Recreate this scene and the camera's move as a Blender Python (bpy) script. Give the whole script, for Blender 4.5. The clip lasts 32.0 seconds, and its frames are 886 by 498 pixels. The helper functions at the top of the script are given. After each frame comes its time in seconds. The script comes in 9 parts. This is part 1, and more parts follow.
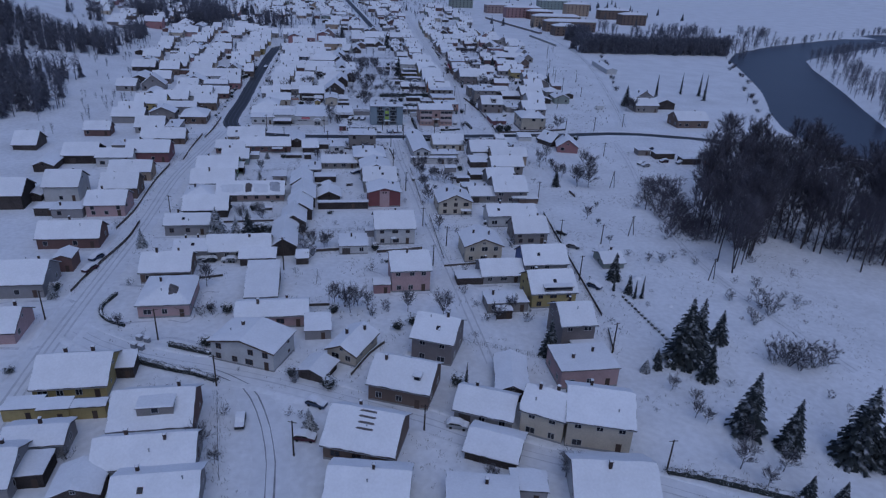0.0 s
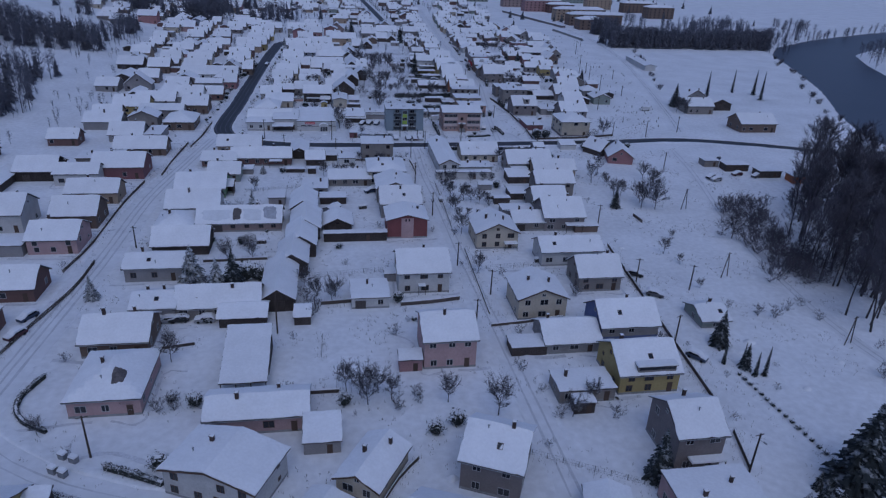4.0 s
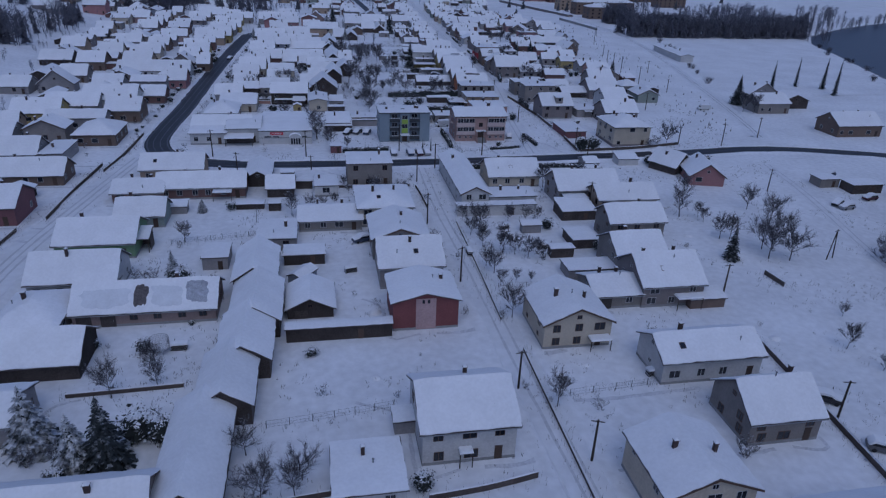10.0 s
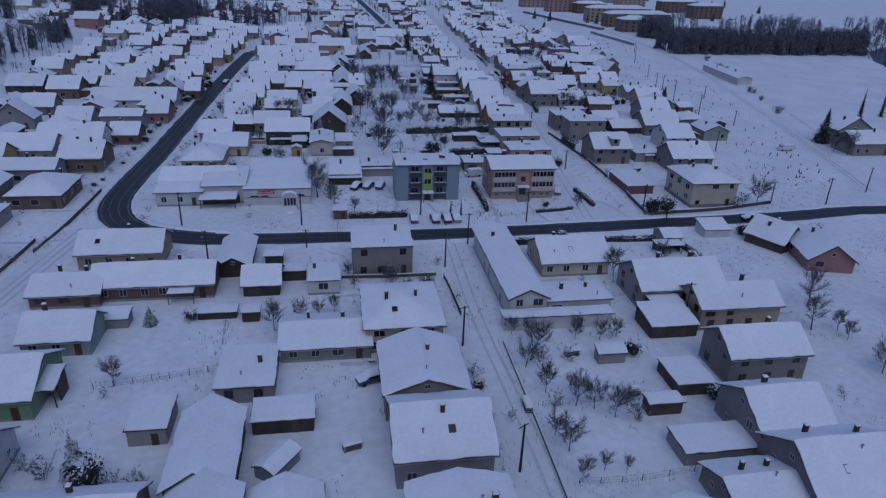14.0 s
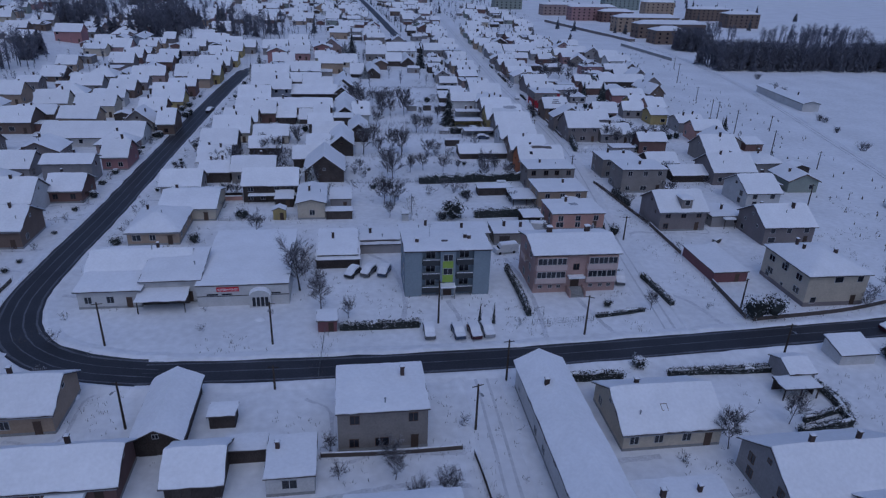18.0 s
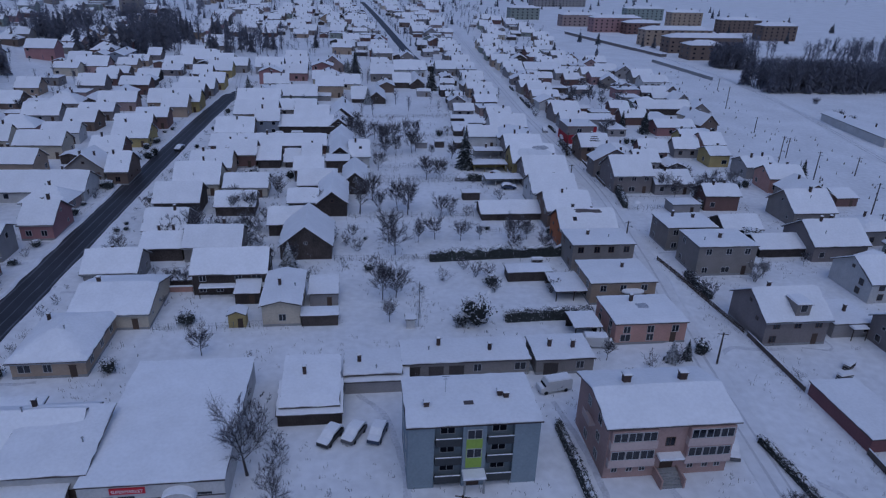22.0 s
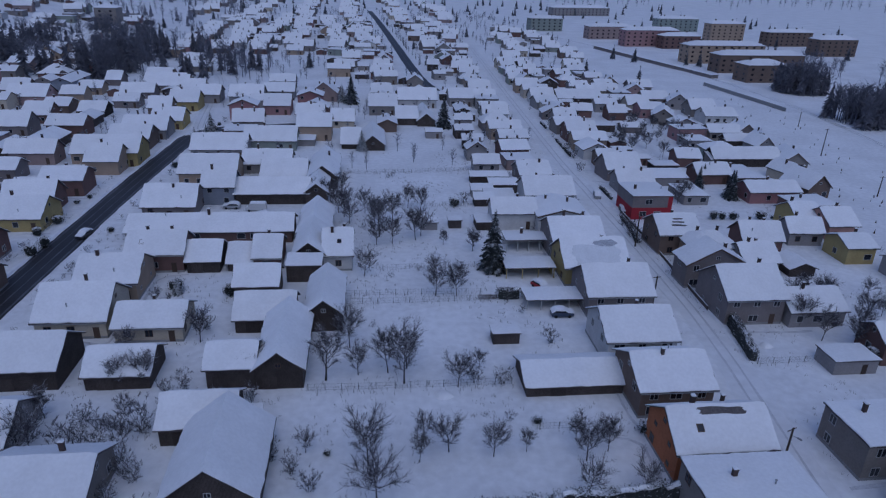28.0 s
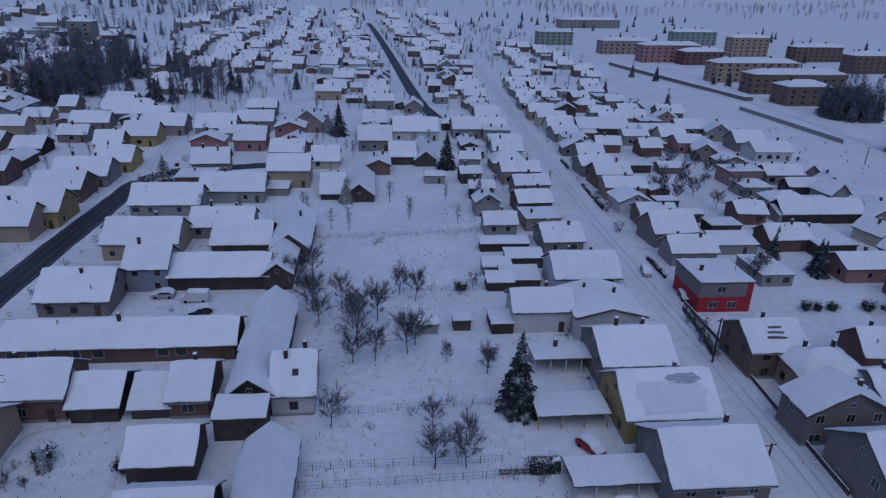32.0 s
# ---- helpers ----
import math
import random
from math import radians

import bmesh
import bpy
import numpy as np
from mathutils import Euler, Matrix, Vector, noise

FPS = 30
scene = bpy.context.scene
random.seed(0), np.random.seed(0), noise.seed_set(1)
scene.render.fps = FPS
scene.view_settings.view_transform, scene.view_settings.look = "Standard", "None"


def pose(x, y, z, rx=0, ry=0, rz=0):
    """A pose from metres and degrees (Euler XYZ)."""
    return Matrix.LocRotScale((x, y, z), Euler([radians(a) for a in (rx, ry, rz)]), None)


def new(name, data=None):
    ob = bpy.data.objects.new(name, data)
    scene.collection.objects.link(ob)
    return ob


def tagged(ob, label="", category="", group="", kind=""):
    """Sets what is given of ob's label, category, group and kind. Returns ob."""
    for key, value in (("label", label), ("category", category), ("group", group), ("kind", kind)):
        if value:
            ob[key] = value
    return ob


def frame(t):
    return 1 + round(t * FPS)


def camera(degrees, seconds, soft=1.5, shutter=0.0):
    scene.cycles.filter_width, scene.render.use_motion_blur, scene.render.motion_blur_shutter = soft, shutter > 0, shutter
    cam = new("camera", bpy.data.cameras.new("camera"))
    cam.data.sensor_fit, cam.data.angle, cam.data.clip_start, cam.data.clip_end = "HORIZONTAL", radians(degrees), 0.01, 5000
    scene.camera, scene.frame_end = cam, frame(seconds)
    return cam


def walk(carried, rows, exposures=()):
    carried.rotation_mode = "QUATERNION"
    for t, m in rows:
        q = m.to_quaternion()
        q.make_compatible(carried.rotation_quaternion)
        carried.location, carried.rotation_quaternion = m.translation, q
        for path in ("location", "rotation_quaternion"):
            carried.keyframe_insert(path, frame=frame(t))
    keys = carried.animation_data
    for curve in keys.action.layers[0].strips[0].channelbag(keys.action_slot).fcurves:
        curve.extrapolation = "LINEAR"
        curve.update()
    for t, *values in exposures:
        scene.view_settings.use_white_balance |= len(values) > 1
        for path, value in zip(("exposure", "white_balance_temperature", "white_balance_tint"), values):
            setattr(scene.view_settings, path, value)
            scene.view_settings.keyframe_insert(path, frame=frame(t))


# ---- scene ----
cam = camera(67.6, 32.0, soft=1.25)
METRES, EYE, TILT, LEAN, TURN = 390.5, 84.92, 0.0, 0.0, -10.7
ROWS = [
    (0.0, 0.0, 0.0, 0.0, 1.29, -24.76, -2.79),
    (0.5, -0.003, 0.0156, -0.0024, 1.54, -24.81, -2.76),
    (1.0, -0.006, 0.0312, -0.0051, 1.78, -24.84, -2.69),
    (1.5, -0.0088, 0.0467, -0.0082, 1.82, -24.86, -2.65),
    (2.0, -0.0116, 0.0621, -0.0115, 1.75, -24.89, -2.61),
    (2.5, -0.0145, 0.0776, -0.0145, 1.84, -24.91, -2.59),
    (3.0, -0.0174, 0.093, -0.0173, 1.94, -24.94, -2.54),
    (3.5, -0.0203, 0.1084, -0.0204, 2.0, -24.96, -2.48),
    (5.5, -0.031, 0.1691, -0.034, 1.07, -25.0, -2.31),
    (6.0, -0.0337, 0.1846, -0.0377, 0.89, -24.99, -2.27),
    (6.5, -0.0363, 0.2001, -0.0414, 0.81, -24.98, -2.22),
    (7.0, -0.0386, 0.2157, -0.0451, 0.75, -24.99, -2.17),
    (7.5, -0.0409, 0.2312, -0.0488, 0.69, -24.99, -2.16),
    (8.0, -0.043, 0.2468, -0.0526, 0.58, -24.98, -2.13),
    (8.5, -0.045, 0.2624, -0.0563, 0.44, -25.0, -2.11),
    (9.0, -0.047, 0.2781, -0.0601, 0.29, -25.01, -2.08),
    (9.5, -0.0489, 0.2939, -0.0633, 0.3, -25.01, -2.09),
    (10.0, -0.0506, 0.31, -0.0642, 0.49, -25.02, -2.08),
    (10.5, -0.0524, 0.3259, -0.0646, 0.67, -24.98, -2.05),
    (11.0, -0.0542, 0.3417, -0.0649, 0.83, -24.94, -2.02),
    (11.5, -0.0558, 0.3573, -0.0651, 1.01, -24.87, -2.0),
    (12.0, -0.0576, 0.373, -0.065, 1.16, -24.8, -1.98),
    (12.5, -0.0592, 0.3885, -0.0647, 1.3, -24.74, -1.96),
    (13.0, -0.0607, 0.4042, -0.0648, 1.47, -24.66, -1.95),
    (13.5, -0.0622, 0.4197, -0.0646, 1.62, -24.59, -1.96),
    (14.0, -0.0637, 0.4354, -0.0645, 1.77, -24.53, -1.95),
    (14.5, -0.0652, 0.451, -0.0644, 1.91, -24.47, -1.95),
    (16.5, -0.0706, 0.5131, -0.0628, 2.45, -24.41, -1.86),
    (17.0, -0.0719, 0.5287, -0.0628, 2.59, -24.39, -1.86),
    (17.5, -0.0731, 0.5442, -0.0626, 2.72, -24.35, -1.85),
    (18.0, -0.0744, 0.5599, -0.0628, 2.83, -24.29, -1.85),
    (18.5, -0.0757, 0.5753, -0.0627, 2.96, -24.23, -1.86),
    (19.0, -0.0772, 0.5908, -0.0627, 3.07, -24.17, -1.84),
    (19.5, -0.0784, 0.6062, -0.0627, 3.2, -24.11, -1.84),
    (20.0, -0.0798, 0.6218, -0.0629, 3.3, -24.04, -1.84),
    (20.5, -0.0812, 0.6371, -0.0626, 3.41, -24.0, -1.81),
    (21.0, -0.0825, 0.6523, -0.0625, 3.52, -23.94, -1.82),
    (21.5, -0.0839, 0.6679, -0.0627, 3.63, -23.86, -1.81),
    (22.0, -0.0852, 0.6833, -0.0629, 3.72, -23.8, -1.82),
    (22.5, -0.0865, 0.6987, -0.0629, 3.81, -23.76, -1.81),
    (23.0, -0.0878, 0.7142, -0.0632, 3.91, -23.72, -1.79),
    (23.5, -0.0891, 0.7296, -0.0633, 4.0, -23.7, -1.77),
    (24.0, -0.0904, 0.7452, -0.0635, 4.1, -23.69, -1.77),
    (24.5, -0.0917, 0.7608, -0.0637, 4.2, -23.68, -1.77),
    (25.0, -0.0929, 0.7762, -0.0638, 4.28, -23.67, -1.78),
    (25.5, -0.0942, 0.7916, -0.0639, 4.36, -23.64, -1.76),
    (27.5, -0.0993, 0.8517, -0.0636, 4.66, -23.48, -1.73),
    (28.0, -0.1006, 0.8667, -0.0637, 4.72, -23.39, -1.72),
    (28.5, -0.1021, 0.8815, -0.064, 4.77, -23.29, -1.73),
    (29.0, -0.1035, 0.8964, -0.0641, 4.81, -23.19, -1.72),
    (29.5, -0.1049, 0.9113, -0.0642, 4.82, -23.09, -1.72),
    (30.0, -0.1062, 0.9263, -0.0644, 4.85, -22.99, -1.73),
    (30.5, -0.1074, 0.9412, -0.0645, 4.88, -22.9, -1.73),
    (31.0, -0.1085, 0.9562, -0.0647, 4.9, -22.8, -1.72),
    (31.5, -0.1096, 0.9712, -0.0646, 4.92, -22.7, -1.7),
    (32.0, -0.1107, 0.9863, -0.0646, 4.93, -22.63, -1.7),
]
SUN_UP, SUN_TURN, SUN_POWER, SKY_POWER = 58.0, 180.0, 0.3, 0.22
CLOUD = (0.5, 0.7, 1.42, 1)
LIGHT = ((0.0, -0.54, 5400, 11), (32.0, -0.54, 5400, 11))
walk(cam, [(t, pose(0, 0, EYE, TILT, LEAN, TURN) @ pose(METRES * x, METRES * y, METRES * z, 90 + pitch, roll, yaw)) for t, x, y, z, yaw, pitch, roll in ROWS], LIGHT)

# ---- light: an overcast winter dusk ----
world = bpy.data.worlds.new("winter_sky")
world.use_nodes = True
scene.world = world
wn = world.node_tree
wn.nodes.clear()
sky = wn.nodes.new("ShaderNodeTexSky")
sky.sky_type = "NISHITA"
sky.sun_disc = False
sky.sun_elevation, sky.sun_rotation = radians(SUN_UP), radians(SUN_TURN)
sky.air_density, sky.dust_density, sky.ozone_density = 1.0, 4.0, 4.0
cloud = wn.nodes.new("ShaderNodeMix")
cloud.data_type = "RGBA"
cloud.inputs[0].default_value = 0.75
cloud.inputs[7].default_value = CLOUD
wn.links.new(sky.outputs[0], cloud.inputs[6])
back = wn.nodes.new("ShaderNodeBackground")
back.inputs[1].default_value = SKY_POWER
wn.links.new(cloud.outputs[2], back.inputs[0])
wout = wn.nodes.new("ShaderNodeOutputWorld")
wn.links.new(back.outputs[0], wout.inputs[0])
sun_data = bpy.data.lights.new("sun", "SUN")
sun_data.energy, sun_data.angle, sun_data.color = SUN_POWER, radians(60), (1.0, 0.97, 0.94)
sun = new("sun", sun_data)
sun.matrix_world = pose(0, 0, 300, 90 - SUN_UP, 0, 180 - SUN_TURN)


# ---- materials ----
def shader(name, colour, rough=0.8, metal=0.0, spread=0.25, big=0.3, small=6.0, bump=0.15, tint=None, each=0.0, snow=0.0, stripes=None, spec=0.3):
    """A weathered surface: two scales of noise, optional board lines, optional lying snow on what faces up, some change from thing to thing."""
    m = bpy.data.materials.new(name)
    m.use_nodes = True
    t = m.node_tree
    n, l = t.nodes, t.links
    bs = n["Principled BSDF"]
    bs.inputs["Roughness"].default_value = rough
    bs.inputs["Metallic"].default_value = metal
    bs.inputs["Specular IOR Level"].default_value = spec
    co = n.new("ShaderNodeTexCoord")
    a = n.new("ShaderNodeTexNoise")
    a.inputs["Scale"].default_value = big
    a.inputs["Detail"].default_value = 5
    b = n.new("ShaderNodeTexNoise")
    b.inputs["Scale"].default_value = small
    b.inputs["Detail"].default_value = 4
    for q in (a, b):
        l.new(co.outputs["Object"], q.inputs["Vector"])
    add = n.new("ShaderNodeMath")
    add.operation = "ADD"
    l.new(a.outputs[0], add.inputs[0])
    l.new(b.outputs[0], add.inputs[1])
    ramp = n.new("ShaderNodeValToRGB")
    dark = [c * (1 - spread) for c in colour]
    light = [min(1, c * (1 + spread * 0.6)) for c in (tint or colour)]
    ramp.color_ramp.elements[0].position, ramp.color_ramp.elements[1].position = 0.36, 0.64
    ramp.color_ramp.elements[0].color, ramp.color_ramp.elements[1].color = (*dark, 1), (*light, 1)
    half = n.new("ShaderNodeMath")
    half.operation = "MULTIPLY"
    half.inputs[1].default_value = 0.5
    l.new(add.outputs[0], half.inputs[0])
    l.new(half.outputs[0], ramp.inputs[0])
    col = ramp.outputs[0]
    height = b.outputs[0]
    if stripes:
        w = n.new("ShaderNodeTexWave")
        w.wave_type, w.bands_direction = "BANDS", stripes[0]
        w.inputs["Scale"].default_value = stripes[1]
        w.inputs["Distortion"].default_value = 0.6
        l.new(co.outputs["Object"], w.inputs["Vector"])
        sr = n.new("ShaderNodeValToRGB")
        sr.color_ramp.elements[0].color, sr.color_ramp.elements[1].color = (0.35, 0.35, 0.35, 1), (1, 1, 1, 1)
        sr.color_ramp.elements[1].position = 0.25
        l.new(w.outputs[1], sr.inputs[0])
        mx = n.new("ShaderNodeMix")
        mx.data_type, mx.blend_type = "RGBA", "MULTIPLY"
        mx.inputs[0].default_value = 1
        l.new(col, mx.inputs[6])
        l.new(sr.outputs[0], mx.inputs[7])
        col = mx.outputs[2]
    if each:
        info = n.new("ShaderNodeObjectInfo")
        mr = n.new("ShaderNodeMapRange")
        mr.inputs[3].default_value, mr.inputs[4].default_value = 1 - each, 1 + each * 0.5
        l.new(info.outputs["Random"], mr.inputs[0])
        hs = n.new("ShaderNodeHueSaturation")
        l.new(mr.outputs[0], hs.inputs["Value"])
        l.new(col, hs.inputs["Color"])
        col = hs.outputs[0]
    if snow:
        geo = n.new("ShaderNodeNewGeometry")
        sep = n.new("ShaderNodeSeparateXYZ")
        l.new(geo.outputs["Normal"], sep.inputs[0])
        sum2 = n.new("ShaderNodeMath")
        sum2.operation = "MULTIPLY_ADD"
        sum2.inputs[1].default_value = 0.5
        l.new(b.outputs[0], sum2.inputs[0])
        l.new(sep.outputs[2], sum2.inputs[2])
        sm = n.new("ShaderNodeMapRange")
        sm.inputs[1].default_value, sm.inputs[2].default_value = 1.25 - snow, 1.45 - snow
        l.new(sum2.outputs[0], sm.inputs[0])
        mx = n.new("ShaderNodeMix")
        mx.data_type = "RGBA"
        mx.inputs[7].default_value = (0.8, 0.82, 0.86, 1)
        l.new(sm.outputs[0], mx.inputs[0])
        l.new(col, mx.inputs[6])
        col = mx.outputs[2]
    l.new(col, bs.inputs["Base Color"])
    if bump:
        bp = n.new("ShaderNodeBump")
        bp.inputs["Strength"].default_value = bump
        bp.inputs["Distance"].default_value = 0.1
        l.new(height, bp.inputs["Height"])
        l.new(bp.outputs[0], bs.inputs["Normal"])
    return m


SNOW = shader("fallen_snow", (0.82, 0.83, 0.858), 0.7, spread=0.13, big=0.06, small=0.7, bump=0.6)
ROOF_SNOW = shader("roof_snow", (0.88, 0.89, 0.92), 0.65, spread=0.07, big=0.25, small=2.2, bump=0.4, each=0.06)
PACKED = shader("packed_snow", (0.79, 0.8, 0.83), 0.65, spread=0.1, big=0.12, small=0.6, bump=0.3)
DARK_RUT = shader("dark_tyre_rut", (0.3, 0.31, 0.34), 0.55, spread=0.4, big=0.3, small=2, bump=0.3)
RUT = shader("tyre_rut", (0.63, 0.64, 0.675), 0.6, spread=0.15, big=0.3, small=2, bump=0.3)
ASPHALT = shader("wet_asphalt", (0.038, 0.038, 0.045), 0.5, spread=0.35, big=0.15, small=3, bump=0.1)
SLUSH = shader("slush", (0.13, 0.133, 0.15), 0.5, spread=0.45, big=0.3, small=2.5, bump=0.3)
WATER = shader("river_water", (0.035, 0.038, 0.06), 0.34, spread=0.2, big=0.02, small=0.4, bump=0.12, spec=0.4)
GLASS = shader("dark_window_glass", (0.018, 0.02, 0.028), 0.07, spread=0.2, bump=0, spec=0.6)
FRAME = shader("white_frame", (0.5, 0.5, 0.5), 0.5, spread=0.1, bump=0.02)
BROWN_FRAME = shader("brown_frame", (0.12, 0.07, 0.045), 0.5, spread=0.2, bump=0.02)
ROOF = shader("dark_roof_sheet", (0.09, 0.075, 0.075), 0.6, spread=0.35, big=0.5, small=8, each=0.3)
TILE = shader("old_roof_tile", (0.16, 0.14, 0.14), 0.7, spread=0.45, big=0.5, small=3, stripes=("Y", 3.0))
BRICK = shader("chimney_brick", (0.085, 0.06, 0.055), 0.85, spread=0.35, small=9, each=0.3)
METAL = shader("zinc", (0.3, 0.31, 0.33), 0.45, 0.7, spread=0.2)
BARK = shader("dark_bark", (0.07, 0.063, 0.064), 0.9, spread=0.35, small=5, bump=0.3, snow=0.4, each=0.2)
TWIG = shader("frosted_twigs", (0.105, 0.1, 0.115), 0.9, spread=0.35, small=5, bump=0, snow=0.32, each=0.25)
WOOD_TWIG = shader("wood_twigs", (0.14, 0.132, 0.155), 0.9, spread=0.35, small=5, bump=0, snow=0.04, each=0.25)
WOOD_BARK = shader("wood_bark", (0.075, 0.068, 0.07), 0.9, spread=0.35, small=5, bump=0.3, snow=0.05, each=0.2)
# hill and far twigs: distance haze is put into the paler, bluer colour
HILL_TWIG = shader("hazed_hill_twigs", (0.15, 0.153, 0.185), 0.9, spread=0.35, small=0.5, bump=0, snow=0.04)
FAR_TWIG = shader("hazed_twigs", (0.25, 0.256, 0.3), 0.9, spread=0.35, small=0.5, bump=0, snow=0.08)
NEEDLE = shader("spruce_needles", (0.038, 0.046, 0.048), 0.85, spread=0.4, small=1.2, bump=0, snow=0.1, each=0.2)
SNOWY_NEEDLE = shader("snowy_needles", (0.042, 0.05, 0.052), 0.85, spread=0.4, small=1.2, bump=0, snow=0.21, each=0.2)
# needles of the far spruces, lightened in colour to stand for haze
HAZED_NEEDLE = shader("hazed_needles", (0.12, 0.128, 0.15), 0.9, spread=0.35, small=0.5, bump=0, snow=0.1)
HEDGE = shader("hedge_leaves", (0.04, 0.047, 0.046), 0.8, spread=0.4, small=2, bump=0, snow=0.24, each=0.2)
WEED = shader("dry_stalks", (0.14, 0.127, 0.12), 0.9, spread=0.3, bump=0)
POLE = shader("tarred_pole", (0.07, 0.055, 0.045), 0.85, spread=0.3, small=4, each=0.3)
CONCRETE = shader("concrete", (0.3, 0.3, 0.3), 0.85, spread=0.25, small=4)
FENCE = shader("fence_wood", (0.11, 0.09, 0.08), 0.85, spread=0.35, small=5, each=0.3)
WIRE = shader("fence_wire", (0.16, 0.17, 0.18), 0.6, 0.5, spread=0.2, bump=0)
TYRE = shader("tyre_rubber", (0.025, 0.025, 0.027), 0.8, spread=0.2, bump=0)
SIGN_RED = shader("sign_red", (0.55, 0.02, 0.04), 0.4, spread=0.08, bump=0)
SIGN_WHITE = shader("sign_white", (0.85, 0.85, 0.85), 0.4, spread=0.05, bump=0)
GARAGE = shader("garage_door", (0.1, 0.085, 0.08), 0.6, spread=0.25, stripes=("X", 1.6), each=0.4)
DOOR = shader("house_door", (0.09, 0.06, 0.045), 0.55, spread=0.25, each=0.4)

TONES = {
    "yellow": (0.48, 0.37, 0.13), "pink": (0.52, 0.34, 0.33), "brick": (0.2, 0.11, 0.095), "brown": (0.2, 0.14, 0.11),
    "grey": (0.33, 0.31, 0.31), "white": (0.62, 0.61, 0.6), "cream": (0.6, 0.52, 0.4), "slate": (0.25, 0.215, 0.21),
    "orange": (0.5, 0.15, 0.04), "salmon": (0.55, 0.3, 0.24), "tan": (0.42, 0.31, 0.22), "green": (0.2, 0.33, 0.17),
    "greenish": (0.3, 0.36, 0.33), "greengrey": (0.3, 0.34, 0.3), "bluegrey": (0.28, 0.31, 0.38), "blue": (0.14, 0.18, 0.37),
    "red": (0.25, 0.075, 0.075), "rednew": (0.45, 0.012, 0.03), "maroon": (0.24, 0.1, 0.11), "redpink": (0.42, 0.2, 0.2),
    "pinkred": (0.4, 0.22, 0.22), "greybrown": (0.28, 0.25, 0.23), "pinkbrown": (0.36, 0.26, 0.24), "brickwood": (0.17, 0.1, 0.085),
}
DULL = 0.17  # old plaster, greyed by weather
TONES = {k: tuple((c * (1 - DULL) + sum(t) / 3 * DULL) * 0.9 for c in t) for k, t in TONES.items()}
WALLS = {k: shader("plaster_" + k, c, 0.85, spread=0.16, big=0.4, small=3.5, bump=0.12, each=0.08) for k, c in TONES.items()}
WALLS["wood"] = shader("weathered_boards", (0.088, 0.072, 0.066), 0.85, spread=0.4, big=0.5, small=5, bump=0.2, stripes=("X", 2.2), each=0.35)
WORDS = {
    "wood": "dark weathered wooden", "brick": "brown brick", "greybrown": "grey-brown rendered", "greenish": "pale green", "greengrey": "grey-green",
    "bluegrey": "blue-grey", "rednew": "bright red and grey", "redpink": "dull red", "pinkred": "reddish pink", "pinkbrown": "pinkish brown",
    "brickwood": "brick and board",
}


# ---- building blocks ----
SINK = [None]  # while this holds a pose, what is built joins the one mass of far houses
FAR_V, FAR_F, FAR_M, FAR_MATS = [], [], [], []


def sink(verts, faces, mats, indices, at):
    m = np.array(SINK[0] @ (at if at is not None else Matrix.Identity(4)))
    k = len(FAR_V)
    v = np.c_[np.array(verts, float), np.ones(len(verts))] @ m.T
    FAR_V.extend(map(tuple, v[:, :3]))
    for f, i in zip(faces, indices):
        if mats[i] not in FAR_MATS:
            FAR_MATS.append(mats[i])
        FAR_F.append(tuple(k + j for j in f))
        FAR_M.append(FAR_MATS.index(mats[i]))


def solid(name, verts, faces, mat, parent=None, smooth=False, label="", at=None):
    if SINK[0] is not None:
        return sink(verts, faces, [mat], [0] * len(faces), at)
    me = bpy.data.meshes.new(name)
    me.from_pydata([tuple(map(float, v)) for v in verts], [], faces)
    me.materials.append(mat)
    if smooth:
        me.polygons.foreach_set("use_smooth", [True] * len(me.polygons))
        me.set_sharp_from_angle(angle=radians(17))
    ob = new(name, me)
    if parent:
        ob.parent = parent
    if at is not None:
        ob.matrix_basis = at
    if label:
        tagged(ob, label)
    return ob


def share(name, me, parent, at, label=""):
    if SINK[0] is not None:
        return sink([tuple(v.co) for v in me.vertices], [tuple(p.vertices) for p in me.polygons], me.materials, [p.material_index for p in me.polygons], at)
    ob = new(name, me)
    ob.parent = parent
    ob.matrix_basis = at
    if label:
        tagged(ob, label)
    return ob


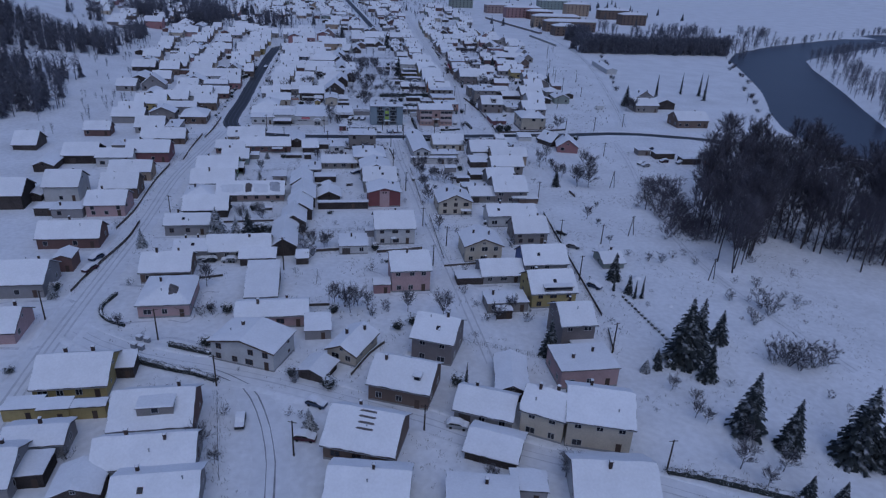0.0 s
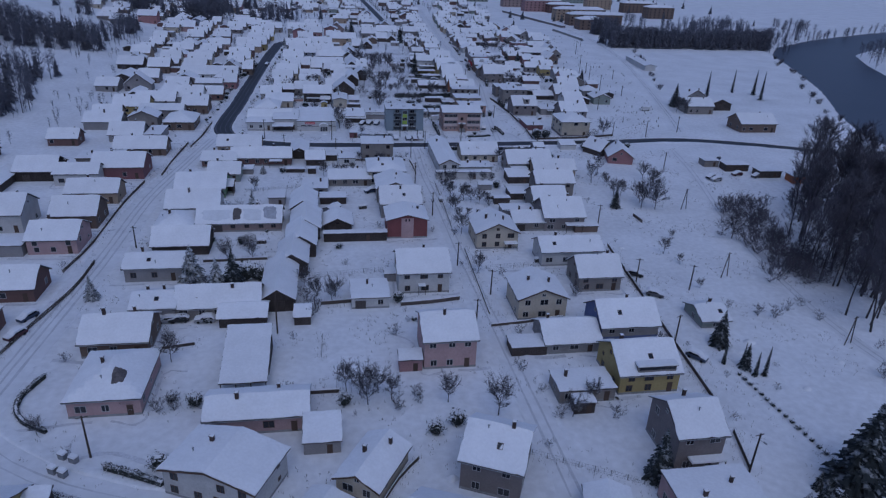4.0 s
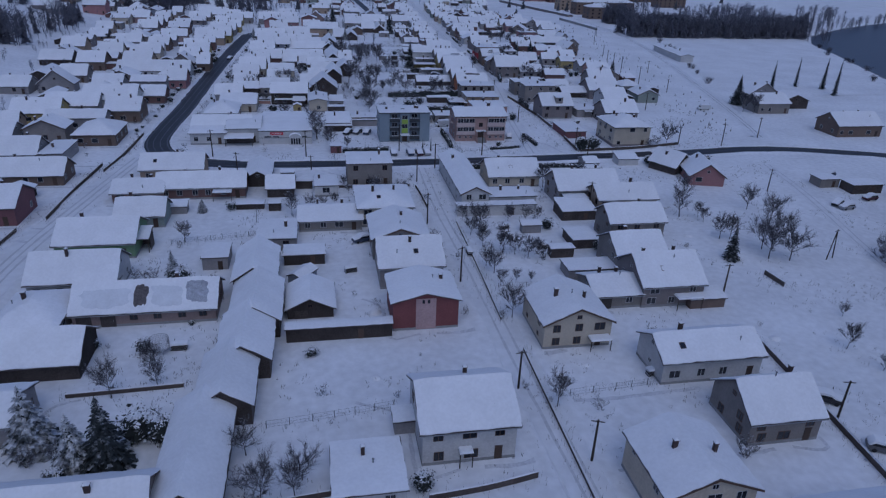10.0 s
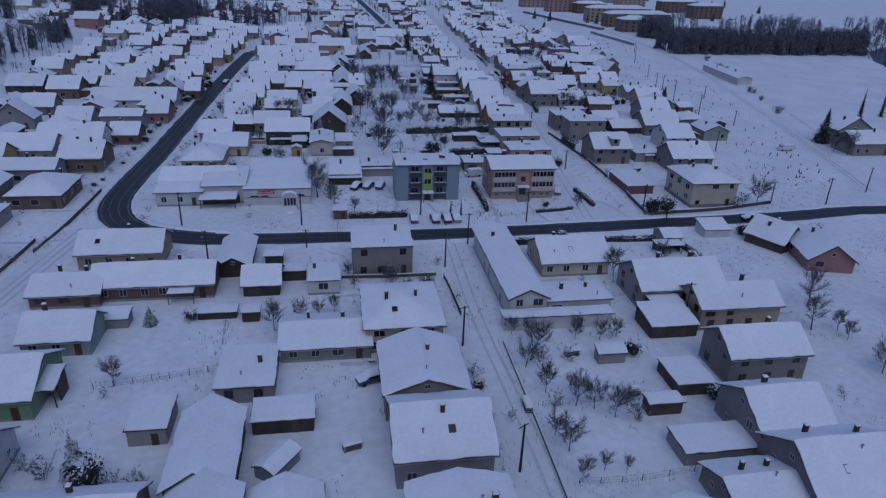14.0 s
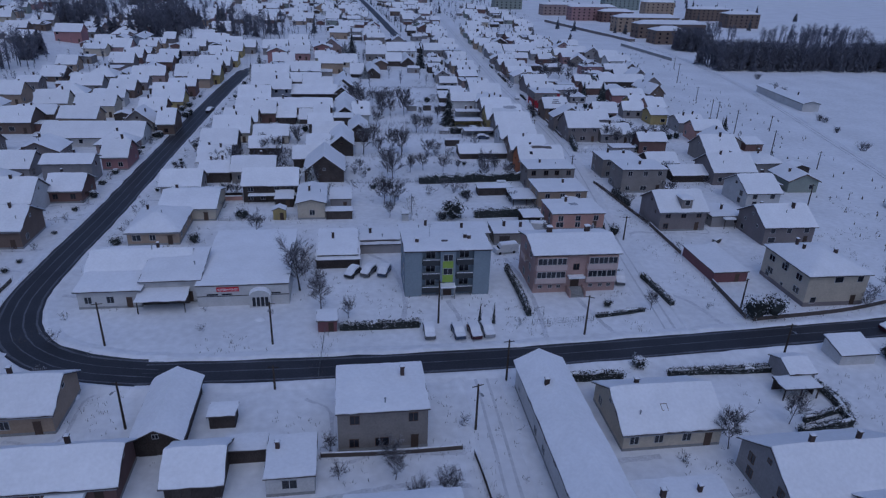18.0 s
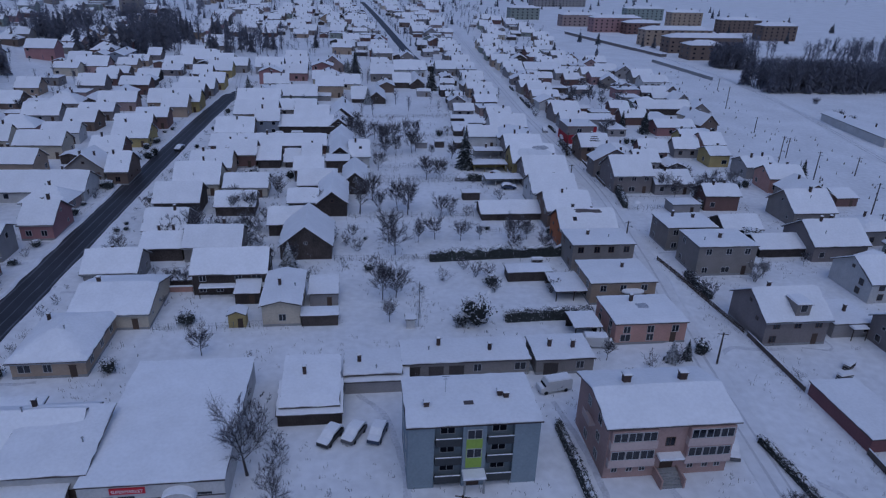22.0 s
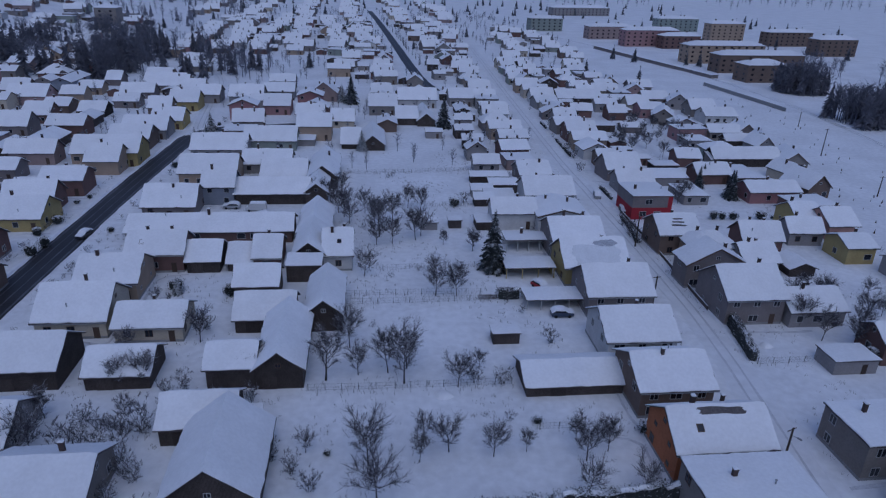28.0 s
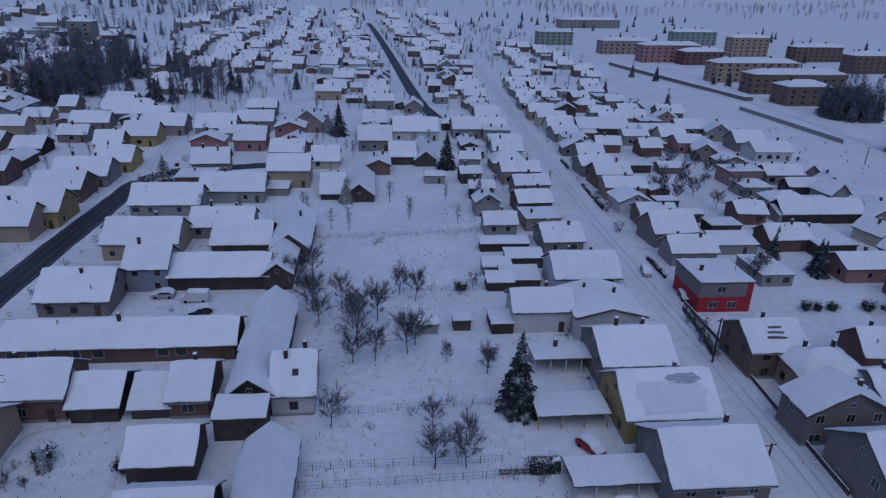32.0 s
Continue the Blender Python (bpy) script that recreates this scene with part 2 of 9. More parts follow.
class Lump:
    """Collects plain pieces of ONE part."""

    def __init__(self):
        self.v, self.f = [], []

    def box(self, x0, x1, y0, y1, z0, z1, cut=0.0, m=None):
        k = len(self.v)
        c = cut
        p = [(x0, y0, z0), (x1, y0, z0), (x1, y1, z0), (x0, y1, z0), (x0 + c, y0 + c, z1), (x1 - c, y0 + c, z1), (x1 - c, y1 - c, z1), (x0 + c, y1 - c, z1)]
        if m is not None:
            p = [tuple(m @ Vector(q)) for q in p]
        self.v += p
        self.f += [tuple(k + i for i in f) for f in ((3, 2, 1, 0), (4, 5, 6, 7), (0, 1, 5, 4), (1, 2, 6, 5), (2, 3, 7, 6), (3, 0, 4, 7))]
        return self

    def blade(self, a, b, w, r):
        """A thin twig as one long tapering leaf-like sliver."""
        a, b = Vector(a), Vector(b)
        d = (b - a)
        s = d.cross(Vector((r.uniform(-1, 1), r.uniform(-1, 1), r.uniform(-1, 1)))).normalized() * w
        k = len(self.v)
        self.v += [tuple(a - s), tuple(a + s), tuple(b)]
        self.f.append((k, k + 1, k + 2))
        return self

    def tube(self, a, b, ra, rb, n=6, caps=True):
        a, b = Vector(a), Vector(b)
        q = (b - a).to_track_quat("Z", "Y")
        k = len(self.v)
        for c, r in ((a, ra), (b, rb)):
            for i in range(n):
                w = 2 * math.pi * i / n
                self.v.append(tuple(c + q @ Vector((r * math.cos(w), r * math.sin(w), 0))))
        for i in range(n):
            j = (i + 1) % n
            self.f.append((k + i, k + j, k + n + j, k + n + i))
        if caps:
            self.f += [tuple(k + n - 1 - i for i in range(n)), tuple(k + n + i for i in range(n))]
        return self

    def prism(self, profile, x0, x1, axis="x"):
        """profile in (across, up) swept along an axis."""
        k, n = len(self.v), len(profile)
        for s in (x0, x1):
            self.v += [(s, a, b) if axis == "x" else (a, s, b) for a, b in profile]
        fl = axis == "x"
        ring = list(range(n))
        self.f.append(tuple(k + i for i in (reversed(ring) if fl else ring)))
        self.f.append(tuple(k + n + i for i in (ring if fl else reversed(ring))))
        for i in ring:
            j = (i + 1) % n
            q = (k + i, k + j, k + n + j, k + n + i)
            self.f.append(q if fl else q[::-1])
        return self

    def mesh(self, name, mat, smooth=False):
        me = bpy.data.meshes.new(name)
        me.from_pydata([tuple(map(float, p)) for p in self.v], [], self.f)
        me.materials.append(mat)
        if smooth:
            me.polygons.foreach_set("use_smooth", [True] * len(me.polygons))
        me.set_sharp_from_angle(angle=radians(17))
        return me

    def put(self, name, mat, parent=None, label="", at=None, smooth=False):
        if SINK[0] is not None:
            return sink(self.v, self.f, [mat], [0] * len(self.f), at)
        ob = new(name, self.mesh(name, mat, smooth))
        if parent:
            ob.parent = parent
        if at is not None:
            ob.matrix_basis = at
        if label:
            tagged(ob, label)
        return ob


# ---- the land ----
NEAR_BANK = [(-400, 262), (200, 250), (270, 249), (334, 257), (377, 276), (398, 288), (440, 310), (540, 356), (590, 376), (640, 412), (700, 490), (800, 660), (1000, 1000), (3000, 2400)]
FAR_BANK = [(-400, 352), (200, 318), (337, 328), (434, 380), (545, 434), (600, 468), (640, 520), (700, 620), (800, 800), (1000, 1150), (3000, 2700)]


def bank(line, y):
    return np.interp(y, [p[0] for p in line], [p[1] for p in line])


def step(a, b, x):
    s = np.clip((x - a) / (b - a), 0, 1)
    return s * s * (3 - 2 * s)


def land(x, y):
    """Height of the ground: a flat valley floor, a hill to the west, a river bed and low hills far off."""
    x, y = np.asarray(x, float), np.asarray(y, float)
    west = step(-105, -420, x) * 60 * step(180, 420, y) * (1 - 0.35 * step(560, 760, y)) + step(-420, -1500, x) * 120
    d = np.minimum(x - bank(NEAR_BANK, y), bank(FAR_BANK, y) - x)
    bed = -3.2 * step(-8, 6, d)
    far = step(900, 2000, x) * 110 + step(1900, 3200, y) * 140
    slope = -2.2 * step(95, 150, x) * (1 - step(230, 290, y)) * (1 - step(200, 260, x))
    bumps = 0.5 * np.sin(x * 0.021 + 1.3) * np.sin(y * 0.017) * step(120, 300, np.abs(x - 20))
    return west + bed + far + slope + bumps


def ground_z(x, y):
    return float(land(x, y))


gx = np.concatenate([np.linspace(-3000, -420, 24), np.arange(-400, 640, 6.5), np.linspace(660, 3000, 24)])
gy = np.concatenate([np.linspace(-1200, 20, 14), np.arange(40, 900, 6.5), np.linspace(920, 3800, 40)])
GX, GY = np.meshgrid(gx, gy)
GZ = land(GX, GY)
nx, ny = len(gx), len(gy)
gv = np.stack([GX.ravel(), GY.ravel(), GZ.ravel()], 1)
gf = [(j * nx + i, j * nx + i + 1, (j + 1) * nx + i + 1, (j + 1) * nx + i) for j in range(ny - 1) for i in range(nx - 1)]
ground = solid("ground", gv, gf, SNOW, smooth=True)
tagged(ground, "snow-covered valley floor with gardens and fields", "ground", kind="structure")

ys = np.concatenate([np.arange(-400, 1100, 25), np.linspace(1150, 3000, 20)])
wv, wf = [], []
for i, y in enumerate(ys):
    wv += [(bank(NEAR_BANK, y) - 3, y, -2.2), (bank(FAR_BANK, y) + 3, y, -2.2)]
    if i:
        wf.append((2 * i - 2, 2 * i - 1, 2 * i + 1, 2 * i))
tagged(solid("water", wv, wf, WATER), "dark grey winter river, open water", "river", kind="structure")


def smooth_line(points, each=4.0):
    """Catmull-Rom through plan points, about one point every few metres."""
    p = [Vector((*q, 0)) for q in points]
    p = [2 * p[0] - p[1]] + p + [2 * p[-1] - p[-2]]
    out = []
    for i in range(1, len(p) - 2):
        n = max(2, int((p[i + 1] - p[i]).length / each))
        for k in range(n):
            t = k / n
            out.append(0.5 * ((2 * p[i]) + (p[i + 1] - p[i - 1]) * t + (2 * p[i - 1] - 5 * p[i] + 4 * p[i + 1] - p[i + 2]) * t * t + (3 * p[i] - p[i - 1] - 3 * p[i + 1] + p[i + 2]) * t ** 3))
    out.append(p[-2])
    return out


def band(line, off0, off1, lift, rough=0.0, seed=1):
    """Vertices and faces of a strip between two offsets from a line."""
    r = random.Random(seed)
    v, f = [], []
    for i, c in enumerate(line):
        a, b = line[max(0, i - 1)], line[min(len(line) - 1, i + 1)]
        d = (b - a).normalized()
        n = Vector((-d.y, d.x, 0))
        for o in (off0, off1):
            q = c + n * (o + rough * r.uniform(-1, 1))
            v.append((q.x, q.y, ground_z(q.x, q.y) + lift))
        if i:
            f.append((2 * i - 2, 2 * i, 2 * i + 1, 2 * i - 1))
    return v, f


def road(name, points, width, mat, label, lift=0.04, ruts=(), banks=0.0, edge=0.25, kind_word="road", rut_mat=None):
    line = smooth_line(points)
    v, f = band(line, width / 2, -width / 2, lift, edge, len(points))
    ob = solid(name, v, f, mat)
    tagged(ob, label, kind_word, kind="structure")
    for k, (o, w) in enumerate(ruts):
        v, f = band(line, o + w / 2, o - w / 2, lift + 0.015 + 0.003 * k, 0.08, k + 7)
        solid("wheel_track", v, f, rut_mat or RUT, ob)
    if banks:
        for s in (-1, 1):
            r = random.Random(len(points) * 3 + s)
            v, f = [], []
            for i, c in enumerate(line):
                a, b = line[max(0, i - 1)], line[min(len(line) - 1, i + 1)]
                d = (b - a).normalized()
                n = Vector((-d.y, d.x, 0)) * s
                h = banks * r.uniform(0.55, 1.2)
                w0 = width / 2 + r.uniform(-0.25, 0.2)
                for o, z in ((0, -0.02), (0.35, h * 0.8), (0.8, h), (1.5, h * 0.45), (2.4, -0.02)):
                    q = c + n * (w0 + o + r.uniform(-0.1, 0.1))
                    v.append((q.x, q.y, ground_z(q.x, q.y) + lift * 0.5 + z))
                if i:
                    for j in range(4):
                        k = 5 * i + j
                        q4 = (k - 5, k - 4, k + 1, k)
                        f.append(q4 if s < 0 else q4[::-1])
            solid("snow_bank", v, f, SNOW, ob, smooth=True)
    return ob


MAIN = [(-61, 60), (-62, 110), (-61, 150), (-58, 205), (-57, 250), (-52, 290), (-48, 318)]
road("road_1", MAIN, 8.0, PACKED, "snow-packed village road with wheel tracks", 0.03, ((-1.6, 0.5), (0.0, 0.5), (1.5, 0.5)), 0.35)
road("road_2", [(18, 606), (0, 602), (-20, 597.5), (-33, 593), (-38.8, 584), (-40.4, 570), (-43, 510), (-45, 420), (-45.6, 380), (-46.8, 350), (-46.6, 335), (-44, 325), (-39.5, 318.5), (-33.5, 314), (-27, 311.4), (-18, 309.6)], 7.2, ASPHALT, "wet black asphalt road bending between snow banks", 0.05, ((-2.9, 0.35), (-1.1, 0.22), (0.9, 0.22), (2.9, 0.4)), 0.4, rut_mat=SLUSH)
road("road_3", [(-20, 309.6), (-9, 309.2), (9, 308.8), (40, 309), (80, 311), (122, 313.5), (148, 316), (170, 312), (192, 304.5), (211, 295), (226, 283), (242, 273), (262, 262)], 6.2, ASPHALT, "wet black asphalt cross road curving to the bridge", 0.06, ((-2.5, 0.4), (0.1, 0.2), (2.4, 0.35)), 0.35, rut_mat=SLUSH)
road("road_4", [(-58, 142), (-51, 136), (-41, 130), (-31, 126), (-16, 120), (1, 111.5), (18, 102), (33, 92), (51, 83), (70, 72)], 6.0, PACKED, "snow-packed lane between gardens", 0.045, ((-0.8, 0.25), (0.8, 0.25)), 0.25)
road("road_5", [(-11.5, 40), (-11, 70), (-11, 88), (-11.8, 98), (-14.2, 108.5), (-18, 117), (-25.5, 123)], 6.5, PACKED, "snowy side road with two dark wheel tracks", 0.055, ((-0.75, 0.24), (0.75, 0.24)), 0.0, rut_mat=DARK_RUT)
road("road_6", [(35, 120), (33.5, 175), (32.5, 206), (32, 240), (31, 270), (31.5, 304)], 5.5, PACKED, "snow-packed village street", 0.05, ((-0.9, 0.45), (0.9, 0.45)), 0.2)
road("road_7", [(68, 314), (73, 356), (80, 401), (85, 440), (86.5, 480), (87, 520), (88, 562), (93, 668), (98, 764), (104, 880)], 5.6, PACKED, "snow-packed village street lined with houses", 0.05, ((-0.9, 0.4), (0.9, 0.4)), 0.2)
road("road_8", [(-37.5, 584), (-41, 606), (-46, 650), (-50, 690), (-62, 730), (-90, 770), (-130, 810)], 5.5, PACKED, "snow-packed street climbing to the hill", 0.045, ((-0.9, 0.4), (0.9, 0.4)), 0.25)
road("road_9", [(58, 676), (53, 712), (49.5, 775), (45, 880), (39, 1010), (33, 1130), (26, 1250)], 6.2, ASPHALT, "straight wet asphalt road between hedges", 0.05, ((0, 0.3),), 0.4, rut_mat=SLUSH)
road("road_10", [(94, 672), (58, 676), (24, 682), (-5, 690)], 5, PACKED, "snow-packed cross lane", 0.06, (), 0.2)
road("track_bed", [(158, 330), (163, 345), (170, 368), (190, 438), (214, 530), (228, 610), (233, 680), (230, 760), (212, 890), (190, 980), (150, 1120)], 4.2, PACKED, "single railway track half buried in snow", 0.05, ((-0.72, 0.2), (0.72, 0.2)), 0.3, kind_word="railway", rut_mat=DARK_RUT)
road("road_12", [(120, 110), (112, 160), (118, 210), (132, 262), (140, 300)], 4, PACKED, "snowy farm track with faint wheel marks", 0.03, ((-0.8, 0.35), (0.8, 0.35)), 0.0)
# pitch by the river
pv, pf = [], []
for i in range(7):
    for j in range(5):
        a, b = i / 6, j / 4
        p0 = np.array((190, 395)) * (1 - a) + np.array((248, 590)) * a
        p1 = np.array((270, 400)) * (1 - a) + np.array((345, 588)) * a
        q = p0 * (1 - b) + p1 * b
        pv.append((q[0], q[1], ground_z(q[0], q[1]) + 0.12))
        if i and j:
            k = 5 * i + j
            pf.append((k - 6, k - 5, k, k - 1))
tagged(solid("sports_field", pv, pf, SNOW, smooth=True), "level sports field under smooth fresh snow", "field", kind="structure")


# ---- houses ----
def pane_mesh(w, h):
    return Lump().box(-w / 2, w / 2, -0.02, 0.02, -h / 2, h / 2).mesh("pane", GLASS)


def frame_mesh(w, h, mat):
    """A window frame with a middle bar, in one piece."""
    t, d, b = 0.06, 0.05, 0.035
    xs, zs = [-w / 2 - t, -w / 2, -b, b, w / 2, w / 2 + t], [-h / 2 - t, -h / 2, h / 2, h / 2 + t]
    v = [(x, y, z) for y in (-d, d) for z in zs for x in xs]
    f = []
    full = lambda i, j: 0 <= i < 5 and 0 <= j < 3 and not (j == 1 and i in (1, 3))
    for j in range(3):
        for i in range(5):
            if not full(i, j):
                continue
            a = j * 6 + i
            f += [(a, a + 1, a + 7, a + 6), (24 + a, 24 + a + 6, 24 + a + 7, 24 + a + 1)]
            for (di, dj), (p, q) in zip(((-1, 0), (1, 0), (0, -1), (0, 1)), ((a + 6, a), (a + 1, a + 7), (a, a + 1), (a + 7, a + 6))):
                if not full(i + di, j + dj):
                    f.append((q, p, p + 24, q + 24))
    me = bpy.data.meshes.new("window")
    me.from_pydata(v, [], f)
    me.materials.append(mat)
    return me


def whole_window(w, h, mat):
    """Frame and sunk pane in one piece, for houses farther off."""
    t, d = 0.06, 0.05
    W, H = w / 2, h / 2
    v = [(-W - t, d, -H - t), (W + t, d, -H - t), (W + t, d, H + t), (-W - t, d, H + t), (-W - t, -d, -H - t), (W + t, -d, -H - t), (W + t, -d, H + t), (-W - t, -d, H + t), (-W, -d, -H), (W, -d, -H), (W, -d, H), (-W, -d, H), (-W, -d + 0.03, -H), (W, -d + 0.03, -H), (W, -d + 0.03, H), (-W, -d + 0.03, H)]
    f = [(0, 4, 5, 1), (1, 5, 6, 2), (2, 6, 7, 3), (3, 7, 4, 0)]
    f += [(4 + i, 8 + i, 8 + (i + 1) % 4, 4 + (i + 1) % 4)[::-1] for i in range(4)] + [(8 + i, 12 + i, 12 + (i + 1) % 4, 8 + (i + 1) % 4)[::-1] for i in range(4)]
    f.append((12, 13, 14, 15))
    me = bpy.data.meshes.new("window")
    me.from_pydata(v, [], f)
    me.materials.append(mat)
    me.materials.append(GLASS)
    me.polygons[len(f) - 1].material_index = 1
    return me


WIN = {}
FAR_WIN = {}
for key, (w, h) in {"wide": (1.7, 1.25), "std": (1.15, 1.25), "small": (0.7, 0.6), "tall": (1.0, 1.6)}.items():
    for word, mat in (("white", FRAME), ("brown", BROWN_FRAME)):
        WIN[key, word] = (frame_mesh(w, h, mat), pane_mesh(w, h))
        FAR_WIN[key, word] = whole_window(w, h, mat)
DOOR_MESH = Lump().box(-0.5, 0.5, -0.05, 0.05, 0, 2.0).box(-0.56, 0.56, -0.03, 0.06, 2.0, 2.08).mesh("door", DOOR)
GARAGE_MESH = Lump().box(-1.3, 1.3, -0.06, 0.05, 0, 2.05).box(-1.38, 1.38, -0.08, 0.05, 2.05, 2.15).mesh("garage_door", GARAGE)
BARN_MESH = Lump().box(-1.6, -0.03, -0.08, 0.04, 0, 2.5).box(0.03, 1.6, -0.08, 0.04, 0, 2.5).mesh("barn_door", WALLS["wood"])
CHIMNEY = Lump().box(-0.32, 0.32, -0.32, 0.32, -1.2, 1.1).box(-0.4, 0.4, -0.4, 0.4, 1.1, 1.22).mesh("chimney", BRICK)
CHIMNEY_ALL = bpy.data.meshes.new("chimney")
_a = Lump().box(-0.25, 0.25, -0.25, 0.25, -1.2, 1.35).box(-0.32, 0.32, -0.32, 0.32, 1.35, 1.45).box(-0.3, 0.3, -0.3, 0.3, 1.45, 1.62, 0.1)
CHIMNEY_ALL.from_pydata(_a.v, [], _a.f)
CHIMNEY_ALL.materials.append(BRICK)
CHIMNEY_ALL.materials.append(ROOF_SNOW)
for q in CHIMNEY_ALL.polygons[12:]:
    q.material_index = 1
CHIMNEY_SNOW = Lump().box(-0.4, 0.4, -0.4, 0.4, 1.22, 1.42, 0.12).mesh("snow_cap", ROOF_SNOW)
VENT = Lump().tube((0, 0, -0.4), (0, 0, 0.7), 0.09, 0.09, 8).tube((0, 0, 0.7), (0, 0, 0.85), 0.18, 0.05, 8).mesh("vent_pipe", METAL)
PIPE = Lump().tube((0, 0, -0.4), (0, 0, 1.7), 0.12, 0.12, 8).mesh("flue", METAL)


def roof_height(kind, w, d, pitch, u, v):
    tp = math.tan(radians(pitch))
    if kind == "gx":
        return (d / 2 - abs(v)) * tp
    if kind == "gy":
        return (w / 2 - abs(u)) * tp
    if kind == "h":
        return min(d / 2 - abs(v), w / 2 - abs(u)) * tp
    if kind == "s":
        return (v + d / 2) * tp
    return 0.12


def sheet(name, kind, w, d, h, pitch, over, top, lift, mat, parent, nu, nv, wave, seed, label="", smooth=False, inset=0.0):
    """A slab that lies on the roof's form: roofing when flat, snow when it is thick, soft at the edge and uneven."""
    W, D = w / 2 + over - inset, d / 2 + over - inset
    us = [-W + 2 * W * i / nu for i in range(nu + 1)]
    vs = [-D + 2 * D * j / nv for j in range(nv + 1)]
    vt, vb = [], []
    off = Vector((seed * 3.7, seed * 1.3, 0))
    for j, v in enumerate(vs):
        for i, u in enumerate(us):
            z = h + roof_height(kind, w, d, pitch, u, v) + lift
            rim = min(i, nu - i, j, nv - j)
            a = noise.noise(Vector((u * 0.35, v * 0.35, 0)) + off) if wave else 0
            t = top * (1 + wave * a)
            uu, vv = u, v
            if wave:
                t *= (0.45, 0.92, 1.0)[min(rim, 2)]
                if rim == 0:
                    e = 0.2 * noise.noise(Vector((u * 0.8, v * 0.8, 3)) + off)
                    uu += e if i in (0, nu) else 0
                    vv += e if j in (0, nv) else 0
            vt.append((uu, vv, z + t))
            vb.append((uu, vv, z))
    n = len(vt)
    f = []
    row = nu + 1
    for j in range(nv):
        for i in range(nu):
            k = j * row + i
            f.append((k, k + 1, k + row + 1, k + row))
            f.append((n + k, n + k + row, n + k + row + 1, n + k + 1))
    ring = [i for i in range(row)] + [j * row + nu for j in range(1, nv + 1)] + [nv * row + i for i in range(nu - 1, -1, -1)] + [j * row for j in range(nv - 1, 0, -1)]
    for a, b in zip(ring, ring[1:] + ring[:1]):
        f.append((a, n + a, n + b, b))
    return solid(name, vt + vb, f, mat, parent, smooth, label)


def own_house(what, label, x, y, z, marks):
    """Takes the last far house out of the common mass and makes it a thing."""
    v, f, m = FAR_V[marks[0]:], FAR_F[marks[1]:], FAR_M[marks[1]:]
    del FAR_V[marks[0]:], FAR_F[marks[1]:], FAR_M[marks[1]:]
    me = bpy.data.meshes.new(what)
    me.from_pydata([(a - x, b - y, c - z) for a, b, c in v], [], [tuple(i - marks[0] for i in q) for q in f])
    used = list(dict.fromkeys(m))
    for i in used:
        me.materials.append(FAR_MATS[i])
    me.polygons.foreach_set("material_index", [used.index(i) for i in m])
    ob = new(what, me)
    ob.matrix_basis = pose(x, y, z)
    tagged(ob, label, what, "village buildings")


count = [0]
SIZES = {}
DEPTH = {}


